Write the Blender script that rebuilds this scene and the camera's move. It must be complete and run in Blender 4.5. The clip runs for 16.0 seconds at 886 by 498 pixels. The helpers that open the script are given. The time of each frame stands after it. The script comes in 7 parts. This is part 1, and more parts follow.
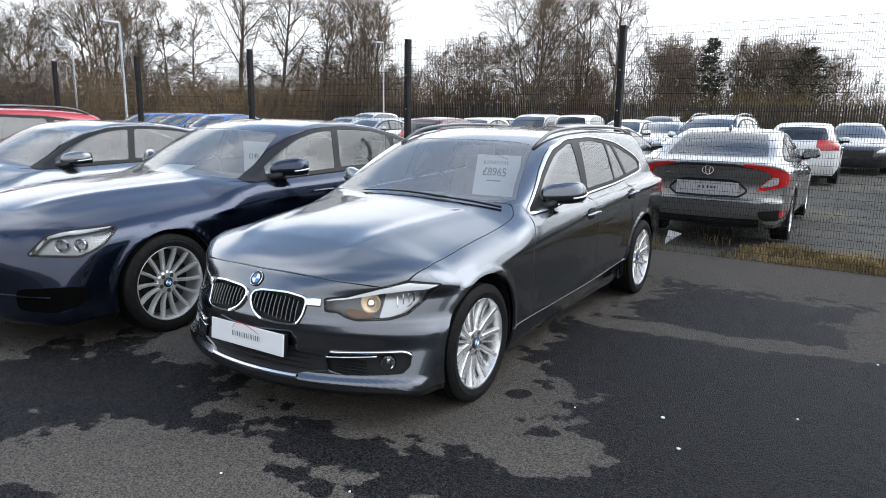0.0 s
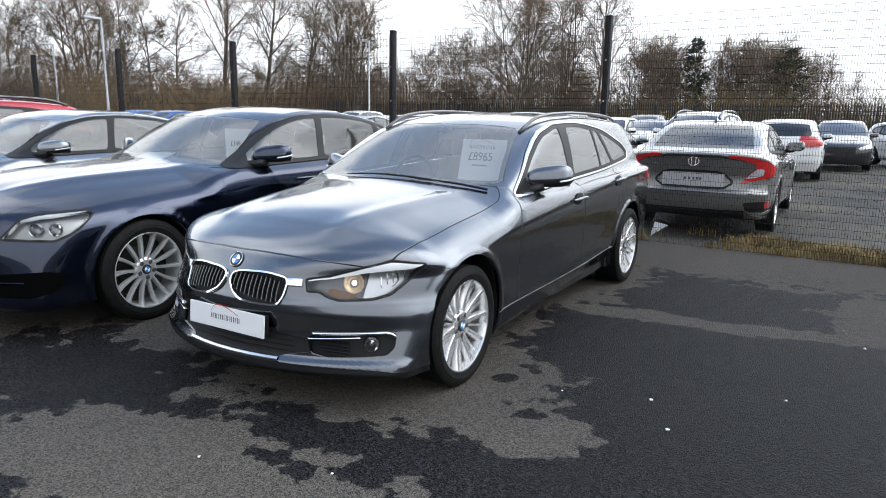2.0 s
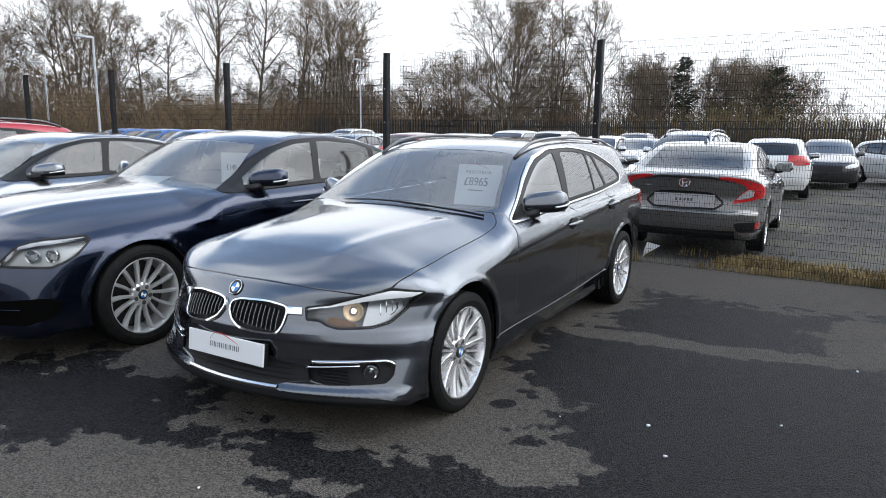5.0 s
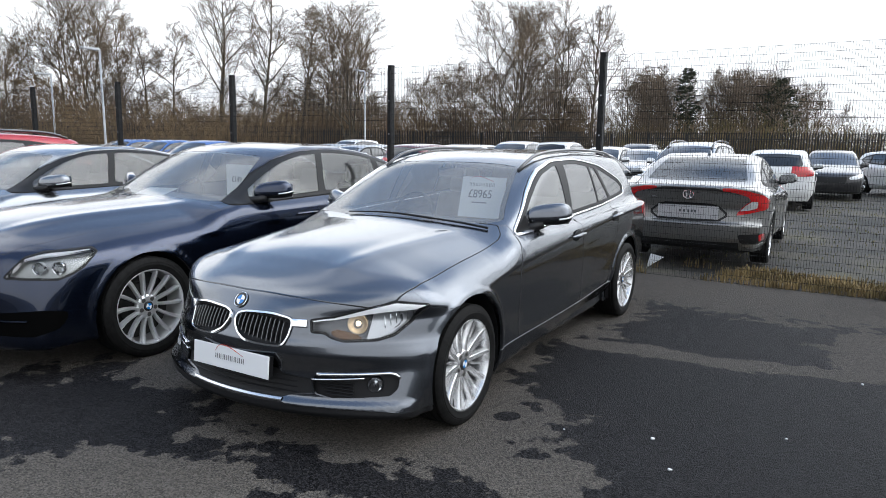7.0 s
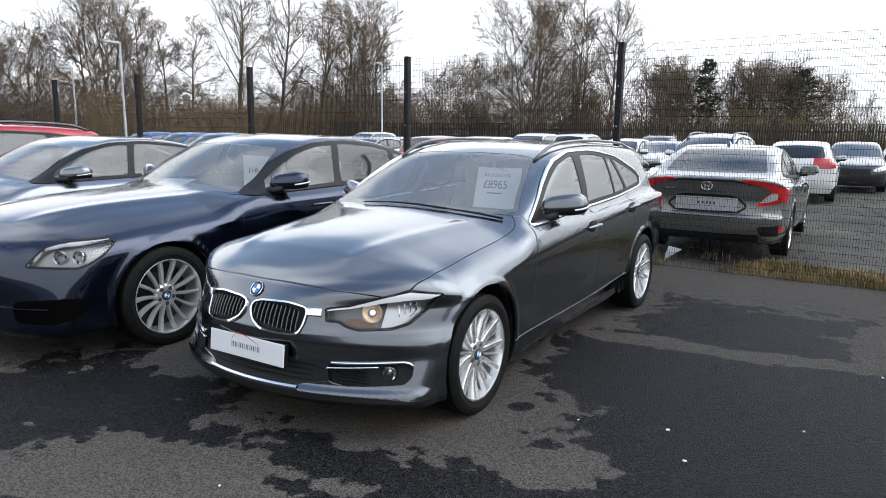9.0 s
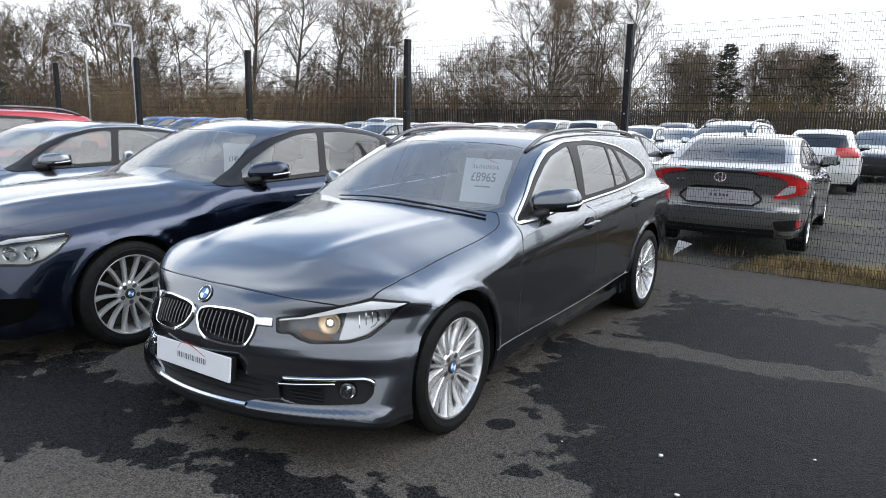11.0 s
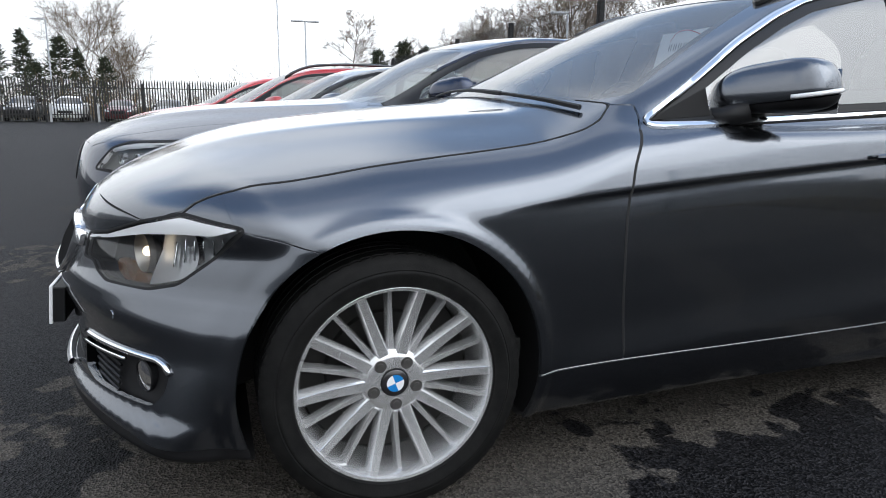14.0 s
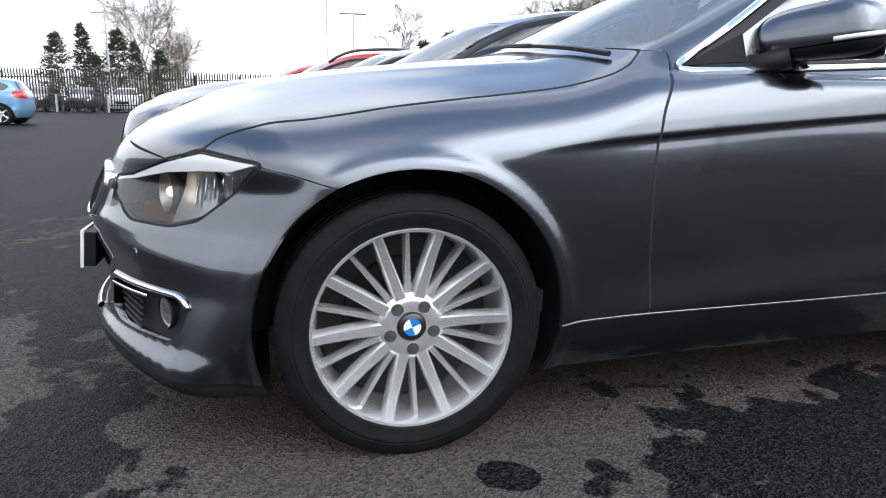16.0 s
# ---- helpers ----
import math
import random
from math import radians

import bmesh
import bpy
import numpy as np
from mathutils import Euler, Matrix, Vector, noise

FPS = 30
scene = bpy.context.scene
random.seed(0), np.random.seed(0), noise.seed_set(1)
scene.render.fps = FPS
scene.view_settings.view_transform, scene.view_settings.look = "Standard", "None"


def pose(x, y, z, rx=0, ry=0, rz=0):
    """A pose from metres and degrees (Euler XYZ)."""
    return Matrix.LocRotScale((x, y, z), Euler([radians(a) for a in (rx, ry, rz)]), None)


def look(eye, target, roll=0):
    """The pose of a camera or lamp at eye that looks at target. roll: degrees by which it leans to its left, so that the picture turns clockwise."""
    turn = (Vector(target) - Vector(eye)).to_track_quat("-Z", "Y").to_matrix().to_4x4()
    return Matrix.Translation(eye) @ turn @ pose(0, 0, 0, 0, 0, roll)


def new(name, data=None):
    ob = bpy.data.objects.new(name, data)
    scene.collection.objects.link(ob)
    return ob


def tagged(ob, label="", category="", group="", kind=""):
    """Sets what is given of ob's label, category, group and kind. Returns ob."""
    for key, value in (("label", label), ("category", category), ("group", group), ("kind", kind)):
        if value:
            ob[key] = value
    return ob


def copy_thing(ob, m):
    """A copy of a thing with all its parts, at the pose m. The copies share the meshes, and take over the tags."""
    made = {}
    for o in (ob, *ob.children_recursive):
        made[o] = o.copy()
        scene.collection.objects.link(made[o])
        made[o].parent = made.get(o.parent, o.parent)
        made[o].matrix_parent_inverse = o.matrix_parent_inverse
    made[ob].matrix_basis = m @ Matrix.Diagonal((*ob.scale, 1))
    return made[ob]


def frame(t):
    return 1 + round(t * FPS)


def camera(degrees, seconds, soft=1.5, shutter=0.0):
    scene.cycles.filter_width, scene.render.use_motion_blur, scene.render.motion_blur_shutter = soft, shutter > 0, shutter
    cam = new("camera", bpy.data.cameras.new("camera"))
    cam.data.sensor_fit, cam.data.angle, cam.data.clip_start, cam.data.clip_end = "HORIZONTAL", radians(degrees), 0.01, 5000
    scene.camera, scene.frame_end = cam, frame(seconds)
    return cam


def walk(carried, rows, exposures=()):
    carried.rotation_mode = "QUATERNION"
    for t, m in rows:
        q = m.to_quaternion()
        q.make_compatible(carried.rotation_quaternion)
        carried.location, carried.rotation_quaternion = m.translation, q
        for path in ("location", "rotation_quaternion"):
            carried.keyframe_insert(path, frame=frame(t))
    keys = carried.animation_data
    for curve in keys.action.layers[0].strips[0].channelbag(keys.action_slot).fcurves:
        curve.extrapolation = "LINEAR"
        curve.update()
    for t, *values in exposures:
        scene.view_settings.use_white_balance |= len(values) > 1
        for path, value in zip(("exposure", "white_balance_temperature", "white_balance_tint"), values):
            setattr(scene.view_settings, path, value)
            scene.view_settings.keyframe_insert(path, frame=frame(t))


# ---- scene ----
cam = camera(66.5, 16.0, soft=0.8)
PATH = [
    (0, (2.574, -3.021, 1.518), (1.512, -1.371, 1.13), 0.8),
    (0.5, (2.566, -3.023, 1.521), (1.522, -1.363, 1.13), 0.8),
    (1, (2.546, -2.997, 1.497), (1.506, -1.334, 1.106), 0.9),
    (1.5, (2.549, -2.975, 1.478), (1.509, -1.312, 1.086), 0.8),
    (2, (2.555, -2.976, 1.404), (1.527, -1.304, 1.018), 0.9),
    (2.5, (2.546, -2.975, 1.408), (1.529, -1.292, 1.04), 0.8),
    (3, (2.573, -2.988, 1.419), (1.567, -1.295, 1.069), 0.8),
    (3.5, (2.564, -3.003, 1.422), (1.559, -1.309, 1.073), 0.9),
    (4, (2.552, -3.023, 1.463), (1.547, -1.33, 1.113), 0.9),
    (6.5, (2.52, -2.991, 1.465), (1.499, -1.3, 1.155), 0.9),
    (7, (2.536, -3.025, 1.478), (1.514, -1.334, 1.17), 0.9),
    (7.5, (2.544, -3.042, 1.464), (1.524, -1.349, 1.155), 1.0),
    (8, (2.532, -3.056, 1.451), (1.501, -1.37, 1.142), 1.0),
    (8.5, (2.545, -3.046, 1.451), (1.497, -1.371, 1.14), 1.0),
    (8.7, (2.55, -3.034, 1.456), (1.495, -1.365, 1.137), 0.9),
    (11, (2.533, -2.599, 1.484), (1.435, -0.969, 1.112), 1.1),
    (11.5, (2.542, -2.174, 1.504), (1.427, -0.56, 1.114), 0.8),
    (12, (2.524, -1.693, 1.484), (1.403, -0.082, 1.098), 0.8),
    (12.5, (2.474, -1.276, 1.454), (1.288, 0.287, 1.067), 1.0),
    (13, (2.387, -0.889, 1.359), (1.038, 0.535, 0.968), 0.9),
    (13.5, (2.342, -0.589, 1.204), (0.677, 0.438, 0.789), 0.9),
    (14, (2.342, -0.391, 0.97), (0.489, 0.243, 0.567), 0.6),
    (14.5, (2.358, -0.339, 0.879), (0.488, 0.231, 0.4445), 0.6),
    (15, (2.364, -0.344, 0.861), (0.486, 0.197, 0.4215), 0.6),
    (15.5, (2.363, -0.345, 0.842), (0.479, 0.187, 0.4215), 0.8),
    (16, (2.36, -0.332, 0.846), (0.469, 0.177, 0.4245), 0.8),
]
walk(cam, [(t, look(eye, target, roll)) for t, eye, target, roll in PATH], [(t, e, 6050, 10) for t, e in ((0.0, 0.38), (2.5, 0.44), (3.5, 0.40), (4.0, 0.32), (6.5, 0.30), (8.5, 0.29), (11.0, 0.34), (12.5, 0.28), (13.5, 0.23), (14.0, 0.08), (14.5, 0.17), (15.0, 0.29), (15.5, 0.46), (16.0, 0.49))])

# ---- world and light: bright, broken cloud, sun veiled ----
SUN_EL, SUN_AZ = radians(38), radians(55)
world = bpy.data.worlds.new("sky")
scene.world = world
world.use_nodes = True
wt = world.node_tree
wt.nodes.clear()
w_out = wt.nodes.new("ShaderNodeOutputWorld")
w_bg = wt.nodes.new("ShaderNodeBackground")
w_sky = wt.nodes.new("ShaderNodeTexSky")
w_sky.sky_type, w_sky.sun_disc = "NISHITA", False
w_sky.sun_elevation, w_sky.sun_rotation = SUN_EL, SUN_AZ
w_bg.inputs["Strength"].default_value = 0.15
w_co = wt.nodes.new("ShaderNodeTexCoord")
w_map = wt.nodes.new("ShaderNodeMapping")
w_map.inputs["Scale"].default_value = (1.0, 1.0, 1.6)
w_no = wt.nodes.new("ShaderNodeTexNoise")
w_no.inputs["Scale"].default_value, w_no.inputs["Detail"].default_value, w_no.inputs["Roughness"].default_value = 1.0, 2.5, 0.45
w_sep = wt.nodes.new("ShaderNodeSeparateXYZ")
w_low = wt.nodes.new("ShaderNodeMapRange")  # cloud thickens towards the horizon
w_low.inputs["From Min"].default_value, w_low.inputs["From Max"].default_value = 0.12, 0.50
w_low.inputs["To Min"].default_value, w_low.inputs["To Max"].default_value = 0.36, 0.0
w_sum = wt.nodes.new("ShaderNodeMath")
w_ra = wt.nodes.new("ShaderNodeMapRange")
w_ra.inputs["From Min"].default_value, w_ra.inputs["From Max"].default_value = 0.37, 0.51
w_ra.inputs["To Min"].default_value, w_ra.inputs["To Max"].default_value = 0.10, 1.0
w_mix = wt.nodes.new("ShaderNodeMix")
w_mix.data_type = "RGBA"
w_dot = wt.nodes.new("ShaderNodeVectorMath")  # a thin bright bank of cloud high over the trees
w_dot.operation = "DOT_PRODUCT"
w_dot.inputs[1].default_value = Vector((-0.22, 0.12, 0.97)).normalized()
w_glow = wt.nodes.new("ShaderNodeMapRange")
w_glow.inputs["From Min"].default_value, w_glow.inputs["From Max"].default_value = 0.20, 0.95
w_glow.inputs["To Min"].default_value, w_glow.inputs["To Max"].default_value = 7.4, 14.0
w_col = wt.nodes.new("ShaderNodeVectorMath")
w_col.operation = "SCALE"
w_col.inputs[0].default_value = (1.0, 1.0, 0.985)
wt.links.new(w_co.outputs["Generated"], w_map.inputs["Vector"])
wt.links.new(w_map.outputs["Vector"], w_no.inputs["Vector"])
wt.links.new(w_co.outputs["Generated"], w_sep.inputs[0])
wt.links.new(w_sep.outputs["Z"], w_low.inputs["Value"])
wt.links.new(w_no.outputs["Fac"], w_sum.inputs[0])
wt.links.new(w_low.outputs["Result"], w_sum.inputs[1])
w_dot3 = wt.nodes.new("ShaderNodeVectorMath")  # more blue away from the sun
w_dot3.operation = "DOT_PRODUCT"
w_dot3.inputs[1].default_value = (0.03, 0.0, 0.0)
w_cov = wt.nodes.new("ShaderNodeMath")
wt.links.new(w_co.outputs["Generated"], w_dot3.inputs[0])
wt.links.new(w_dot3.outputs["Value"], w_cov.inputs[0])
wt.links.new(w_sum.outputs[0], w_cov.inputs[1])
wt.links.new(w_cov.outputs[0], w_ra.inputs["Value"])
wt.links.new(w_ra.outputs["Result"], w_mix.inputs["Factor"])
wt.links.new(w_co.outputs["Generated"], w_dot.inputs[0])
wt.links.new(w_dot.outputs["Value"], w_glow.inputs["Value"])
w_dot2 = wt.nodes.new("ShaderNodeVectorMath")  # thin cloud glowing round the veiled sun
w_dot2.operation = "DOT_PRODUCT"
w_dot2.inputs[1].default_value = (math.sin(SUN_AZ) * math.cos(SUN_EL), math.cos(SUN_AZ) * math.cos(SUN_EL), math.sin(SUN_EL))
w_veil = wt.nodes.new("ShaderNodeMapRange")
w_veil.interpolation_type = "SMOOTHSTEP"
w_veil.inputs["From Min"].default_value, w_veil.inputs["From Max"].default_value = 0.55, 1.0
w_veil.inputs["To Min"].default_value, w_veil.inputs["To Max"].default_value = 0.0, 8.0
w_all = wt.nodes.new("ShaderNodeMath")
wt.links.new(w_co.outputs["Generated"], w_dot2.inputs[0])
wt.links.new(w_dot2.outputs["Value"], w_veil.inputs["Value"])
wt.links.new(w_veil.outputs["Result"], w_all.inputs[0])
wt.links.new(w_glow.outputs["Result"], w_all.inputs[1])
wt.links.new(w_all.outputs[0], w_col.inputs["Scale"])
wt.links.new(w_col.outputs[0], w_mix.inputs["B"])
w_deep = wt.nodes.new("ShaderNodeVectorMath")
w_deep.operation = "MULTIPLY"
w_deep.inputs[1].default_value = (1.5, 1.64, 1.64)
wt.links.new(w_sky.outputs["Color"], w_deep.inputs[0])
wt.links.new(w_deep.outputs[0], w_mix.inputs["A"])
wt.links.new(w_mix.outputs["Result"], w_bg.inputs["Color"])
wt.links.new(w_bg.outputs["Background"], w_out.inputs["Surface"])

sun = new("sun", bpy.data.lights.new("sun", "SUN"))
sun.data.energy, sun.data.angle, sun.data.color = 0.4, radians(40), (1.0, 0.95, 0.88)
sun.matrix_world = look((0, 0, 30), (-math.sin(SUN_AZ) * math.cos(SUN_EL), -math.cos(SUN_AZ) * math.cos(SUN_EL), 30 - math.sin(SUN_EL)))

# ---- materials ----
def mat(name, color, rough=0.5, metal=0.0, coat=0.0, **more):
    m = bpy.data.materials.new(name)
    m.use_nodes = True
    b = m.node_tree.nodes["Principled BSDF"]
    b.inputs["Base Color"].default_value = (*color, 1)
    b.inputs["Roughness"].default_value = rough
    b.inputs["Metallic"].default_value = metal
    b.inputs["Coat Weight"].default_value = coat
    b.inputs["Coat Roughness"].default_value = 0.03
    for key, value in more.items():
        b.inputs[key.replace("_", " ")].default_value = value
    return m


def noisy(m, scale, low, high, detail=4, bump=0.0, rough=None, bump_scale=None, distance=0.005, space="Object"):
    """Colour between two tones by noise, with fine relief."""
    nt = m.node_tree
    b = nt.nodes["Principled BSDF"]
    co = nt.nodes.new("ShaderNodeTexCoord")
    no = nt.nodes.new("ShaderNodeTexNoise")
    no.inputs["Scale"].default_value, no.inputs["Detail"].default_value = scale, detail
    ra = nt.nodes.new("ShaderNodeValToRGB")
    ra.color_ramp.elements[0].position, ra.color_ramp.elements[1].position = 0.3, 0.7
    ra.color_ramp.elements[0].color, ra.color_ramp.elements[1].color = (*low, 1), (*high, 1)
    nt.links.new(co.outputs[space], no.inputs["Vector"])
    nt.links.new(no.outputs["Fac"], ra.inputs["Fac"])
    nt.links.new(ra.outputs["Color"], b.inputs["Base Color"])
    if rough:
        rr = nt.nodes.new("ShaderNodeMapRange")
        rr.inputs["To Min"].default_value, rr.inputs["To Max"].default_value = rough
        nt.links.new(no.outputs["Fac"], rr.inputs["Value"])
        nt.links.new(rr.outputs["Result"], b.inputs["Roughness"])
    if bump:
        n2 = nt.nodes.new("ShaderNodeTexNoise")
        n2.inputs["Scale"].default_value, n2.inputs["Detail"].default_value = bump_scale or scale * 8, 5
        bu = nt.nodes.new("ShaderNodeBump")
        bu.inputs["Strength"].default_value, bu.inputs["Distance"].default_value = bump, distance
        nt.links.new(co.outputs[space], n2.inputs["Vector"])
        nt.links.new(n2.outputs["Fac"], bu.inputs["Height"])
        nt.links.new(bu.outputs["Normal"], b.inputs["Normal"])
    return m


def paint(name, color, metal=0.6, rough=0.32, dust=0.08):
    """Lacquered car paint: metallic base, clear coat, a thin film of road dust."""
    m = mat(name, color, rough, metal, 1.0)
    nt = m.node_tree
    b = nt.nodes["Principled BSDF"]
    co = nt.nodes.new("ShaderNodeTexCoord")
    no = nt.nodes.new("ShaderNodeTexNoise")
    no.inputs["Scale"].default_value, no.inputs["Detail"].default_value = 9, 6
    mr = nt.nodes.new("ShaderNodeMapRange")
    mr.inputs["From Min"].default_value, mr.inputs["From Max"].default_value = 0.4, 0.8
    mr.inputs["To Min"].default_value, mr.inputs["To Max"].default_value = 0.0, dust
    mx = nt.nodes.new("ShaderNodeMix")
    mx.data_type = "RGBA"
    mx.inputs["A"].default_value, mx.inputs["B"].default_value = (*color, 1), (0.28, 0.26, 0.23, 1)
    nt.links.new(co.outputs["Object"], no.inputs["Vector"])
    nt.links.new(no.outputs["Fac"], mr.inputs["Value"])
    nt.links.new(mr.outputs["Result"], mx.inputs["Factor"])
    nt.links.new(mx.outputs["Result"], b.inputs["Base Color"])
    cr = nt.nodes.new("ShaderNodeMapRange")
    cr.inputs["To Min"].default_value, cr.inputs["To Max"].default_value = 0.02, 0.07
    nt.links.new(no.outputs["Fac"], cr.inputs["Value"])
    nt.links.new(cr.outputs["Result"], b.inputs["Coat Roughness"])
    return m


def glassy(name, tint, rough=0.0, haze=0.0, ior=1.9):
    """Thin pane: sheer tint plus a mirror-like surface by Fresnel."""
    m = bpy.data.materials.new(name)
    m.use_nodes = True
    nt = m.node_tree
    nt.nodes.clear()
    out = nt.nodes.new("ShaderNodeOutputMaterial")
    tr = nt.nodes.new("ShaderNodeBsdfTransparent")
    gl = nt.nodes.new("ShaderNodeBsdfGlossy")
    fr = nt.nodes.new("ShaderNodeFresnel")
    mx = nt.nodes.new("ShaderNodeMixShader")
    tr.inputs["Color"].default_value = (*tint, 1)
    gl.inputs["Roughness"].default_value = rough
    fr.inputs["IOR"].default_value = ior
    film = nt.nodes.new("ShaderNodeBsdfDiffuse")  # pale diffuse veil: sky glare put in as colour, with some dust
    film.inputs["Color"].default_value = (0.75, 0.76, 0.77, 1)
    m0 = nt.nodes.new("ShaderNodeMixShader")
    m0.inputs["Fac"].default_value = haze
    nt.links.new(tr.outputs["BSDF"], m0.inputs[1])
    nt.links.new(film.outputs["BSDF"], m0.inputs[2])
    nt.links.new(fr.outputs["Fac"], mx.inputs["Fac"])
    nt.links.new(m0.outputs["Shader"], mx.inputs[1])
    nt.links.new(gl.outputs["BSDF"], mx.inputs[2])
    nt.links.new(mx.outputs["Shader"], out.inputs["Surface"])
    return m


GREY_PAINT = paint("mineral grey paint", (0.122, 0.133, 0.152), 1.0, 0.225, 0.012)
NAVY_PAINT = paint("navy paint", (0.012, 0.020, 0.045), 0.9, 0.24, 0.03)
STEEL_PAINT = paint("steel grey paint", (0.20, 0.212, 0.23), 0.9, 0.26, 0.03)
BRONZE_PAINT = paint("warm grey paint", (0.20, 0.20, 0.195), 0.7, 0.3, 0.03)
RED_PAINT = paint("red paint", (0.42, 0.012, 0.016), 0.0, 0.4)
DARK_RED_PAINT = paint("dark red paint", (0.10, 0.012, 0.016), 0.2, 0.35)
WHITE_PAINT = paint("white paint", (0.75, 0.75, 0.74), 0.0, 0.4)
SILVER_PAINT = paint("silver paint", (0.5, 0.51, 0.52), 0.8, 0.35)
BLUE_PAINT = paint("blue paint", (0.03, 0.13, 0.42), 0.3, 0.35)
PALE_BLUE_PAINT = paint("pale blue paint", (0.16, 0.32, 0.5), 0.3, 0.35)
BLACK_PAINT = paint("black paint", (0.012, 0.012, 0.014), 0.2, 0.35)
TRIM = mat("black plastic trim", (0.008, 0.008, 0.009), 0.5, Specular_IOR_Level=0.3)
GAP = mat("shadow gap rubber", (0.006, 0.006, 0.007), 0.7)
RUBBER = noisy(mat("tyre rubber", (0.02, 0.02, 0.02), 0.68, Specular_IOR_Level=0.16), 30, (0.004, 0.004, 0.004), (0.010, 0.0098, 0.0095), bump=0.3, distance=0.002)
CHROME = mat("chrome", (0.85, 0.86, 0.87), 0.08, 1.0)
SATIN = mat("satin aluminium", (0.75, 0.76, 0.77), 0.28, 1.0)
ALLOY = mat("silver alloy", (0.74, 0.742, 0.745), 0.27, 0.75, 0.5)
SILL_STRIP = mat("dull sill strip", (0.3, 0.305, 0.31), 0.35, 0.9)
BOLT = mat("dull steel", (0.16, 0.155, 0.15), 0.4, 0.8)
DARK_ALLOY = mat("dark metal", (0.035, 0.034, 0.032), 0.5, 0.5)
GLASS = glassy("clear glass", (0.55, 0.60, 0.58), haze=0.05, ior=1.75)
SIDE_GLASS = glassy("side window glass", (0.5, 0.57, 0.57), haze=0.07, ior=2.7)
# haze here lightens the windscreen in place of sky glare, besides dust
SCREEN_GLASS = glassy("dust and sky-glare windscreen glass", (0.92, 0.95, 0.94), haze=0.14, ior=1.8)
LENS = glassy("lamp lens", (0.95, 0.96, 0.97), ior=1.5)
TINT = glassy("tinted glass", (0.22, 0.25, 0.25))
CABIN = noisy(mat("grey cabin lining", (0.09, 0.09, 0.09), 0.7), 40, (0.07, 0.07, 0.07), (0.11, 0.108, 0.105))
SEAT = noisy(mat("seat leather", (0.05, 0.05, 0.05), 0.55), 12, (0.03, 0.03, 0.032), (0.06, 0.06, 0.06), bump=0.2)
BEIGE = noisy(mat("beige leather", (0.5, 0.45, 0.36), 0.55), 12, (0.42, 0.37, 0.29), (0.55, 0.49, 0.4), bump=0.2)
REDLENS = mat("red lamp lens", (0.5, 0.01, 0.012), 0.12, 0.0, 1.0)
CARD = mat("white card", (0.9, 0.92, 0.9), 0.5)
INK = mat("dark grey ink", (0.06, 0.065, 0.07), 0.6)
REDINK = mat("red ink", (0.5, 0.05, 0.03), 0.6)
PLATE = mat("white acrylic plate", (0.82, 0.83, 0.84), 0.25, 0.0, 0.5)
FENCE_STEEL = noisy(mat("black powder-coated steel", (0.01, 0.01, 0.011), 0.6, Specular_IOR_Level=0.25), 14, (0.006, 0.006, 0.007), (0.016, 0.016, 0.017))
PALISADE = noisy(mat("dark painted palisade", (0.02, 0.02, 0.02), 0.6), 3, (0.012, 0.012, 0.012), (0.03, 0.028, 0.026))
GALV = noisy(mat("galvanised steel", (0.4, 0.41, 0.42), 0.5, 0.7), 9, (0.33, 0.34, 0.35), (0.5, 0.51, 0.52))
BARK = noisy(mat("grey-brown bark", (0.1, 0.085, 0.065), 0.9), 3, (0.06, 0.05, 0.038), (0.17, 0.14, 0.095))
TWIG = noisy(mat("brown twigs", (0.09, 0.07, 0.05), 0.9), 0.4, (0.10, 0.076, 0.053), (0.21, 0.155, 0.10))
SCRUB = noisy(mat("winter scrub", (0.1, 0.08, 0.04), 0.95), 0.25, (0.08, 0.055, 0.032), (0.22, 0.15, 0.075))
NEEDLE = noisy(mat("conifer needles", (0.03, 0.05, 0.02), 0.9), 1.5, (0.014, 0.021, 0.010), (0.05, 0.058, 0.026))
GRASS = noisy(mat("dry grass", (0.2, 0.16, 0.06), 0.95), 3, (0.10, 0.078, 0.032), (0.32, 0.23, 0.10))

# ---- building helpers ----
def part(name, bm, material, parent=None, label="", smooth=False):
    me = bpy.data.meshes.new(name)
    bm.to_mesh(me)
    bm.free()
    if smooth:
        me.shade_smooth()
    me.materials.append(material)
    ob = new(name, me)
    ob.parent = parent
    if label:
        tagged(ob, label)
    return ob


def box(bm, lo, hi, bevel=0.0, m=None):
    ret = bmesh.ops.create_cube(bm, size=1)
    vs = ret["verts"]
    s = [b - a for a, b in zip(lo, hi)]
    c = [(a + b) / 2 for a, b in zip(lo, hi)]
    for v in vs:
        v.co = Vector([v.co[i] * s[i] + c[i] for i in range(3)])
    if bevel:
        es = list({e for v in vs for e in v.link_edges})
        r = bmesh.ops.bevel(bm, geom=es, offset=bevel, segments=2, affect="EDGES", profile=0.6)
        vs = list({v for f in r["faces"] for v in f.verts} | {v for v in vs if v.is_valid})
    if m is not None:
        bmesh.ops.transform(bm, matrix=m, verts=vs)
    return vs


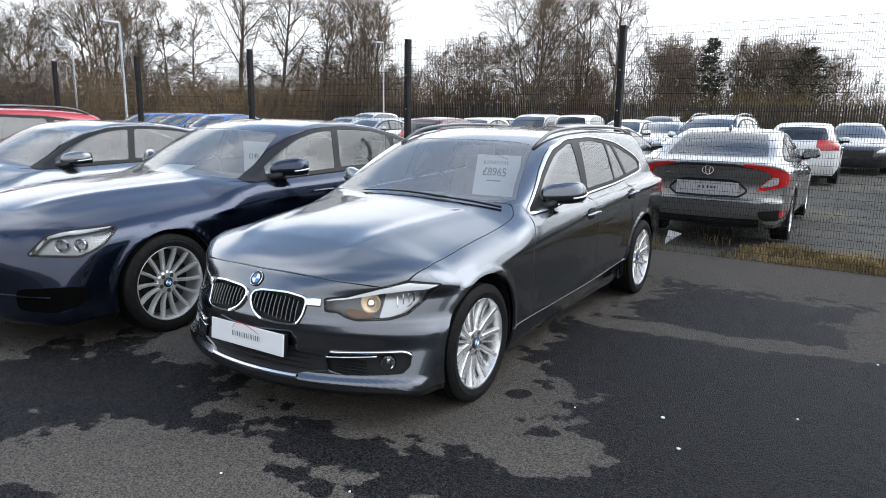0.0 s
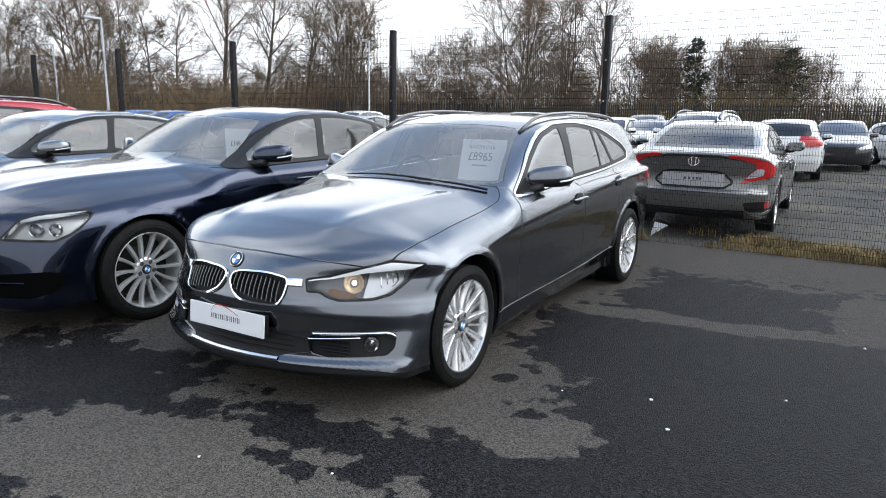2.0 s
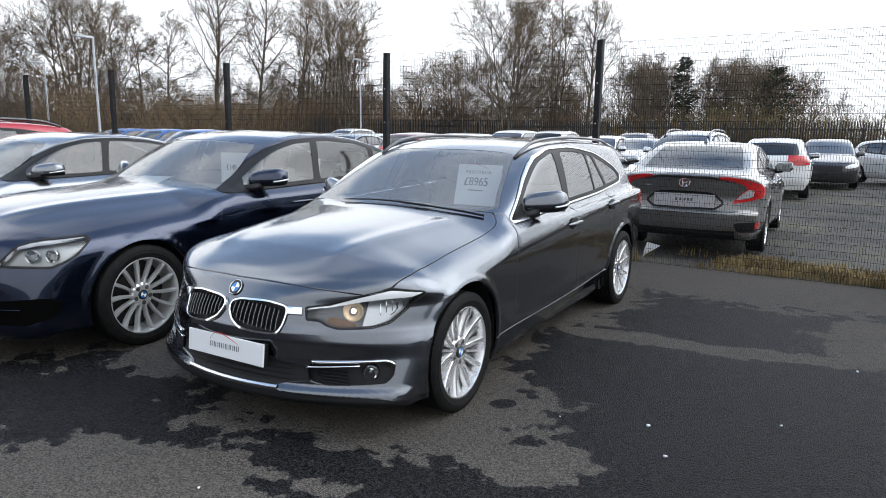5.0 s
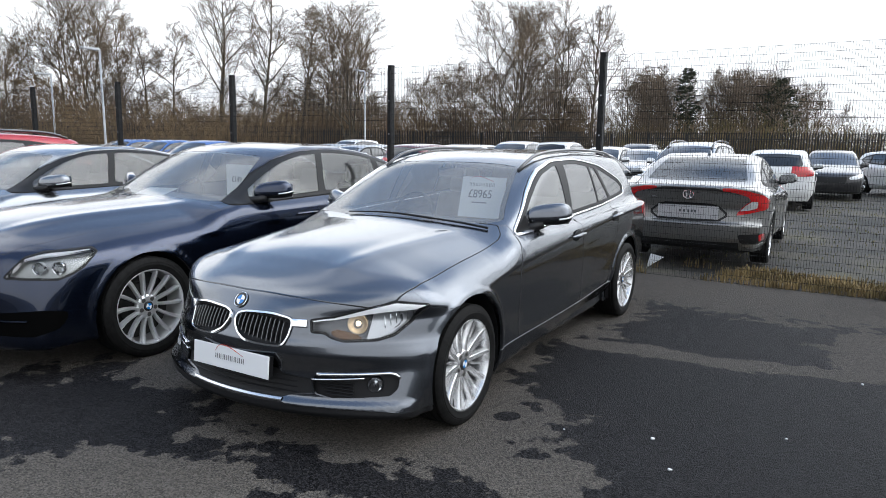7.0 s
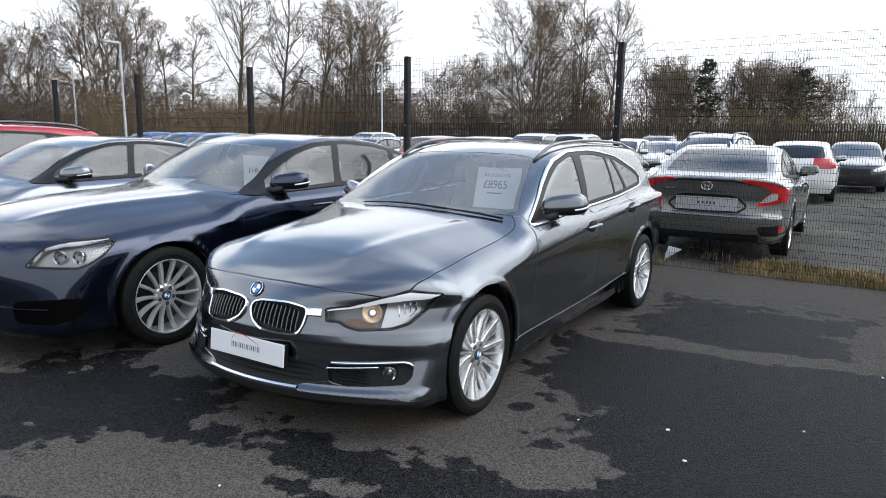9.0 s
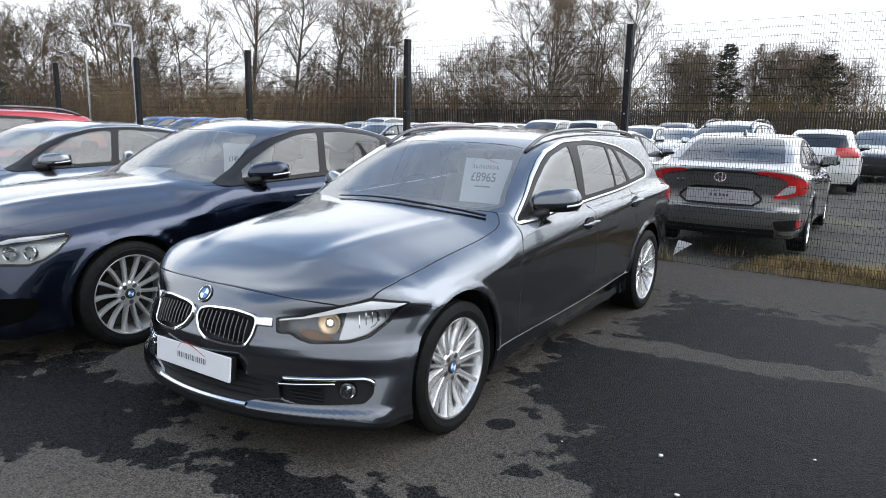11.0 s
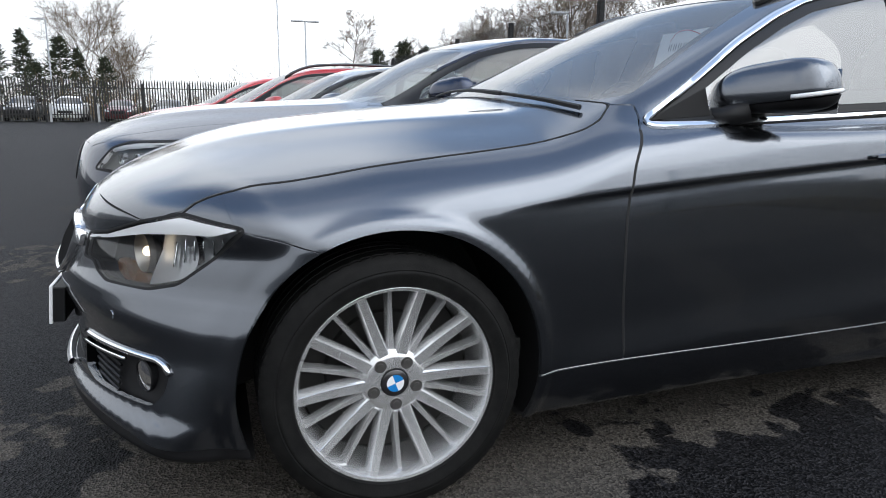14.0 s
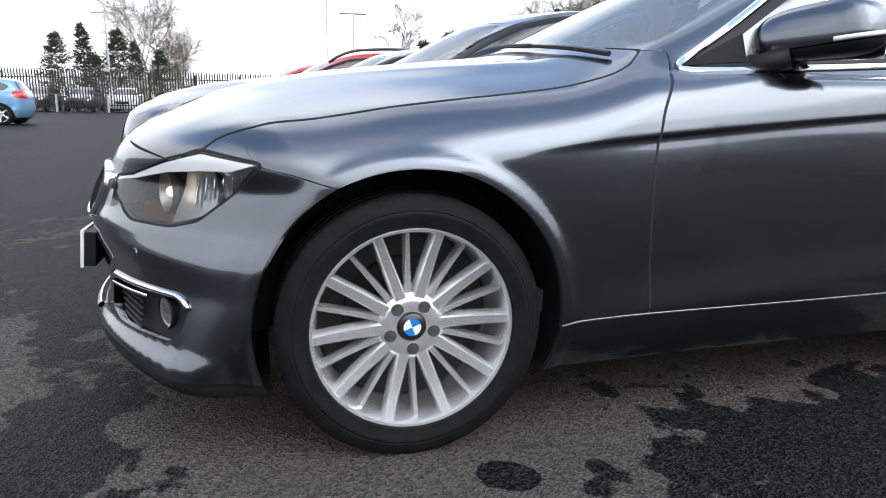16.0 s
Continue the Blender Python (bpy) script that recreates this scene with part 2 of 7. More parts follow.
def tube(bm, pts, radii, sides=8, caps=True):
    """A tube along points."""
    rings = []
    pts = [Vector([float(c) for c in p]) for p in pts]
    if not hasattr(radii, "__len__"):
        radii = [radii] * len(pts)
    radii = [float(r) for r in radii]
    ref = None
    for i, p in enumerate(pts):
        d = (pts[min(i + 1, len(pts) - 1)] - pts[max(i - 1, 0)]).normalized()
        if ref is None:
            ref = Vector((0, 0, 1)) if abs(d.z) < 0.9 else Vector((1, 0, 0))
        a = (ref - d * ref.dot(d)).normalized()
        b = d.cross(a)
        ref = a
        rings.append([bm.verts.new(p + radii[i] * (math.cos(2 * math.pi * k / sides) * a + math.sin(2 * math.pi * k / sides) * b)) for k in range(sides)])
    for r0, r1 in zip(rings, rings[1:]):
        for k in range(sides):
            bm.faces.new((r0[k], r0[(k + 1) % sides], r1[(k + 1) % sides], r1[k]))
    if caps:
        bm.faces.new(rings[0][::-1])
        bm.faces.new(rings[-1])


def lathe(bm, profile, steps=48, axis="x", start=0.0, sweep=2 * math.pi):
    """Profile rows of (along the axis, radius) turned round an axis through the origin."""
    closed = abs(sweep - 2 * math.pi) < 1e-6
    rings = []
    for k in range(steps if closed else steps + 1):
        a = start + sweep * k / steps
        c, s = math.cos(a), math.sin(a)
        rings.append([bm.verts.new((h, r * c, r * s) if axis == "x" else (r * c, r * s, h)) for h, r in profile])
    n = len(rings)
    for k in range(n if closed else n - 1):
        r0, r1 = rings[k], rings[(k + 1) % n]
        for i in range(len(profile) - 1):
            bm.faces.new((r0[i], r0[i + 1], r1[i + 1], r1[i]))


def knots(*pairs):
    """A smooth curve through (at, value) pairs; flat beyond its ends."""
    xs = np.array([p[0] for p in pairs], float)
    ys = np.array([p[1] for p in pairs], float)
    d = np.diff(ys) / np.diff(xs)
    m = np.zeros(len(xs))
    m[1:-1] = np.where(d[:-1] * d[1:] > 0, 2 * d[:-1] * d[1:] / np.where(d[:-1] + d[1:] == 0, 1, d[:-1] + d[1:]), 0)
    m[0], m[-1] = d[0], d[-1]

    def f(x):
        x = np.clip(x, xs[0], xs[-1])
        i = np.clip(np.searchsorted(xs, x, side="right") - 1, 0, len(xs) - 2)
        h = xs[i + 1] - xs[i]
        t = (x - xs[i]) / h
        return (1 + 2 * t) * (1 - t) ** 2 * ys[i] + t * (1 - t) ** 2 * h * m[i] + t * t * (3 - 2 * t) * ys[i + 1] + t * t * (t - 1) * h * m[i + 1]
    return f


def flat(v):
    """The same value everywhere."""
    return lambda q: v


def smax(a, b, k):
    h = np.clip(0.5 + 0.5 * (a - b) / k, 0, 1)
    return b + (a - b) * h + k * h * (1 - h)


def smin(a, b, k):
    return -smax(-a, -b, k)


def polygon(p, q, poly):
    """Signed distance of points (p, q) to a closed polygon; negative inside."""
    poly = np.asarray(poly, float)
    lo, hi = poly.min(0), poly.max(0)
    far = np.maximum(np.maximum(lo[0] - p, p - hi[0]), np.maximum(lo[1] - q, q - hi[1]))
    near = far < 0.06
    if not near.all():
        out = np.array(far, float)
        if near.any():
            out[near] = polygon(p[near], q[near], poly)
        return out
    d = np.full(p.shape, 1e9)
    s = np.ones(p.shape)
    for a, b in zip(poly, np.roll(poly, 1, axis=0)):
        e = b - a
        wx, wy = p - a[0], q - a[1]
        t = np.clip((wx * e[0] + wy * e[1]) / max(e @ e, 1e-12), 0, 1)
        d = np.minimum(d, (wx - e[0] * t) ** 2 + (wy - e[1] * t) ** 2)
        c1, c2, c3 = q >= a[1], q < b[1], e[0] * wy > e[1] * wx
        flip = (c1 & c2 & c3) | (~c1 & ~c2 & ~c3)
        s = np.where(flip, -s, s)
    return s * np.sqrt(d)


def rounded(poly, n=5, r=0.25):
    """Rounds a polygon's corners by cutting each at a share of its sides."""
    poly = [np.array(p, float) for p in poly]
    out = []
    for i, p in enumerate(poly):
        a, b = poly[i - 1], poly[(i + 1) % len(poly)]
        p0, p1 = p + (a - p) * r, p + (b - p) * r
        for k in range(n + 1):
            t = k / n
            out.append((1 - t) ** 2 * p0 + 2 * t * (1 - t) * p + t * t * p1)
    return np.array(out)


class Shell:
    """The skin of a car: points, normals and triangles of a smooth solid."""

    def __init__(self, solid, y_front, y_rear, z_mid, stations, fan, around, crease=None):
        self.solid = solid
        a, b = y_front + 1.0, y_rear - 1.0
        org, way = [], []
        phi = np.linspace(-math.pi * 0.5, math.pi * 0.5, around)
        phi = phi + 0.12 * np.sin(2 * phi)

        def hoop(y):
            """Directions round one station, gathered on the crease line."""
            p = phi
            if crease:
                at = np.arctan2(float(crease(np.array(min(max(y, 0.0), 3.0)))) - z_mid, 0.9)
                k = np.argmin(np.abs(phi - 0.27))
                p = phi + (at - phi[k]) * np.exp(-((phi - phi[k]) / 0.4) ** 2)
                p = p - 0.6 * (p - at) * np.exp(-((p - at) / 0.17) ** 2)
            return np.stack([np.cos(p), 0 * p, np.sin(p)], 1)

        ring = hoop(a)
        for al in np.linspace(math.pi / 2, 0, fan, endpoint=False):
            org.append(np.tile((0, a, z_mid), (around, 1)))
            way.append(ring * math.cos(al) + np.array((0, -math.sin(al), 0)))
        for y in np.linspace(a, b, stations):
            org.append(np.tile((0, y, z_mid), (around, 1)))
            ring = hoop(y)
            way.append(ring)
        for al in np.linspace(0, math.pi / 2, fan + 1)[1:]:
            org.append(np.tile((0, b, z_mid), (around, 1)))
            way.append(ring * math.cos(al) + np.array((0, math.sin(al), 0)))
        rows = len(org)
        org, way = np.concatenate(org), np.concatenate(way)
        lo, hi = np.zeros(len(org)), np.full(len(org), 2.6)
        for _ in range(26):
            mid = (lo + hi) / 2
            ins = solid(*(org + way * mid[:, None]).T) < 0
            lo, hi = np.where(ins, mid, lo), np.where(ins, hi, mid)
        v = org + way * lo[:, None]
        idx = np.arange(rows * around).reshape(rows, around)
        q = np.stack([idx[:-1, :-1], idx[1:, :-1], idx[1:, 1:], idx[:-1, 1:]], -1).reshape(-1, 4)
        t = np.concatenate([q[:, [0, 1, 2]], q[:, [0, 2, 3]]])
        v2 = v * (-1, 1, 1)
        mid = np.abs(v[:, 0]) < 1e-6
        twin = np.where(mid, np.arange(len(v)), np.arange(len(v)) + len(v))
        self.T = np.concatenate([t, twin[t[:, ::-1]]])
        self.left = np.arange(len(self.T)) < len(t)
        self.V = np.concatenate([v, v2])
        self.N = self.normals(self.V)

    def normals(self, v, e=0.004):
        g = []
        for i in range(3):
            d = np.zeros(3)
            d[i] = e
            g.append(self.solid(*(v + d).T) - self.solid(*(v - d).T))
        g = np.stack(g, 1)
        return g / np.maximum(np.linalg.norm(g, axis=1, keepdims=True), 1e-9)


def clip(v, n, t, f):
    """Keeps the part of a triangle mesh where f <= 0, cutting the triangles on its edge."""
    ins = f <= 0
    c = ins[t].sum(1)
    keep = [t[c == 3]]
    one, two = t[c == 1], t[c == 2]
    k1 = np.argmax(ins[one], 1) if len(one) else np.zeros(0, int)
    one = np.stack([one[np.arange(len(one)), (k1 + i) % 3] for i in range(3)], 1)
    k2 = np.argmax(~ins[two], 1) if len(two) else np.zeros(0, int)
    two = np.stack([two[np.arange(len(two)), (k2 + i) % 3] for i in range(3)], 1)
    ed = np.concatenate([one[:, [0, 1]], one[:, [0, 2]], two[:, [1, 0]], two[:, [2, 0]]])
    if len(ed):
        key = np.sort(ed, 1)
        _, first, inv = np.unique(key[:, 0] * np.int64(len(v)) + key[:, 1], return_index=True, return_inverse=True)
        u = ed[first]
        s = (f[u[:, 0]] / (f[u[:, 0]] - f[u[:, 1]]))[:, None]
        nv = v[u[:, 0]] * (1 - s) + v[u[:, 1]] * s
        nn = n[u[:, 0]] * (1 - s) + n[u[:, 1]] * s
        nn /= np.maximum(np.linalg.norm(nn, axis=1, keepdims=True), 1e-9)
        inv = inv + len(v)
        m1, m2 = len(one), len(two)
        ab, ac, ba, ca = inv[:m1], inv[m1:2 * m1], inv[2 * m1:2 * m1 + m2], inv[2 * m1 + m2:]
        keep += [np.stack([one[:, 0], ab, ac], 1), np.stack([ba, two[:, 1], two[:, 2]], 1), np.stack([ba, two[:, 2], ca], 1)]
        v, n = np.concatenate([v, nv]), np.concatenate([n, nn])
    t = np.concatenate(keep)
    used, t = np.unique(t, return_inverse=True)
    return v[used], n[used], t.reshape(-1, 3)


def panel(name, shell, regions, material, parent, offset=0.0, rim=0.012, label="", half=0):
    """A sheet cut from a shell: inside every region, its edge turned in by rim. half: 1 the left side alone, -1 the right."""
    v, n, t = shell.V, shell.N, shell.T
    if half:
        t = t[shell.left == (half > 0)]
        used, t = np.unique(t, return_inverse=True)
        v, n, t = v[used], n[used], t.reshape(-1, 3)
    for region in regions:
        if not len(t):
            break
        v, n, t = clip(v, n, t, region(*v.T))
    if not len(t):
        return None
    v = v + n * offset
    faces = t
    if rim:
        e = np.concatenate([t[:, [0, 1]], t[:, [1, 2]], t[:, [2, 0]]])
        key = np.sort(e, 1)
        _, inv, cnt = np.unique(key[:, 0] * np.int64(len(v)) + key[:, 1], return_inverse=True, return_counts=True)
        e = e[cnt[inv] == 1]
        e = e[(np.abs(v[e[:, 0], 0]) > 1e-4) | (np.abs(v[e[:, 1], 0]) > 1e-4)]
        k = len(v)
        used, ee = np.unique(e, return_inverse=True)
        ee = ee.reshape(-1, 2)
        v, n = np.concatenate([v, v[used], v[used] - n[used] * rim]), np.concatenate([n, n[used], n[used]])
        a, b = k + ee[:, 0], k + ee[:, 1]
        c, d = a + len(used), b + len(used)
        faces = np.concatenate([t, np.stack([b, a, c], 1), np.stack([b, c, d], 1)])
    me = bpy.data.meshes.new(name)
    me.vertices.add(len(v))
    me.vertices.foreach_set("co", v.astype(np.float32).ravel())
    me.loops.add(faces.size)
    me.loops.foreach_set("vertex_index", faces.astype(np.int32).ravel())
    me.polygons.add(len(faces))
    me.polygons.foreach_set("loop_start", np.arange(0, faces.size, 3, dtype=np.int32))
    me.update(calc_edges=True)
    me.validate()
    me.shade_smooth()
    if len(me.vertices) == len(n):
        me.normals_split_custom_set_from_vertices(n.astype(np.float32).tolist())
    me.materials.append(material)
    ob = new(name, me)
    ob.parent = parent
    if label:
        tagged(ob, label)
    return ob


def side(poly, grow=0.0):
    """A region inside a polygon of the side view (y, z)."""
    return lambda x, y, z: polygon(y, z, poly) - grow


def front(poly, grow=0.0):
    """A region inside a polygon of the front view (|x|, z)."""
    return lambda x, y, z: polygon(np.abs(x), z, poly) - grow


def plan(poly, grow=0.0):
    """A region inside a polygon of the plan (|x|, y)."""
    return lambda x, y, z: polygon(np.abs(x), y, poly) - grow


def ring(y0, z0, r):
    """Outside a wheel arch."""
    return lambda x, y, z: r - np.hypot(y - y0, z - z0)


def below(c):
    return lambda x, y, z: z - c(y)


def car_solid(s):
    """The solid of a car from its curves (s): y runs back from the front axle, z up."""
    def solid(x, y, z):
        ax = np.abs(x)
        dz = z - s["crease"](y)
        w = s["wid"](y) + s["sec"](dz)
        if "plain" in s:  # the crease dies out towards the front wing
            w = w + (s["plain"](dz) - s["sec"](dz)) * np.clip((0.60 - y) / 0.36, 0, 1)
        for y0, z0, r in s["arches"]:
            dist = np.hypot(y - y0, (z - z0))
            w = w + s["flare"] * 0.5 * (1 - np.tanh((dist - r - 0.034) / 0.013))
        side_f = (ax - w) * 0.95
        top = s["shelf"](y) - s["drop"](y) * (ax / 0.76) ** 2.4 - s["bcrown"] * ax ** 2 - s["bedge"] * np.clip(ax - 0.5, 0, 1) ** 2 + s["bcrease"](y) * np.exp(-((ax - s["bline"](y)) / 0.07) ** 2)
        top_f = (z - top) * 0.95
        fa, fb = s["fa"](z), s["fb"](z)
        fy = s["front"](z) + fa * ax ** 2 + fb * ax ** 4
        front_f = (fy - y) / np.sqrt(1 + (2 * fa * ax + 4 * fb * ax ** 3) ** 2)
        ra, rb = s["ra"], s["rb"]
        ry = s["rear"](z) - ra * ax ** 2 - rb * ax ** 4
        rear_f = (y - ry) / np.sqrt(1 + (2 * ra * ax + 4 * rb * ax ** 3) ** 2)
        body = smax(side_f, top_f, s["kside"](y))
        body = smax(body, front_f, s["kfront"])
        body = smax(body, rear_f, s["krear"])
        body = smax(body, s["floor"](y) - z, 0.03)
        yy = y - s["wsweep"] * (ax / 0.7) ** 2 * np.where(y < s["ymid"], 1, -0.6)
        roof = s["roof"](yy) - s["rcrown"] * (ax / 0.6) ** 2
        slope = (s["roof"](yy + 0.01) - s["roof"](yy - 0.01)) / 0.02
        roof_f = (z - roof) / np.sqrt(1 + slope ** 2)
        cab = smax((ax - s["glass"](z) - s["taper"](y)) * 0.92, roof_f, s["kroof"])
        cab = smax(smax(cab, rear_f, s["krear"]), 0.8 - z, 0.03)
        return smin(body, cab, s["kcab"])
    return solid

# ---- the grey estate car ----
ESTATE = dict(
    wid=knots((-0.8, 0.852), (-0.45, 0.878), (-0.2, 0.896), (0.1, 0.901), (0.6, 0.9), (1.5, 0.902), (2.4, 0.904), (2.8, 0.905), (3.2, 0.895), (3.6, 0.86), (3.85, 0.82)),
    sec=knots((-0.62, -0.085), (-0.54, -0.045), (-0.48, -0.028), (-0.43, -0.021), (-0.37, -0.021), (-0.25, -0.013), (-0.14, -0.006), (-0.07, -0.005), (-0.03, -0.0068), (0, -0.0095), (0.006, -0.0050), (0.013, -0.0032), (0.03, -0.0055), (0.055, -0.0105), (0.11, -0.027), (0.2, -0.066), (0.35, -0.16)),
    plain=knots((-0.62, -0.085), (-0.54, -0.045), (-0.48, -0.030), (-0.40, -0.020), (-0.25, -0.011), (-0.1, -0.003), (0, -0.001), (0.05, -0.006), (0.11, -0.024), (0.2, -0.066), (0.35, -0.16)),
    crease=knots((-0.8, 0.55), (-0.35, 0.62), (0.0, 0.675), (0.3, 0.735), (0.607, 0.768), (0.95, 0.797), (1.5, 0.838), (2.2, 0.887), (3.5, 0.945)),
    arches=((0, 0.335, 0.37), (2.81, 0.335, 0.37)), flare=0.014,
    shelf=knots((-0.9, 0.58), (-0.80, 0.645), (-0.745, 0.71), (-0.715, 0.752), (-0.67, 0.787), (-0.62, 0.812), (-0.53, 0.848), (-0.43, 0.885), (-0.26, 0.925), (-0.09, 0.950), (0.09, 0.970), (0.27, 0.988), (0.42, 1.003), (0.58, 1.013), (0.75, 0.99), (1.1, 0.965), (2.2, 0.995), (3.3, 1.02), (3.9, 1.0)),
    drop=knots((-0.6, 0.095), (-0.45, 0.098), (-0.35, 0.106), (-0.2, 0.120), (0.0, 0.115), (0.35, 0.112), (0.50, 0.098), (0.65, 0.07), (0.9, 0.03)), kcab=0.045,
    bcrown=0.0, bedge=0.0, bcrease=knots((-0.66, 0.0), (-0.3, 0.009), (0.3, 0.010), (0.6, 0.0)), bline=knots((-0.7, 0.36), (0.6, 0.56)),
    front=knots((0.1, -0.62), (0.15, -0.74), (0.19, -0.815), (0.22, -0.838), (0.25, -0.838), (0.29, -0.815), (0.40, -0.812), (0.50, -0.836), (0.53, -0.835), (0.57, -0.818), (0.62, -0.80), (0.66, -0.784), (0.70, -0.765), (0.74, -0.74), (0.78, -0.70), (0.85, -0.58)),
    fa=knots((0.2, 0.36), (0.39, 0.42), (0.48, 0.45), (0.56, 0.48), (0.64, 0.48), (0.72, 0.40), (0.85, 0.36)), fb=knots((0.2, 0.06), (0.39, 0.12), (0.48, 0.17), (0.56, 0.24), (0.73, 0.25)),
    rear=knots((0.2, 3.76), (0.35, 3.84), (0.6, 3.85), (0.75, 3.84), (0.95, 3.80), (1.1, 3.70), (1.3, 3.52), (1.4, 3.40)),
    ra=0.12, rb=0.45,
    kside=knots((0.3, 0.1), (0.9, 0.035), (3.3, 0.035), (3.9, 0.06)), kfront=0.05, krear=0.08, kroof=0.07,
    floor=knots((-0.8, 0.17), (0, 0.17), (3.0, 0.19), (3.8, 0.24)),
    roof=knots((0.0, 0.6), (0.24, 0.88), (0.42, 0.99), (0.7, 1.12), (1.0, 1.26), (1.2, 1.342), (1.4, 1.395), (1.7, 1.428), (2.1, 1.442), (2.6, 1.438), (3.1, 1.415), (3.45, 1.38), (3.62, 1.35), (3.8, 1.2), (3.95, 0.9)),
    wsweep=0.15, ymid=2.2, rcrown=0.025,
    glass=knots((0.75, 0.87), (0.93, 0.812), (1.1, 0.757), (1.25, 0.697), (1.35, 0.645), (1.45, 0.58)),
    taper=knots((0.4, -0.03), (1.2, 0.0), (2.2, 0.01), (3.0, -0.015), (3.8, -0.09)),
)


def mesh_of(bm, name, material, smooth=True):
    me = bpy.data.meshes.new(name)
    bm.to_mesh(me)
    bm.free()
    if smooth:
        me.shade_smooth()
        me.set_sharp_from_angle(angle=radians(35))
    me.materials.append(material)
    return me


def child(name, me, parent, m=None, label=""):
    ob = new(name, me)
    ob.parent = parent
    if m is not None:
        ob.matrix_basis = m
    if label:
        tagged(ob, label)
    return ob


def spoke(r0, r1, w0, w1, x0, x1, depth, curve=0.0):
    """One wheel spoke up the z axis, its face proud of its back."""
    bm = bmesh.new()
    rows = []
    for k in range(5):
        t = k / 4
        r = r0 + (r1 - r0) * t
        w = w0 + (w1 - w0) * t
        x = x0 + (x1 - x0) * t + 0.008 * math.sin(math.pi * t) * (1 if x1 < x0 else -1)
        off = curve * math.sin(math.pi * t * 0.5) * r1
        rows.append([bm.verts.new((x + dx, off + dy, r)) for dx, dy in ((-depth, -w * 1.25), (-0.004, -w), (0, -w * 0.75), (0, w * 0.75), (-0.004, w), (-depth, w * 1.25))])
    for a, b in zip(rows, rows[1:]):
        for i in range(5):
            bm.faces.new((a[i], b[i], b[i + 1], a[i + 1]))
    bmesh.ops.recalc_face_normals(bm, faces=bm.faces)
    return bm


def wheel_meshes(r, rim, width, spokes, wide, thin=None, finish=ALLOY, curve=0.0, dish=0.0, steps=72):
    """Shared meshes of one pattern of wheel: tyre radius r, rim radius rim."""
    d = {}
    h = width / 2
    bm = bmesh.new()
    tread = []
    for i, x in enumerate(np.linspace(-h * 0.8, h * 0.8, 9)):
        tread += [(x - 0.006, r - 0.001 * (i in (0, 8)))] + ([(x + 0.006, r), (x + 0.0065, r - 0.006), (x + 0.0145, r - 0.006), (x + 0.015, r)] if i in (1, 3, 5, 7) else [(x + 0.006, r)])
    prof = [(-h * 0.95, rim), (-h * 1.03, rim + 0.03), (-h, r - 0.025), (-h * 0.93, r - 0.008)] + tread + [(h * 0.93, r - 0.008), (h * 0.985, r - 0.022), (h * 1.0, r - 0.03), (h * 1.016, r - 0.034), (h * 1.010, r - 0.037), (h * 1.028, rim + 0.036), (h * 1.040, rim + 0.032), (h * 1.030, rim + 0.028), (h * 1.02, rim + 0.018), (h * 1.0, rim + 0.012), (h * 0.99, rim + 0.002), (h * 0.9, rim - 0.006)]
    lathe(bm, prof, steps)
    outer = [i for i, (x, rad) in enumerate(prof) if abs(x) > h * 0.62 and r - 0.012 < rad < r + 0.001]
    for i, v in enumerate(bm.verts):  # slots across the shoulder of the tread
        if steps > 100 and (i // len(prof)) % 4 == 0 and i % len(prof) in outer:
            v.co.y, v.co.z = v.co.y * (1 - 0.0022 / r), v.co.z * (1 - 0.0022 / r)
    bmesh.ops.recalc_face_normals(bm, faces=bm.faces)
    d["tyre"] = mesh_of(bm, "tyre", RUBBER)
    bm = bmesh.new()
    lathe(bm, [(h * 0.86, rim + 0.002), (h * 0.93, rim + 0.001), (h * 0.95, rim - 0.003), (h * 0.94, rim - 0.010), (h * 0.86, rim - 0.014), (h * 0.5, rim - 0.022), (-h * 0.9, rim - 0.03)], steps)
    d["wheel"] = mesh_of(bm, "wheel", finish)
    x1 = h * 0.9
    x0 = x1 - 0.015 - dish
    d["spoke"] = mesh_of(spoke(0.045, rim - 0.010, wide[0], wide[1], x0, x1, 0.035, curve), "spoke", finish)
    if thin:
        d["thin"] = mesh_of(spoke(0.05, rim - 0.016, thin[0], thin[1], x0 - 0.006, x1 - 0.022, 0.03, curve), "spoke", finish)
    bm = bmesh.new()
    lathe(bm, [(x0 - 0.03, 0.085), (x0 - 0.008, 0.082), (x0 + 0.001, 0.072), (x0 + 0.003, 0.06), (x0 + 0.002, 0.036), (x0 - 0.004, 0.034), (x0 - 0.004, 0.001)], 40)
    d["hub"] = mesh_of(bm, "hub", finish)
    bm = bmesh.new()
    lathe(bm, [(x0 - 0.02, 0.0155), (x0 + 0.0038, 0.0152), (x0 + 0.0042, 0.0145), (x0 + 0.0036, 0.009), (x0 + 0.0075, 0.0085), (x0 + 0.0075, 0.0005)], 16)
    d["bolt"] = mesh_of(bm, "wheel_bolt", BOLT)
    bm = bmesh.new()
    lathe(bm, [(x0 - 0.002, 0.034), (x0 + 0.006, 0.033), (x0 + 0.008, 0.030), (x0 + 0.009, 0.0005)], 32)
    d["cap"] = mesh_of(bm, "centre_cap", BLACK_PAINT)
    bm = bmesh.new()
    roundel(bm, 0.0215, x0 + 0.0095, (0, 2))
    d["cap_a"] = mesh_of(bm, "cap_emblem", BADGE_BLUE, False)
    bm = bmesh.new()
    roundel(bm, 0.0215, x0 + 0.0095, (1, 3))
    d["cap_b"] = mesh_of(bm, "cap_emblem", PLATE, False)
    bm = bmesh.new()
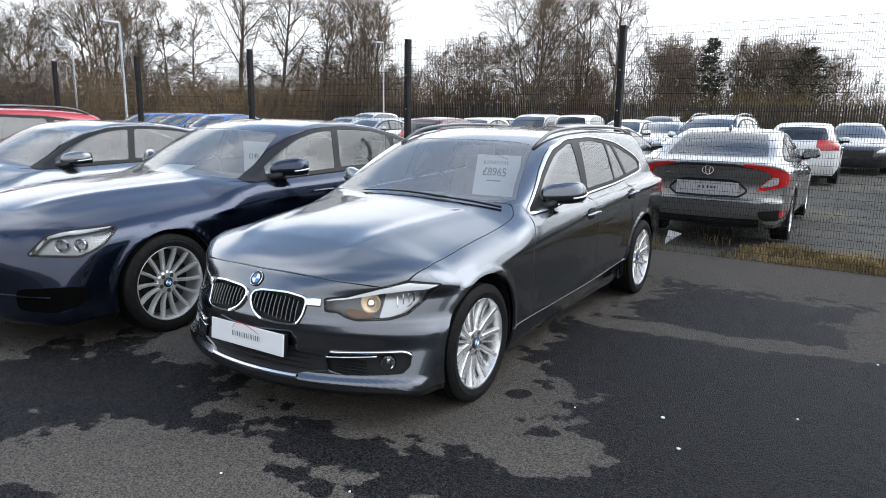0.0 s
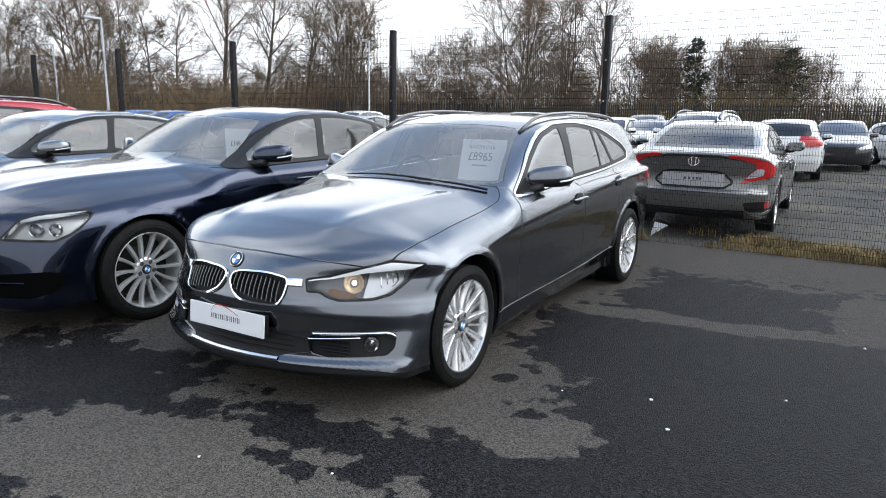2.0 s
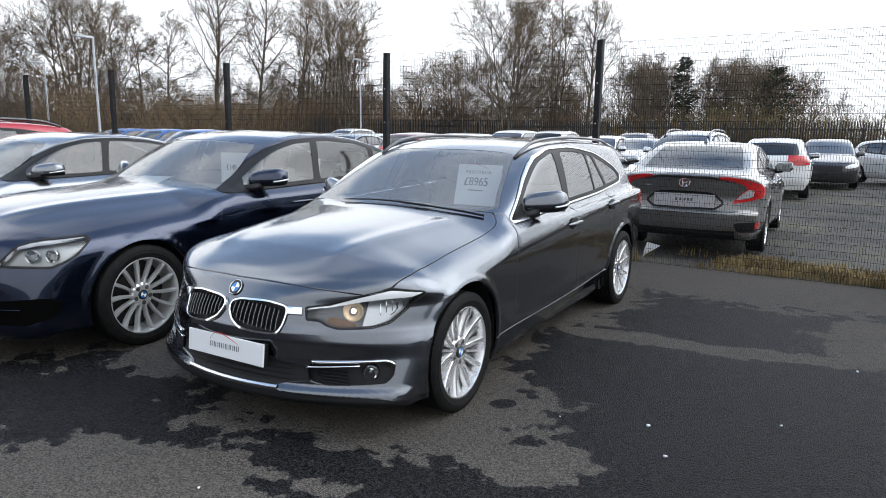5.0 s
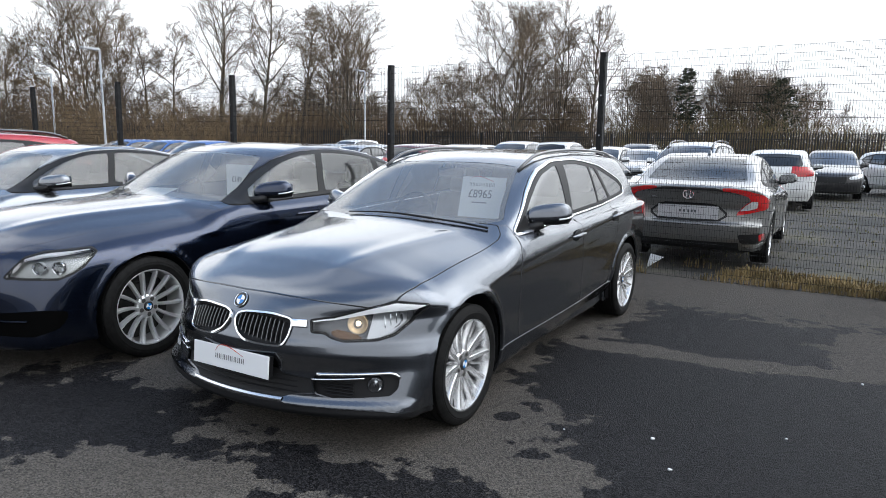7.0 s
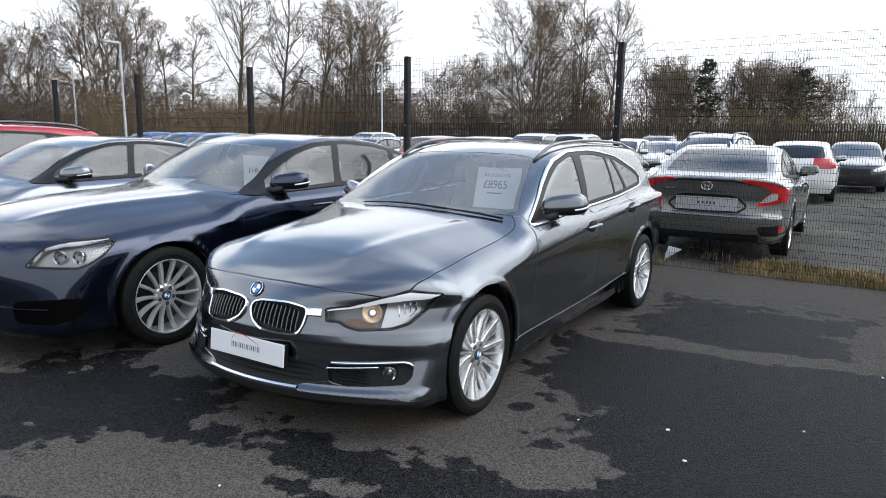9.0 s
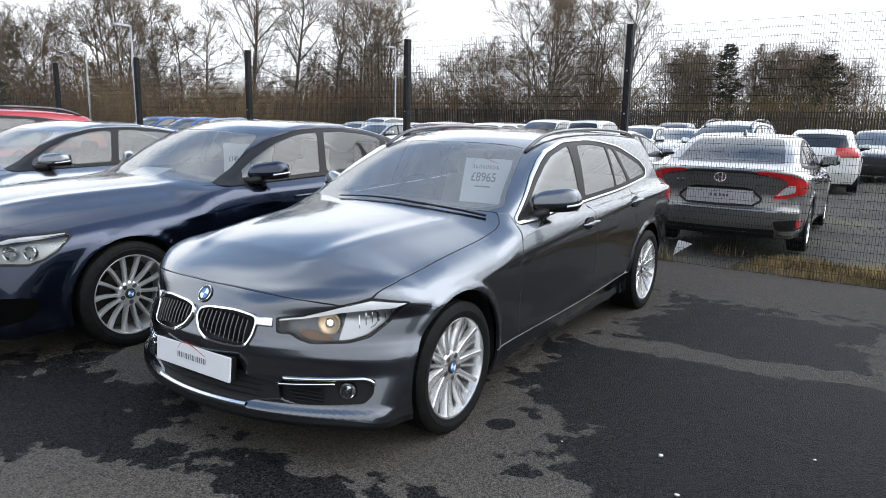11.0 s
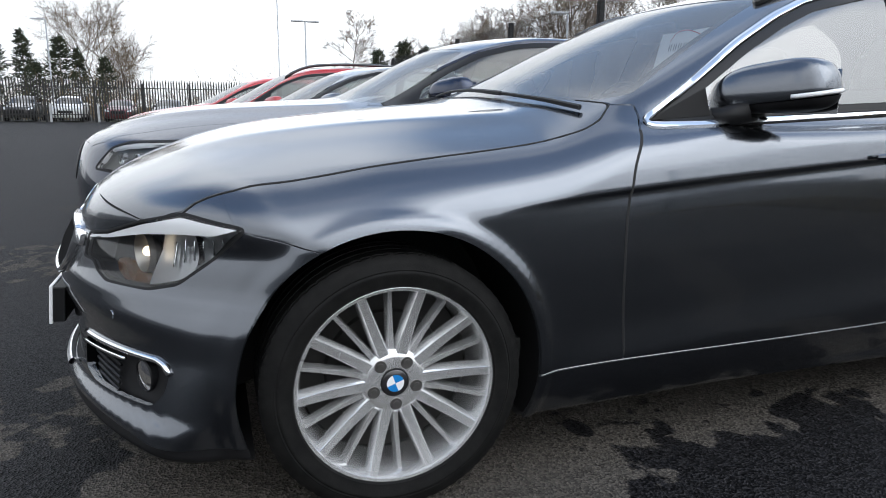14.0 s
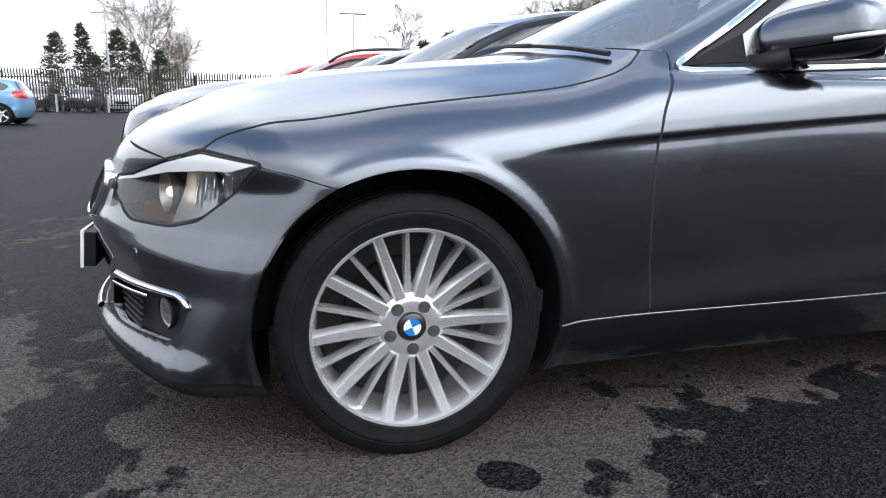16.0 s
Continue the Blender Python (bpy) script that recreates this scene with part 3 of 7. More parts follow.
    lathe(bm, [(-h * 0.25, 0.001), (-h * 0.2, 0.15), (-h * 0.3, 0.155), (-h * 0.3, rim - 0.03)], 40)
    d["disc"] = mesh_of(bm, "brake_disc", DARK_ALLOY)
    d["n"] = spokes
    return d


def roundel(bm, r, x, quarters):
    for q in quarters:
        arc = [bm.verts.new((x, r * math.cos(a), r * math.sin(a))) for a in np.linspace(q * math.pi / 2, (q + 1) * math.pi / 2, 9)]
        bm.faces.new([bm.verts.new((x, 0, 0))] + arc)


BADGE_BLUE = mat("badge blue enamel", (0.02, 0.2, 0.55), 0.2, 0.0, 0.6)


def add_wheel(root, d, m, full=True, badge=True):
    w = child("wheel", d["wheel"], root, m)
    child("tyre", d["tyre"], w)
    for k in range(d["n"]):
        child("spoke", d["spoke"], w, pose(0, 0, 0, 360 * k / d["n"] + 21))
        if "thin" in d:
            child("spoke", d["thin"], w, pose(0, 0, 0, 360 * (k + 0.5) / d["n"] + 21))
    child("hub", d["hub"], w)
    child("brake_disc", d["disc"], w)
    if full:
        child("centre_cap", d["cap"], w)
        if badge:
            child("cap_emblem", d["cap_a"], w, pose(0, 0, 0, 20))
            child("cap_emblem", d["cap_b"], w, pose(0, 0, 0, 20))
        for k in range(5):
            a = radians(72 * k + 3)
            child("wheel_bolt", d["bolt"], w, pose(0, 0.056 * math.sin(a), -0.056 * math.cos(a)))
    return w


def writing(name, text, size, material, m, parent, label="", stretch=1.0):
    cu = bpy.data.curves.new(name, "FONT")
    cu.body, cu.size, cu.align_x, cu.align_y, cu.extrude = text, size, "CENTER", "CENTER", 0.0006
    tmp = bpy.data.objects.new(name, cu)
    me = bpy.data.meshes.new_from_object(tmp)
    bpy.data.objects.remove(tmp)
    me.name = name
    me.materials.clear()
    me.materials.append(material)
    return child(name, me, parent, m @ Matrix.Diagonal((stretch, 1, 1, 1)), label)


def top_of(solid, x, y, lo=0.6, hi=1.9):
    """The height of the skin over (x, y)."""
    for _ in range(3):
        z = np.linspace(lo, hi, 65)
        ins = np.nonzero(solid(np.full(65, x), np.full(65, y), z) < 0)[0]
        k = ins.max() if len(ins) else 0
        lo, hi = z[k], z[min(k + 1, 64)]
    return lo


STENCIL = np.concatenate([np.eye(3), -np.eye(3), np.zeros((1, 3))]) * 0.004


def onto(solid, x, y, z, off=0.0):
    """The point of the skin nearest along the skin's own normal, and that normal."""
    p = np.array([x, y, z], float)
    for _ in range(9):
        f = solid(*(p + STENCIL).T)
        g = (f[:3] - f[3:6]) / 0.008
        p = p - g * f[6] / max(g @ g, 1e-6)
    n = g / np.linalg.norm(g)
    return Vector(p + n * off), Vector(n)


def facing(p, n, up=(0, 0, 1)):
    """A pose at p whose local z is the normal and whose y leans up."""
    z = Vector(n).normalized()
    x = Vector(up).cross(z).normalized()
    y = z.cross(x)
    return Matrix.Translation(p) @ Matrix((x, y, z)).transposed().to_4x4()


def arch_liner(root, y0, z0, r, x0=0.5, x1=0.86):
    bm = bmesh.new()
    lathe(bm, [(x1, r), (x0, r), (x0, 0.02)], 28, start=radians(-24), sweep=radians(222))
    me = mesh_of(bm, "arch_liner", GAP)
    child("arch_liner", me, root, pose(0, y0, z0))
    child("arch_liner", me, root, pose(0, y0, z0) @ Matrix.Diagonal((-1, 1, 1, 1)))


def seat(root, x, y, material, z=0.52):
    bm = bmesh.new()
    box(bm, (x - 0.25, y - 0.5, z - 0.18), (x + 0.25, y + 0.05, z), 0.06)
    s = part("seat", bm, material, root, smooth=True)
    bm = bmesh.new()
    box(bm, (-0.24, -0.07, 0), (0.24, 0.07, 0.62), 0.06, pose(x, y, z - 0.05, -18))
    part("seat_back", bm, material, s, smooth=True)
    bm = bmesh.new()
    box(bm, (-0.13, -0.05, 0.62), (0.13, 0.05, 0.83), 0.045, pose(x, y - 0.02, z - 0.05, -16))
    part("headrest", bm, material, s, smooth=True)


def steering_wheel(root, x, y, z, r=0.18):
    bm = bmesh.new()
    lathe(bm, [(0.014 * math.cos(a), r + 0.014 * math.sin(a)) for a in np.linspace(0, 2 * math.pi, 9)], 32)
    box(bm, (-0.02, -r, -0.025), (0.02, r, 0.025), 0.01)
    w = part("steering_wheel", bm, TRIM, root, smooth=True)
    w.matrix_basis = pose(x, y, z, 0, 0, 90) @ pose(0, 0, 0, 0, 25, 0)


def dashboard(root, y0, y1, z0, z1, w, material):
    bm = bmesh.new()
    box(bm, (-w, y0, z0), (w, y1, z1), 0.05)
    part("dashboard", bm, material, root, smooth=True)


def skin_at(solid, view, s, p, q):
    """Points of the skin over (p, q): 'side' takes (y, z) and finds x; 'nose' takes (x, z) and finds the foremost y; 'tail' the rearmost."""
    p, q = np.asarray(p, float), np.asarray(q, float)
    inner = {"side": 0.0, "nose": 0.3, "tail": 2.6}[view]
    outer = {"side": 1.3 * s, "nose": -1.6, "tail": 5.5}[view]
    lo, hi = np.full(p.shape, inner), np.full(p.shape, outer)
    place = (lambda m: (m, p, q)) if view == "side" else (lambda m: (p, m, q))
    for _ in range(34):
        mid = (lo + hi) / 2
        ins = solid(*place(mid)) < 0
        lo, hi = np.where(ins, mid, lo), np.where(ins, hi, mid)
    return np.stack(np.broadcast_arrays(*place(lo)), 1)


def resample(poly, step, closed=True):
    poly = np.asarray(poly, float)
    if closed:
        poly = np.concatenate([poly, poly[:1]])
    d = np.r_[0, np.cumsum(np.hypot(*np.diff(poly, axis=0).T))]
    t = np.linspace(0, d[-1], max(3, int(d[-1] / step)) + 1)
    out = np.stack([np.interp(t, d, poly[:, 0]), np.interp(t, d, poly[:, 1])], 1)
    return out[:-1] if closed else out


def ribbon(name, solid, poly, view, s, width, height, material, parent, closed=True, step=0.012, label="", sink=0.008):
    """A raised strip that follows a line of the side, nose or tail view over the skin."""
    c = resample(poly, step, closed)
    t = np.roll(c, -1, 0) - np.roll(c, 1, 0) if closed else np.gradient(c, axis=0)
    n = np.stack([-t[:, 1], t[:, 0]], 1) / np.maximum(np.hypot(*t.T), 1e-9)[:, None]
    w = np.broadcast_to(np.asarray(width, float) if not callable(width) else width(np.linspace(0, 1, len(c))), (len(c),))[:, None]
    rows = []
    for off, up in ((-0.5, -sink), (-0.5, height * 0.6), (-0.3, height), (0.3, height), (0.5, height * 0.6), (0.5, -sink)):
        q = c + n * w * off
        x = q[:, 0] * (s if view != "side" else 1)
        v = skin_at(solid, view, s, x, q[:, 1])
        e = 0.006
        g = np.stack([solid(*(v + d).T) - solid(*(v - d).T) for d in np.eye(3) * e], 1)
        rows.append(v + g / np.maximum(np.linalg.norm(g, axis=1, keepdims=True), 1e-9) * up)
    bm = bmesh.new()
    vs = [[bm.verts.new(p) for p in r] for r in rows]
    m = len(c)
    for a, b in zip(vs, vs[1:]):
        for k in range(m if closed else m - 1):
            bm.faces.new((a[k], b[k], b[(k + 1) % m], a[(k + 1) % m]))
    bmesh.ops.recalc_face_normals(bm, faces=bm.faces)
    return child(name, mesh_of(bm, name, material), parent, None, label)


def door_mirror(root, s, material, x=0.872, y=1.045, z=1.028, k=1.0, base=(0.74, 0.90, 0.955), glass=True):
    hb = bmesh.new()
    bmesh.ops.create_cube(hb, size=2)
    bmesh.ops.subdivide_edges(hb, edges=hb.edges[:], cuts=11, use_grid_fill=True)
    for v in hb.verts:
        q = v.co / (abs(v.co.x) ** 3.4 + abs(v.co.y) ** 3.4 + abs(v.co.z) ** 3.4) ** (1 / 3.4)
        sx = 0.128 * (1 - 0.10 * max(q.z, 0))
        v.co = Vector((x + k * sx * q.x, y + k * (0.070 * q.y * (1 - 0.3 * max(q.z, 0)) + 0.060 * q.x), z + k * ((0.078 if q.z > 0 else 0.058) * q.z * (1 + 0.1 * q.x) + 0.010 * q.x)))
    lower = hb.copy()
    cut = z - 0.024 * k
    bmesh.ops.bisect_plane(hb, geom=hb.verts[:] + hb.edges[:] + hb.faces[:], plane_co=(x, y, cut), plane_no=(0.05, 0.13, -1), clear_outer=True)
    bmesh.ops.bisect_plane(lower, geom=lower.verts[:] + lower.edges[:] + lower.faces[:], plane_co=(x, y, cut - 0.003), plane_no=(0.05, 0.13, -1), clear_inner=True)
    for b in (hb, lower):
        bmesh.ops.transform(b, matrix=Matrix.Diagonal((s, 1, 1, 1)), verts=b.verts)
        if s < 0:
            bmesh.ops.reverse_faces(b, faces=b.faces)
    mir = part("door_mirror", hb, material, root, smooth=True)
    part("mirror_base", lower, TRIM, mir, "matt black mirror base", smooth=True)
    bm = bmesh.new()
    tube(bm, [(s * base[0], base[1], base[2]), (s * (base[0] + 0.06), base[1] + 0.045, base[2] + 0.003), (s * (x - 0.03), y - 0.05, z - 0.05 * k)], [0.03, 0.028, 0.035], 10)
    part("mirror_arm", bm, TRIM, mir, smooth=True)
    bm = bmesh.new()
    strip = []
    for a in np.linspace(radians(-22), radians(62), 16):
        c, d = abs(math.cos(a)) ** 0.588, math.copysign(abs(math.sin(a)) ** 0.588, a)
        dx, dy = k * 0.129 * c, k * (0.060 * c - 0.071 * d)
        strip.append((s * (x + dx), y + dy, cut + 0.007 * k + 0.05 * dx + 0.13 * dy))
    tube(bm, strip, 0.0062 * k, 6)
    part("indicator_strip", bm, PLATE, mir, "clear indicator strip", smooth=True)
    if glass:
        bm = bmesh.new()
        box(bm, (-0.1 * k, -0.002, -0.058 * k), (0.1 * k, 0.002, 0.058 * k), 0.0, pose(s * x, y + 0.082 * k, z, 0, 0, s * 26))
        part("mirror_glass", bm, CHROME, mir)
    return mir


def estate_car():
    root = tagged(new("estate_car"), "dark grey metallic estate car with lit headlamps on wet tarmac", "car", "parked cars")
    solid = car_solid(ESTATE)
    sh = Shell(solid, -0.85, 3.85, 0.55, 300, 130, 200, ESTATE["crease"])
    G = 0.0032
    CH = [(0.677, 0.935), (0.852, 1.04), (1.054, 1.17), (1.215, 1.255), (1.342, 1.308), (1.61, 1.366), (2.05, 1.376), (2.567, 1.318), (3.0, 1.195), (3.11, 1.12), (3.05, 1.057), (2.3, 1.006), (1.533, 0.974), (0.983, 0.948)]
    CH = rounded(CH, 3, 0.2)
    BON = [(-0.2, -0.95), (0.60, -0.95), (0.645, -0.562), (0.732, -0.46), (0.766, -0.35), (0.768, -0.1), (0.766, 0.2), (0.763, 0.44), (0.768, 0.53), (0.755, 0.585), (0.705, 0.645), (0.6, 0.60), (0.3, 0.465), (0, 0.43), (-0.2, 0.43)]
    WS = rounded([(0.02, 0.447), (0.31, 0.474), (0.62, 0.60), (0.71, 0.705), (0.66, 0.83), (0.595, 1.045), (0.53, 1.285), (0.43, 1.285), (0.2, 1.245), (0.02, 1.225), (-0.2, 1.225), (-0.2, 0.447)], 3, 0.2)
    LAMP = rounded([(-0.292, 0.649), (-0.134, 0.666), (0.089, 0.708), (0.28, 0.735), (0.517, 0.711), (0.375, 0.632), (0.26, 0.576), (0.14, 0.557), (-0.09, 0.556), (-0.165, 0.572), (-0.208, 0.592), (-0.29, 0.594)], 3, 0.12)
    KID = rounded([(0.018, 0.612), (0.024, 0.644), (0.075, 0.658), (0.227, 0.665), (0.322, 0.652), (0.335, 0.628), (0.328, 0.568), (0.318, 0.537), (0.29, 0.526), (0.18, 0.529), (0.105, 0.536), (0.052, 0.563)], 3, 0.3)
    FOG = rounded([(0.437, 0.371), (0.461, 0.398), (0.788, 0.406), (0.792, 0.335), (0.768, 0.300), (0.643, 0.292), (0.522, 0.288), (0.452, 0.302)], 3, 0.15)
    LOW = [(-0.1, 0.415), (0.27, 0.412), (0.30, 0.388), (0.434, 0.373), (0.448, 0.305), (0.335, 0.287), (0.296, 0.274), (-0.1, 0.272)]
    d1 = knots((0.2, 0.63), (0.314, 0.625), (0.537, 0.603), (0.687, 0.596), (0.828, 0.614), (0.918, 0.664), (0.96, 0.69))
    d2 = knots((0.3, 1.70), (0.733, 1.672), (0.85, 1.648), (0.97, 1.63), (1.36, 1.73))
    d3 = knots((0.3, 2.32), (0.39, 2.345), (0.635, 2.43), (0.84, 2.477), (0.97, 2.51), (1.05, 2.62), (1.3, 2.5))
    sill = knots((0.2, 0.30), (0.62, 0.321), (1.1, 0.324), (1.73, 0.334), (2.41, 0.368), (2.6, 0.375))
    bl = knots((-0.9, 0.95), (-0.42, 0.9), (-0.345, 0.712), (-0.26, 0.688), (-0.17, 0.66), (-0.08, 0.6), (0.0, 0.2), (0.3, 0.1))
    lip = knots((0, 0.262), (0.28, 0.264), (0.34, 0.248), (0.57, 0.246), (0.75, 0.238), (0.9, 0.215))
    brim = knots((0, 0.749), (0.12, 0.750), (0.32, 0.744), (0.5, 0.729), (0.62, 0.712), (0.66, 0.700))
    ch = side(CH)
    bon = lambda x, y, z: np.maximum(polygon(np.abs(x), y, BON), brim(np.abs(x)) - z)
    ws = lambda x, y, z: np.maximum(polygon(np.abs(x), y, WS), np.maximum(y - 1.6, 0.9 - z))
    lamp = lambda x, y, z: np.maximum(polygon(np.abs(x) + y, z, LAMP), np.maximum(y - 0.1, 0.25 - np.abs(x)))
    nose = lambda poly: (lambda x, y, z: np.maximum(polygon(np.abs(x), z, poly), y + 0.2))
    kid, fog, low = nose(KID), nose(FOG), nose(LOW)
    grow = lambda f, g: (lambda *p: f(*p) - g)
    not_ = lambda f, g=G: (lambda *p: g - f(*p))
    arches = [ring(0, 0.335, 0.372), ring(2.81, 0.335, 0.375)]
    up = lambda x, y, z: 0.55 - z
    rearglass = lambda x, y, z: np.maximum(polygon(np.abs(x), z, [(-0.1, 1.04), (0.62, 1.06), (0.60, 1.2), (0.54, 1.32), (-0.1, 1.335)]), 3.35 - y)
    tail = lambda x, y, z: np.maximum(polygon(y, z, [(3.22, 0.95), (3.5, 0.985), (4.0, 0.99), (4.0, 0.80), (3.4, 0.82), (3.25, 0.885)]), 0.42 - np.abs(x))

    glass_f = side_glass(CH)
    # skin
    panel("bonnet", sh, [grow(bon, -G), up, lambda x, y, z: y - 0.72], GREY_PAINT, root, rim=0.02)
    panel("front_bumper", sh, [lambda x, y, z: np.maximum(z - bl(y) + G, y + 0.05), not_(bon), not_(lamp, 0.0035), not_(kid, 0.0), not_(fog, 0.0), not_(low, 0.0), arches[0], lambda x, y, z: lip(np.abs(x)) - z], GREY_PAINT, root, rim=0.02)
    panel("bumper_underside", sh, [lambda x, y, z: np.maximum(z - lip(np.abs(x)) + 0.002, y + 0.05), arches[0]], TRIM, root, offset=-0.006, rim=0.0, label="black plastic lower edge of the bumper")
    for s in (1, -1):
        panel("front_wing", sh, [lambda x, y, z: np.maximum(np.maximum(bl(y) - z, y - d1(z) + G), z - 0.987), not_(bon), not_(lamp, 0.0035), arches[0], lambda x, y, z: sill(y) - z + G, lambda x, y, z: y - 0.9, not_(ws, 0.004), not_(ch, 0.013)], GREY_PAINT, root, rim=0.016, half=s)
        door = panel("front_door", sh, [lambda x, y, z: np.maximum(d1(z) - y + G, y - d2(z) + G), lambda x, y, z: sill(y) - z + G, not_(ch, 0.012), lambda x, y, z: z - 1.1, lambda x, y, z: polygon(y, z, [(0.5, 0.2), (0.5, 0.94), (0.7, 0.945), (1.0, 0.95), (1.9, 0.992), (1.9, 0.2)])], GREY_PAINT, root, half=s)
        door2 = panel("rear_door", sh, [lambda x, y, z: np.maximum(d2(z) - y + G, y - d3(z) + G), lambda x, y, z: sill(y) - z + G, not_(ch, 0.012), lambda x, y, z: z - 1.04, arches[1], lambda x, y, z: polygon(y, z, [(1.5, 0.2), (1.5, 0.98), (2.4, 1.016), (2.8, 1.05), (2.8, 0.2)])], GREY_PAINT, root, half=s)
        panel("sill", sh, [lambda x, y, z: np.maximum(z - sill(y) + G, np.maximum(0.2 - y, y - 2.6)), *arches, lambda x, y, z: 0.185 - z], GREY_PAINT, root, half=s)
        # dark ribbons over the door shut lines, standing for the shade inside them
        for line, z0, z1 in ((d1, 0.335, 0.925), (d2, 0.345, 0.955), (d3, 0.385, 0.99)):
            ribbon("door_gap_shade", solid, [(float(line(np.array(z))), z) for z in np.linspace(z0, z1, 24)], "side", s, 0.007, 0.0008, GAP, root, closed=False, step=0.02, sink=0.006)
        ribbon("sill_trim", solid, [(y, float(sill(np.array(y)))) for y in np.linspace(0.375, 2.42, 20)], "side", s, 0.0042, 0.002, SILL_STRIP, root, closed=False, step=0.05, label="dull metal strip along the sill")
        panel("window_frame", sh, [grow(ch, -0.010)] + [not_(f, 0.0) for f in glass_f], TRIM, root, offset=0.0, rim=0.008, half=s, label="gloss black window frame")
        ribbon("window_trim", solid, CH, "side", s, 0.0135, 0.006, CHROME, root, label="polished bright window surround")
        for f in glass_f:
            g = panel("side_window", sh, [f], SIDE_GLASS, root, offset=-0.004, rim=0, half=s)
            g.visible_shadow = False
        for y0, y1, z0, dr in ((1.40, 1.655, 0.852, door), (2.28, 2.53, 0.918, door2)):
            p, n = onto(solid, s * 0.9, (y0 + y1) / 2, z0)
            m = facing(p, n)
            # black oval laid on the door for the shaded hollow behind the handle
            bm = bmesh.new()
            bmesh.ops.create_uvsphere(bm, u_segments=24, v_segments=8, radius=1)
            bmesh.ops.scale(bm, vec=(0.08, 0.042, 0.007), verts=bm.verts)
            child("handle_recess_shade", mesh_of(bm, "handle_recess_shade", GAP), dr, m)
            bm = bmesh.new()
            L = (y1 - y0) / 2
            pts = [(L * t, 0.010 * (1 - t * t), 0.010 + 0.022 * (1 - t ** 4)) for t in np.linspace(-1, 1, 15)]
            tube(bm, pts, [0.008 + 0.006 * (1 - t ** 4) for t in np.linspace(-1, 1, 15)], 10)
            child("door_handle", mesh_of(bm, "door_handle", GREY_PAINT), dr, m)
        mir = door_mirror(root, s, GREY_PAINT)
        bm = bmesh.new()
        v3 = [bm.verts.new(onto(solid, s * 0.8, y, z, 0.003)[0]) for y, z in ((0.71, 0.953), (0.90, 0.962), (0.90, 1.05), (0.80, 1.0))]
        bm.faces.new(v3 if s > 0 else v3[::-1])
        bmesh.ops.solidify(bm, geom=bm.faces[:], thickness=0.012)
        part("mirror_sail", bm, TRIM, mir)
        # roof rail
        pts = []
        for t in np.linspace(0, 1, 30):
            y = 1.24 + 2.02 * t
            x = 0.555 + 0.02 * math.sin(math.pi * t)
            pts.append((s * x, y, top_of(solid, x, y) + 0.004 + 0.026 * min(1, 9 * t, 9 * (1 - t)) ** 0.7))
        bm = bmesh.new()
        tube(bm, pts, 0.012, 10)
        part("roof_rail", bm, BLACK_PAINT, root, "gloss black roof rail", smooth=True)
        # joint between bonnet and wing: a dark cord stands for the shade in it
        bm = bmesh.new()
        tube(bm, [(s * x, y, top_of(solid, x, y) - 0.0015) for x, y in resample(BON[3:12], 0.03, False)], 0.0034, 6)
        part("bonnet_gap_shade", bm, GAP, root)
        # headlamp
        hl = panel("headlamp", sh, [grow(lamp, 0.001)], LAMP_HOUSING, root, offset=-0.075, rim=-0.07, half=s, label="clear headlamp with a warm lit bulb")
        ln = panel("lens", sh, [grow(lamp, -0.001)], LENS, hl, offset=0.0, rim=0.0, half=s)
        ln.visible_shadow = False
        panel("lamp_seal", sh, [grow(lamp, 0.0045), not_(lamp, -0.001)], GAP, hl, offset=0.0012, rim=0.006, half=s, label="black seal round the lamp")
        brow = [(0.089, 0.701), (0.27, 0.727), (0.49, 0.709), (0.40, 0.692), (0.25, 0.688), (0.09, 0.678), (-0.13, 0.652), (-0.28, 0.640), (-0.28, 0.646), (-0.134, 0.660)]
        panel("lamp_brow", sh, [lambda x, y, z: np.maximum(polygon(np.abs(x) + y, z, brow), np.maximum(y - 0.1, 0.25 - np.abs(x)))], PLATE, hl, offset=0.0006, rim=0.002, half=s, label="white light-guide strip")
        across = knots((-0.3, 0.386), (-0.14, 0.506), (0.02, 0.588), (0.18, 0.672), (0.25, 0.701), (0.31, 0.739), (0.517, 0.838))
        # bright reflector at the outer end, with upright ribs
        panel("reflector_plate", sh, [grow(lamp, -0.004), lambda x, y, z: 0.10 + 0.5 * (z - 0.62) - np.abs(x) - y], LAMP_SILVERED, hl, offset=-0.038, rim=0.0, half=s, label="satin silver reflector plate")
        for k in range(6):
            u = 0.20 + 0.040 * k
            x = float(across(np.array(u)))
            p, n = onto(solid, s * x, u - x, 0.640 + 0.16 * (u - 0.25), -0.033)
            bm = bmesh.new()
            box(bm, (-0.0025, -0.030 + 0.003 * k, -0.004), (0.0025, 0.030 - 0.003 * k, 0.010), 0.002)
            child("reflector_rib", mesh_of(bm, "reflector_rib", CHROME), hl, facing(p, n))

        # amber patch low in the lamp: the bulb's glow, put in as colour
        amb = [(-0.18, 0.60), (-0.13, 0.612), (-0.05, 0.598), (0.03, 0.580), (0.04, 0.566), (-0.09, 0.563), (-0.15, 0.577)]
        panel("painted_bulb_glow", sh, [lambda x, y, z: np.maximum(polygon(np.abs(x) + y, z, amb), np.maximum(y - 0.1, 0.25 - np.abs(x)))], AMBER_GLOW, hl, offset=-0.05, rim=0.02, half=s, label="painted amber bulb glow")
        for x, y, z, r, lit in ((0.588, -0.571, 0.628, 0.046, True), (0.701, -0.452, 0.644, 0.045, False)):
            p, n = onto(solid, s * x, y, z, -0.036)
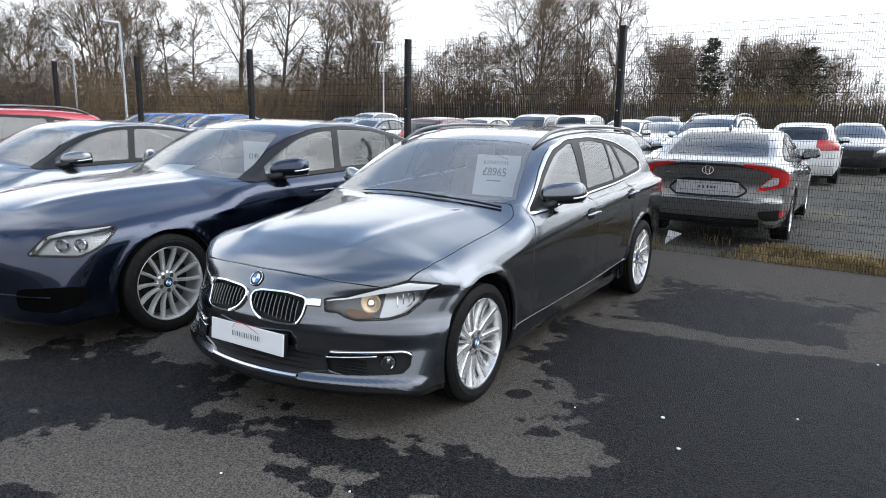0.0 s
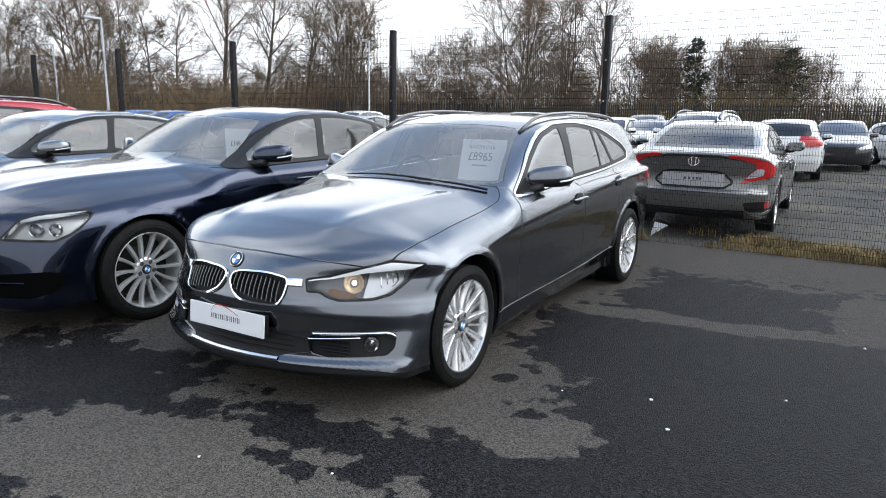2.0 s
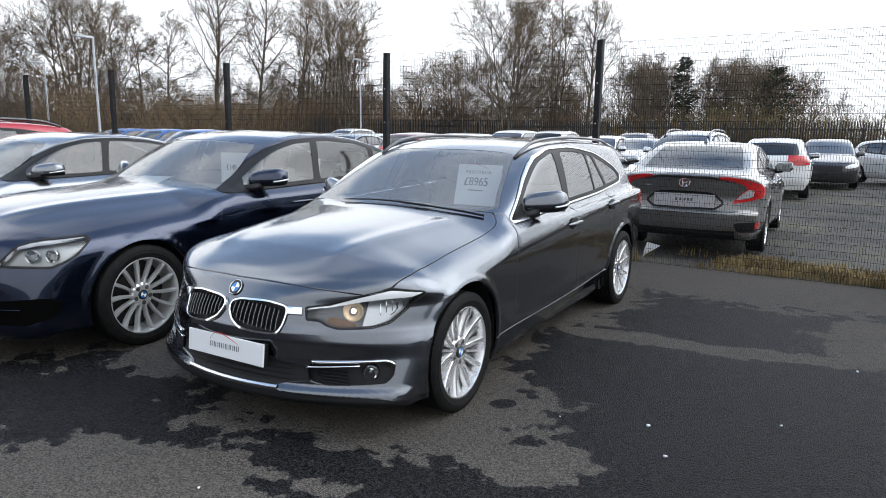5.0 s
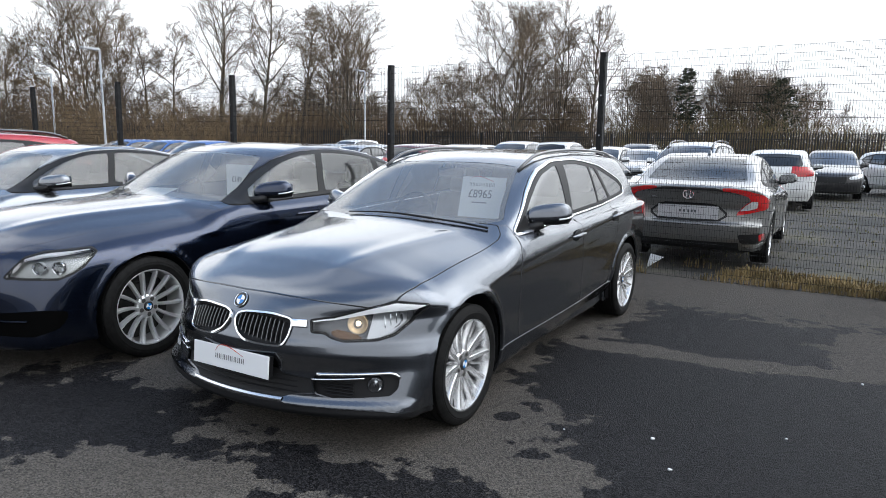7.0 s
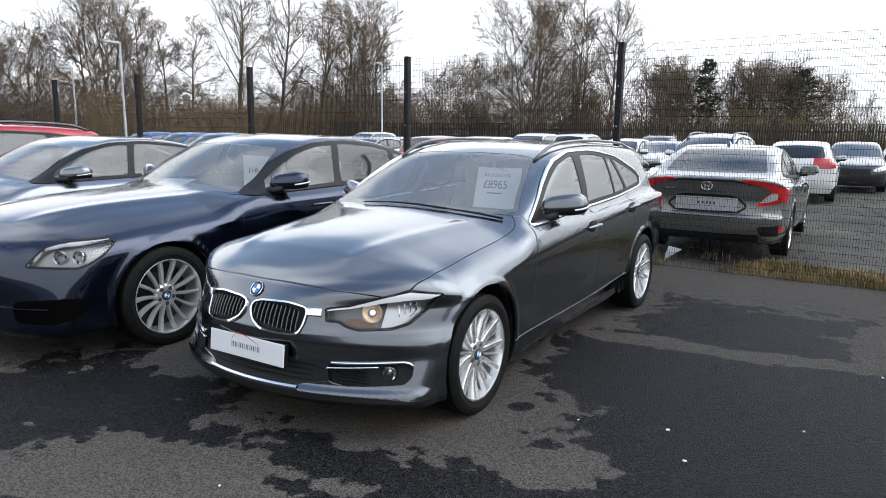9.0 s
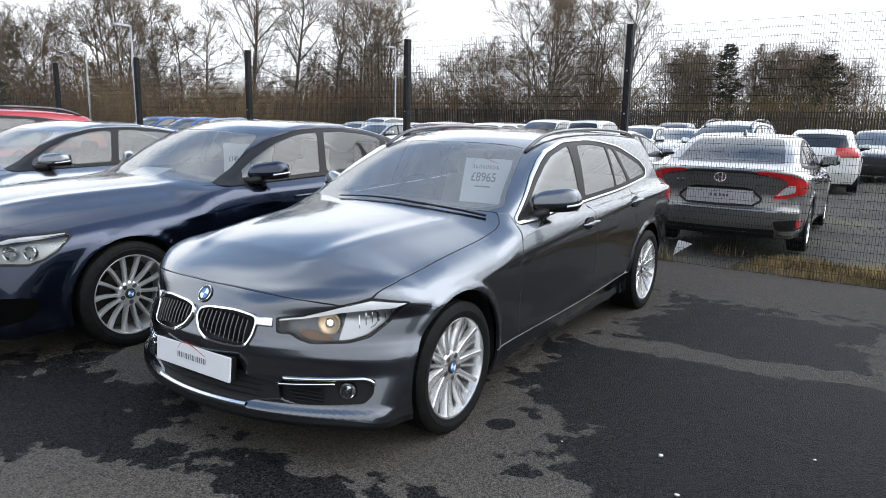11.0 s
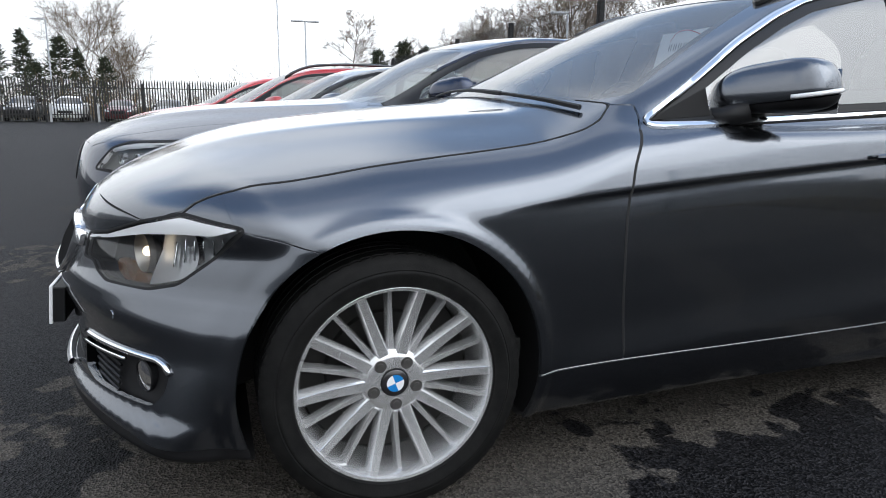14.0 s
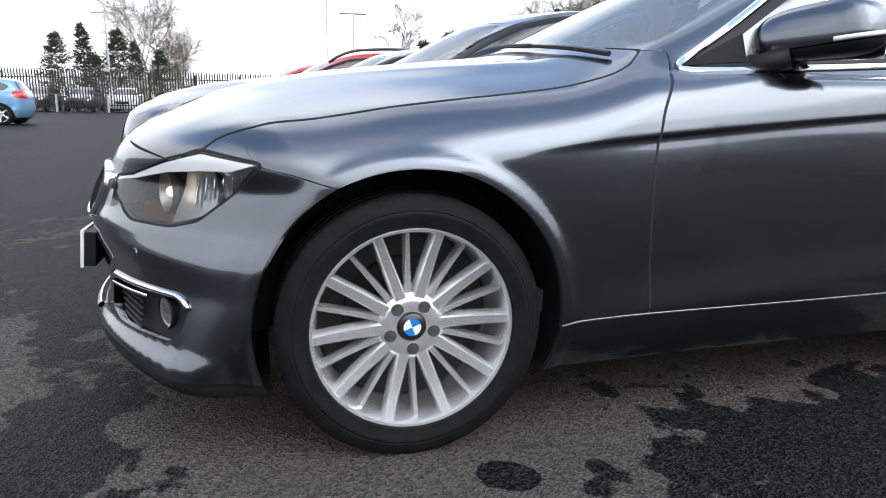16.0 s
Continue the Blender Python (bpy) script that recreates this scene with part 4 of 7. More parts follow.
            ax = Vector((s * 0.42, -0.9, 0.02)).normalized()
            bm = bmesh.new()
            lathe(bm, [(-0.045, 0.006), (-0.04, r * 0.5), (-0.025, r * 0.82), (0, r), (0.003, r + 0.004), (-0.012, r + 0.006)], 28, axis="z")
            cup = child("reflector_bowl", mesh_of(bm, "reflector_bowl", WARM_BOWL if lit else CHROME), hl, facing(p, ax), "chromed reflector bowl")
            bm = bmesh.new()
            bmesh.ops.create_uvsphere(bm, u_segments=16, v_segments=10, radius=r * 0.27)
            child("bulb", mesh_of(bm, "bulb", BULB_LIT if lit else PLATE), cup, pose(0, 0, -0.012), "glowing warm bulb" if lit else "")
        # kidney grille
        kg = panel("grille", sh, [grow(kid, -0.004)], GAP, root, offset=-0.02, rim=-0.02, half=s, label="kidney grille with bright frame and slats")
        ribbon("grille_frame", solid, KID, "nose", s, 0.013, 0.014, CHROME, kg, sink=0.012)
        for i in range(11):
            x = 0.050 + 0.0255 * i
            zs = [z for z in np.linspace(0.5, 0.7, 200) if polygon(np.array([x]), np.array([z]), KID)[0] < -0.012]
            p0, _ = onto(solid, s * x, -0.8, min(zs), 0.012)
            p1, _ = onto(solid, s * x, -0.78, max(zs), 0.012)
            bm = bmesh.new()
            mid = (p0 + p1) / 2 + Vector((0, -0.004, 0))
            rows = []
            for p in (p0, mid, p1):
                rows.append([bm.verts.new(p + Vector(q)) for q in ((-0.004, 0.02, 0), (-0.0018, 0, 0), (0.0018, 0, 0), (0.004, 0.02, 0))])
            for a, b in zip(rows, rows[1:]):
                for k in range(3):
                    bm.faces.new((a[k], a[k + 1], b[k + 1], b[k]))
            sl = part("slat", bm, TRIM, kg)
            sl.data.materials.append(SLAT)
            for k, f in enumerate(sl.data.polygons):
                f.material_index = k % 3 == 1
        p, n = onto(solid, s * 0.362, -0.71, 0.625, 0.004)
        bm = bmesh.new()
        box(bm, (-0.038, -0.02, -0.02), (0.038, 0.02, 0.012), 0.006)
        child("lamp_link", mesh_of(bm, "lamp_link", CHROME), kg, facing(p, n), "bright link between grille and lamp")
        # fog lamp
        fg = panel("fog_intake", sh, [grow(fog, 0.004)], TRIM, root, offset=-0.03, rim=-0.026, half=s, label="black lower intake with bright bars")
        for k in range(5):
            bm = bmesh.new()
            z = 0.302 + 0.015 * k
            pts = [onto(solid, s * x, -0.7, z, -0.018)[0] for x in np.linspace(0.50 - 0.012 * k, 0.648, 8)]
            tube(bm, pts, 0.004, 5)
            part("intake_bar", bm, TRIM, fg)
        for bar, rad in (([(x, 0.398 + 0.022 * (x - 0.46) - 14 * max(0, x - 0.75) ** 2) for x in np.linspace(0.458, 0.792, 18)], 0.0075), ([(x, 0.372 + 0.05 * (x - 0.437)) for x in np.linspace(0.437, 0.658, 12)], 0.005)):
            pts = skin_at(solid, "nose", s, [s * x for x, z in bar], [z for x, z in bar]) + np.array((0, -0.003, 0))
            bm = bmesh.new()
            tube(bm, [Vector(q) for q in pts], rad, 10)
            part("bright_bar", bm, CHROME, fg, "polished bright bar over the intake", smooth=True)
        p, n = onto(solid, s * 0.704, -0.59, 0.352, -0.022)
        bm = bmesh.new()
        lathe(bm, [(-0.03, 0.041), (0.0, 0.040), (0.003, 0.037), (-0.004, 0.034), (-0.012, 0.03), (-0.016, 0.001)], 28, axis="z")
        fl = child("fog_lamp", mesh_of(bm, "fog_lamp", TRIM), fg, facing(p, Vector((s * 0.5, -0.86, 0)).normalized()), "round fog lamp")
        bm = bmesh.new()
        lathe(bm, [(-0.0025, 0.034), (-0.006, 0.027), (-0.010, 0.016), (-0.011, 0.011), (-0.004, 0.010), (-0.002, 0.001)], 24, axis="z")
        child("reflector", mesh_of(bm, "reflector", CHROME), fl, None, "bright fog lamp reflector")
        bm = bmesh.new()
        lathe(bm, [(0.001, 0.0365), (0.004, 0.026), (0.006, 0.013), (0.0065, 0.001)], 24, axis="z")
        child("lens", mesh_of(bm, "lens", LENS), fl)
        panel("tail_lamp", sh, [tail], REDLENS, root, offset=0.003, half=s, label="red tail lamp")
        for x, y, z in ((0.63, -0.66, 0.482),):
            p, n = onto(solid, s * x, y, z, 0.0015)
            bm = bmesh.new()
            lathe(bm, [(-0.004, 0.011), (0.001, 0.010), (0.001, 0.0005)], 18, axis="z")
            child("parking_sensor", mesh_of(bm, "parking_sensor", GREY_PAINT), root, facing(p, n))

    belt = knots((0.6, 0.93), (0.98, 0.948), (1.533, 0.974), (2.3, 1.006), (3.05, 1.057))
    panel("body_frame", sh, [not_(bon), not_(ws, 0.002), not_(ch, 0.010), lambda x, y, z: np.minimum(d1(z) - y, 0.987 - z) + G, lambda x, y, z: np.minimum(belt(y) - z, d3(z) - y) + G, arches[1], not_(rearglass, 0), not_(tail, G), lambda x, y, z: 0.30 - z, lambda x, y, z: 0.60 - y], GREY_PAINT, root, rim=0.01)
    panel("rear_bumper", sh, [lambda x, y, z: np.maximum(z - 0.30 + G, 3.0 - y), arches[1]], TRIM, root)
    panel("cowl", sh, [not_(bon, -0.03), not_(ws, -0.02), lambda x, y, z: np.maximum(y - 0.75, 0.3 - y), lambda x, y, z: np.maximum(np.abs(x) - 0.70, 0.93 - z)], TRIM, root, offset=-0.006, rim=0, label="black plastic cowl below the windscreen")
    g = panel("windscreen", sh, [ws], SCREEN_GLASS, root, offset=-0.002, rim=0)
    g.visible_shadow = False
    panel("windscreen_border", sh, [grow(ws, 0.001), lambda *p: -0.03 - ws(*p)], TRIM, root, offset=-0.004, rim=0, label="black ceramic border of the windscreen")
    g = panel("rear_window", sh, [rearglass], TINT, root, offset=-0.002, rim=0)
    panel("lower_grille", sh, [grow(low, 0.004)], GAP, root, offset=-0.025, rim=-0.025)
    for k in range(4):
        bm = bmesh.new()
        tube(bm, [onto(solid, x, -0.8, 0.305 + 0.025 * k, -0.015)[0] for x in np.linspace(-0.38, 0.38, 15)], 0.0045, 5)
        part("grille_bar", bm, TRIM, root)
    ribbon("bumper_strip", solid, [(x, 0.267) for x in np.linspace(-0.305, 0.305, 24)], "nose", 1, 0.014, 0.008, SATIN, root, closed=False, label="satin silver bumper strip")
    # lining behind the gaps, and the cabin
    lining = [not_(grow(ch, -0.01), 0), not_(grow(ws, -0.005), 0), not_(lamp, -0.01), not_(kid, -0.01), not_(fog, 0), not_(rearglass, 0), *arches]
    panel("lining", sh, lining, GAP, root, offset=-0.013, rim=0, label="dark inner shell")
    for y0 in (0, 2.81):
        arch_liner(root, y0, 0.335, 0.385)
    bm = bmesh.new()
    box(bm, (-0.74, 0.35, 0.30), (0.74, 3.6, 0.36))
    part("cabin_floor", bm, CABIN, root)
    dashboard(root, 0.62, 1.16, 0.70, 0.965, 0.70, CABIN)
    for x in (-0.37, 0.37):
        seat(root, x, 1.95, BEIGE)
        seat(root, x, 2.75, BEIGE)
    steering_wheel(root, -0.37, 1.32, 0.93)
    bm = bmesh.new()
    box(bm, (-0.11, -0.02, -0.035), (0.11, 0.02, 0.035), 0.015, pose(0.0, 1.28, 1.27, 20))
    part("rear_view_mirror", bm, TRIM, root, smooth=True)
    # wipers
    for xs in ((-0.32, 0.33), (0.12, 0.68)):
        pts = []
        for x in np.linspace(*xs, 14):
            y = 0.475 + 0.30 * max(0, abs(x) - 0.2) ** 1.6
            pts.append((x, y, top_of(solid, abs(x), y) + 0.014))
        bm = bmesh.new()
        tube(bm, pts, [0.0035 + 0.004 * t for t in np.linspace(0, 1, 14)], 6)
        part("wiper", bm, TRIM, root)
    # badge on the nose
    p, n = onto(solid, 0, -0.747, 0.70, 0.0)
    bm = bmesh.new()
    lathe(bm, [(0.0, 0.041), (0.005, 0.040), (0.007, 0.036), (0.006, 0.001)], 36, axis="x")
    bd = child("badge", mesh_of(bm, "badge", DARK_ALLOY), root, facing(p, n) @ pose(0, 0, 0, 0, -90, 0), "round blue and white emblem")
    for q, mt in (((0, 2), BADGE_BLUE), ((1, 3), PLATE)):
        bm = bmesh.new()
        roundel(bm, 0.025, 0.0076, q)
        child("badge_field", mesh_of(bm, "badge_field", mt, False), bd)
    bm = bmesh.new()
    lathe(bm, [(0.0065, 0.0405), (0.0085, 0.0375), (0.0065, 0.0345)], 36, axis="x")
    child("badge_ring", mesh_of(bm, "badge_ring", CHROME), bd)
    # number plate, lettered with the dealer's mark as bars
    bm = bmesh.new()
    box(bm, (-0.26, -0.006, -0.0555), (0.26, 0.004, 0.0555), 0.004)
    pl = part("number_plate", bm, PLATE, root, "blank white show plate with a dealer mark")
    pl.matrix_basis = pose(0.010, -0.838, 0.424, -5)
    bm = bmesh.new()
    box(bm, (-0.255, 0.0, -0.05), (0.255, 0.035, 0.05), 0.004)
    part("plate_holder", bm, TRIM, pl)
    dealer_mark(pl, pose(0, -0.0072, 0.003, 90), 0.42)
    # price card hung behind the windscreen
    bm = bmesh.new()
    box(bm, (0, -0.001, -0.29), (0.345, 0.001, 0), 0.0)
    card = part("price_card", bm, CARD, root, "white price card hung behind the windscreen")
    card.matrix_basis = pose(0.136, 1.215, 1.25, -15)
    writing("price", "£8965", 0.083, INK, pose(0.155, -0.0025, -0.125, 90), card, "dark grey price figures", 0.92)
    dealer_mark(card, pose(0.16, -0.0025, -0.055, 90), 0.42)
    bm = bmesh.new()
    for k in range(9):
        box(bm, (0.10 + 0.013 * k, -0.0022, -0.188), (0.11 + 0.013 * k, -0.0012, -0.180))
    part("small_print", bm, INK, card)
    # wheels
    d = wheel_meshes(0.322, 0.247, 0.225, 10, (0.0155, 0.0125), (0.0085, 0.006), dish=0.012, steps=288)
    for y, hw in ((0, 0.772), (2.81, 0.785)):
        add_wheel(root, d, pose(hw, y, 0.322, 0 if y == 0 else 11))
        add_wheel(root, d, pose(-hw, y, 0.322, 0, 0, 180))
    return root


def side_glass(CH):
    """The four side panes inside the window surround."""
    def cut(*poly):
        return lambda x, y, z: np.maximum(np.maximum(polygon(y, z, CH) + 0.032, polygon(y, z, poly)), 0.4 - np.abs(x))
    return [cut((0.86, 0.9), (0.86, 1.5), (1.70, 1.5), (1.655, 1.344), (1.585, 0.98), (1.57, 0.9)),
            cut((1.66, 0.9), (1.675, 0.998), (1.80, 1.354), (1.85, 1.5), (2.31, 1.5), (2.292, 1.347), (2.262, 1.02), (2.255, 0.9)),
            cut((2.275, 0.9), (2.285, 1.025), (2.33, 1.35), (2.35, 1.5), (2.40, 1.4), (2.42, 1.319), (2.575, 1.035), (2.65, 0.9)),
            cut((2.70, 0.9), (2.625, 1.036), (2.475, 1.319), (2.43, 1.5), (3.5, 1.5), (3.5, 0.9))]


def dealer_mark(parent, m, w):
    """A dealer's mark as plain shapes: a thin swoosh and a row of bars."""
    bm = bmesh.new()
    tube(bm, [(w * (-0.24 + 0.46 * t), 0.055 * w + 0.085 * w * math.sin(math.pi * t ** 0.6), 0) for t in np.linspace(0, 1, 14)], [0.0008 + 0.0014 * math.sin(math.pi * t) for t in np.linspace(0, 1, 14)], 5)
    child("swoosh", mesh_of(bm, "swoosh", REDINK), parent, m)
    bm = bmesh.new()
    for k in range(8):
        x = w * (-0.215 + 0.062 * k)
        for dx in (-0.017, 0.009):
            box(bm, (x + w * dx, -0.030 * w, 0), (x + w * (dx + 0.008), 0.030 * w, 0.0008))
    child("mark_bars", mesh_of(bm, "mark_bars", INK, False), parent, m)


LAMP_HOUSING = mat("satin lamp housing", (0.13, 0.132, 0.138), 0.28, 0.8)
LAMP_SILVERED = mat("soft silver reflector", (0.6, 0.61, 0.625), 0.3, 0.9)
# the lit bowl: the bulb's warm glow is put into its base colour
WARM_BOWL = mat("reflector tinted by bulb glow", (0.50, 0.47, 0.42), 0.4, 1.0)
# colour of the bulb's glow on the lamp floor
AMBER_GLOW = mat("painted amber bulb glow", (0.13, 0.055, 0.012), 0.25, 0.3, 0.6)
SLAT = mat("bright grille slat", (0.16, 0.165, 0.17), 0.22, 0.9)
BULB_LIT = mat("warm lit bulb", (1.0, 0.75, 0.4), 0.4, Emission_Color=(1.0, 0.78, 0.52, 1), Emission_Strength=3.6)
estate_car()

# ---- the other cars ----
DARK_GLASS = mat("dark car glass", (0.012, 0.014, 0.016), 0.03, 0.0, 1.0)
PALE_LENS = mat("frosted lamp lens", (0.6, 0.62, 0.64), 0.12, 0.2, 1.0)
NAVY = dict(
    ESTATE,
    drop=knots((-0.8, 0.12), (-0.4, 0.13), (0.0, 0.125), (0.45, 0.115), (0.65, 0.07), (0.85, 0.02)), bline=knots((-0.8, 0.36), (0.6, 0.56)),
    wid=knots((-0.95, 0.90), (-0.5, 0.915), (-0.2, 0.935), (0.1, 0.945), (1.5, 0.95), (3.0, 0.95), (3.4, 0.94), (3.8, 0.90), (4.15, 0.85)),
    crease=knots((-0.9, 0.70), (-0.3, 0.74), (0.3, 0.77), (1.5, 0.83), (2.8, 0.88), (4.1, 0.92)),
    arches=((0, 0.34, 0.39), (3.07, 0.34, 0.39)),
    shelf=knots((-1.05, 0.60), (-0.98, 0.70), (-0.93, 0.77), (-0.87, 0.815), (-0.75, 0.868), (-0.62, 0.912), (-0.45, 0.950), (-0.2, 0.985), (0.1, 1.010), (0.4, 1.030), (0.66, 1.042), (0.85, 1.015), (1.2, 0.995), (2.5, 1.03), (3.4, 1.06), (3.9, 1.075), (4.2, 1.04)),
    front=knots((0.1, -0.75), (0.17, -0.90), (0.25, -0.955), (0.4, -0.965), (0.55, -0.975), (0.64, -0.965), (0.74, -0.935), (0.80, -0.89), (0.86, -0.78)),
    fa=knots((0.3, 0.20), (0.5, 0.26), (0.75, 0.32)), fb=knots((0.3, 0.16), (0.5, 0.20), (0.75, 0.30)),
    rear=knots((0.2, 4.0), (0.4, 4.12), (0.8, 4.13), (1.0, 4.08), (1.1, 3.95)),
    floor=knots((-0.9, 0.19), (4.0, 0.22)),
    bcrease=knots((-0.8, 0.0), (-0.4, 0.010), (0.4, 0.010), (0.7, 0.0)),
    kside=knots((0.4, 0.1), (1.0, 0.04), (3.4, 0.04), (4.0, 0.08)),
    roof=knots((0.0, 0.6), (0.3, 0.88), (0.5, 0.98), (0.8, 1.125), (1.1, 1.285), (1.3, 1.375), (1.5, 1.430), (1.8, 1.464), (2.2, 1.464), (2.6, 1.43), (3.0, 1.355), (3.4, 1.24), (3.8, 1.07), (4.1, 0.9)),
    ymid=2.3, wsweep=0.16,
    glass=knots((0.75, 0.92), (0.97, 0.86), (1.13, 0.80), (1.28, 0.75), (1.38, 0.71), (1.5, 0.64)),
    taper=knots((0.4, -0.03), (1.2, 0.0), (2.2, 0.01), (3.0, -0.02), (3.8, -0.12)),
)
NAVY_CH = [(0.75, 0.985), (0.98, 1.10), (1.2, 1.225), (1.42, 1.325), (1.7, 1.39), (2.1, 1.41), (2.5, 1.385), (2.9, 1.31), (3.2, 1.20), (3.42, 1.085), (3.3, 1.055), (2.3, 1.025), (1.4, 1.0)]
SUV = dict(
    NAVY,
    drop=flat(0.0), bcrown=0.05, bedge=0.25, bline=knots((-0.7, 0.3), (0.6, 0.56)),
    wid=knots((-0.9, 0.85), (-0.4, 0.88), (0, 0.90), (1.5, 0.905), (3.0, 0.9), (3.4, 0.87), (3.6, 0.83)),
    crease=knots((-0.9, 0.78), (0.5, 0.86), (2.5, 0.92), (3.6, 0.96)),
    arches=((0, 0.36, 0.40), (2.63, 0.36, 0.40)),
    shelf=knots((-0.95, 0.70), (-0.85, 0.82), (-0.7, 0.90), (-0.3, 0.98), (0.2, 1.05), (0.5, 1.09), (0.8, 1.08), (2.4, 1.10), (3.6, 1.12)),
    front=knots((0.15, -0.65), (0.25, -0.84), (0.5, -0.89), (0.7, -0.88), (0.85, -0.82), (1.0, -0.6)), fa=flat(0.15), fb=flat(0.4),
    rear=knots((0.25, 3.5), (0.5, 3.6), (0.9, 3.58), (1.1, 3.52), (1.4, 3.40), (1.6, 3.25)), ra=0.1, rb=0.3,
    floor=knots((-0.9, 0.22), (4.0, 0.26)),
    roof=knots((0.0, 0.6), (0.2, 0.95), (0.4, 1.08), (0.7, 1.26), (1.0, 1.44), (1.25, 1.55), (1.5, 1.61), (2.0, 1.64), (2.6, 1.63), (3.1, 1.59), (3.35, 1.54), (3.5, 1.3), (3.7, 0.9)),
    ymid=2.0, wsweep=0.12, rcrown=0.03,
    glass=knots((0.75, 0.87), (1.05, 0.825), (1.3, 0.745), (1.5, 0.665), (1.65, 0.58)),
    taper=knots((0.4, -0.03), (1.2, 0.0), (2.4, 0.0), (3.4, -0.06)),
)
SUV_CH = [(0.62, 1.06), (0.85, 1.22), (1.1, 1.38), (1.4, 1.50), (1.9, 1.545), (2.5, 1.52), (3.0, 1.44), (3.18, 1.32), (3.05, 1.17), (2.0, 1.10), (1.2, 1.07)]
HATCH = dict(
    SUV,
    wid=knots((-0.85, 0.80), (-0.4, 0.84), (0, 0.865), (1.5, 0.875), (2.6, 0.87), (3.0, 0.85), (3.25, 0.80)),
    crease=knots((-0.9, 0.70), (0.5, 0.78), (2.5, 0.86), (3.3, 0.90)),
    arches=((0, 0.32, 0.365), (2.53, 0.32, 0.365)),
    shelf=knots((-0.9, 0.62), (-0.8, 0.72), (-0.65, 0.80), (-0.3, 0.89), (0.2, 0.97), (0.45, 1.0), (0.8, 0.985), (2.4, 1.02), (3.3, 1.05)),
    front=knots((0.15, -0.62), (0.25, -0.80), (0.5, -0.84), (0.65, -0.82), (0.78, -0.74), (0.9, -0.55)),
    rear=knots((0.25, 3.1), (0.5, 3.2), (0.9, 3.18), (1.1, 3.1), (1.3, 3.0), (1.45, 2.88)),
    floor=knots((-0.9, 0.18), (4.0, 0.22)),
    roof=knots((0.0, 0.6), (0.2, 0.88), (0.4, 1.0), (0.7, 1.16), (1.0, 1.31), (1.25, 1.41), (1.5, 1.455), (2.0, 1.475), (2.5, 1.45), (2.85, 1.40), (3.0, 1.3), (3.3, 0.9)),
    ymid=1.9,
    glass=knots((0.75, 0.84), (1.0, 0.79), (1.2, 0.715), (1.38, 0.63), (1.5, 0.56)),
    taper=knots((0.4, -0.03), (1.2, 0.0), (2.2, 0.0), (3.1, -0.06)),
)
HATCH_CH = [(0.60, 0.965), (0.85, 1.10), (1.1, 1.24), (1.4, 1.34), (1.8, 1.375), (2.3, 1.35), (2.65, 1.27), (2.78, 1.17), (2.65, 1.07), (2.0, 1.02), (1.2, 0.985)]
FASTBACK = dict(
    NAVY,
    drop=flat(0.0), bcrown=0.05, bedge=0.25, bline=knots((-0.7, 0.3), (0.6, 0.56)), fa=flat(0.22), fb=flat(0.36),
    wid=knots((-0.9, 0.82), (-0.3, 0.87), (0.1, 0.89), (1.5, 0.895), (2.7, 0.90), (3.1, 0.885), (3.5, 0.85), (3.7, 0.83)),
    crease=knots((-0.9, 0.68), (0.5, 0.76), (2.0, 0.83), (3.0, 0.89), (3.7, 0.90)),
    arches=((0, 0.33, 0.37), (2.70, 0.33, 0.37)),
    shelf=knots((-0.97, 0.58), (-0.87, 0.66), (-0.6, 0.77), (-0.2, 0.87), (0.3, 0.95), (0.55, 0.985), (0.8, 0.96), (2.5, 1.0), (3.1, 1.02), (3.5, 1.035), (3.7, 1.03)),
    front=knots((0.1, -0.7), (0.2, -0.86), (0.5, -0.90), (0.65, -0.85), (0.8, -0.6)),
    rear=knots((0.2, 3.52), (0.28, 3.64), (0.42, 3.70), (0.56, 3.71), (0.60, 3.66), (0.75, 3.64), (0.90, 3.66), (1.0, 3.69), (1.06, 3.62)), ra=0.1, rb=0.38,
    floor=knots((-0.9, 0.17), (3.0, 0.2), (3.7, 0.26)), krear=0.035,
    kside=knots((0.4, 0.1), (1.0, 0.04), (2.8, 0.04), (3.4, 0.1)),
    roof=knots((0.0, 0.6), (0.3, 0.9), (0.5, 0.99), (0.8, 1.12), (1.1, 1.25), (1.4, 1.355), (1.7, 1.40), (2.1, 1.41), (2.5, 1.37), (2.9, 1.26), (3.25, 1.12), (3.5, 1.03), (3.7, 0.9)),
    ymid=2.2, wsweep=0.14,
    glass=knots((0.75, 0.88), (0.93, 0.82), (1.1, 0.755), (1.25, 0.685), (1.38, 0.61)),
)
FAST_CH = [(0.7, 0.945), (0.98, 1.07), (1.2, 1.19), (1.45, 1.28), (1.75, 1.325), (2.1, 1.325), (2.5, 1.27), (2.85, 1.16), (3.05, 1.05), (2.8, 1.01), (2.0, 0.98), (1.2, 0.955)]


def ws_region(spec, w0, w1, y0, y1, sweep):
    """A windscreen in plan: half widths and places at its base and head."""
    poly = rounded([(-0.2, y0), (0.02, y0), (w0 * 0.55, y0 + sweep * 0.3), (w0, y0 + sweep), ((w0 * 0.6 + w1 * 0.4), y0 + sweep + 0.45 * (y1 - y0 - sweep * 0.2)), (w1, y1 + sweep * 0.4), (w1 * 0.6, y1 + sweep * 0.12), (0.02, y1), (-0.2, y1)], 3, 0.2)
    return lambda x, y, z: np.maximum(polygon(np.abs(x), y, poly), np.maximum(y - y1 - 0.4, 0.85 - z))


LAMP_SILVER = mat("silvered lamp housing", (0.24, 0.245, 0.24), 0.3, 0.7)


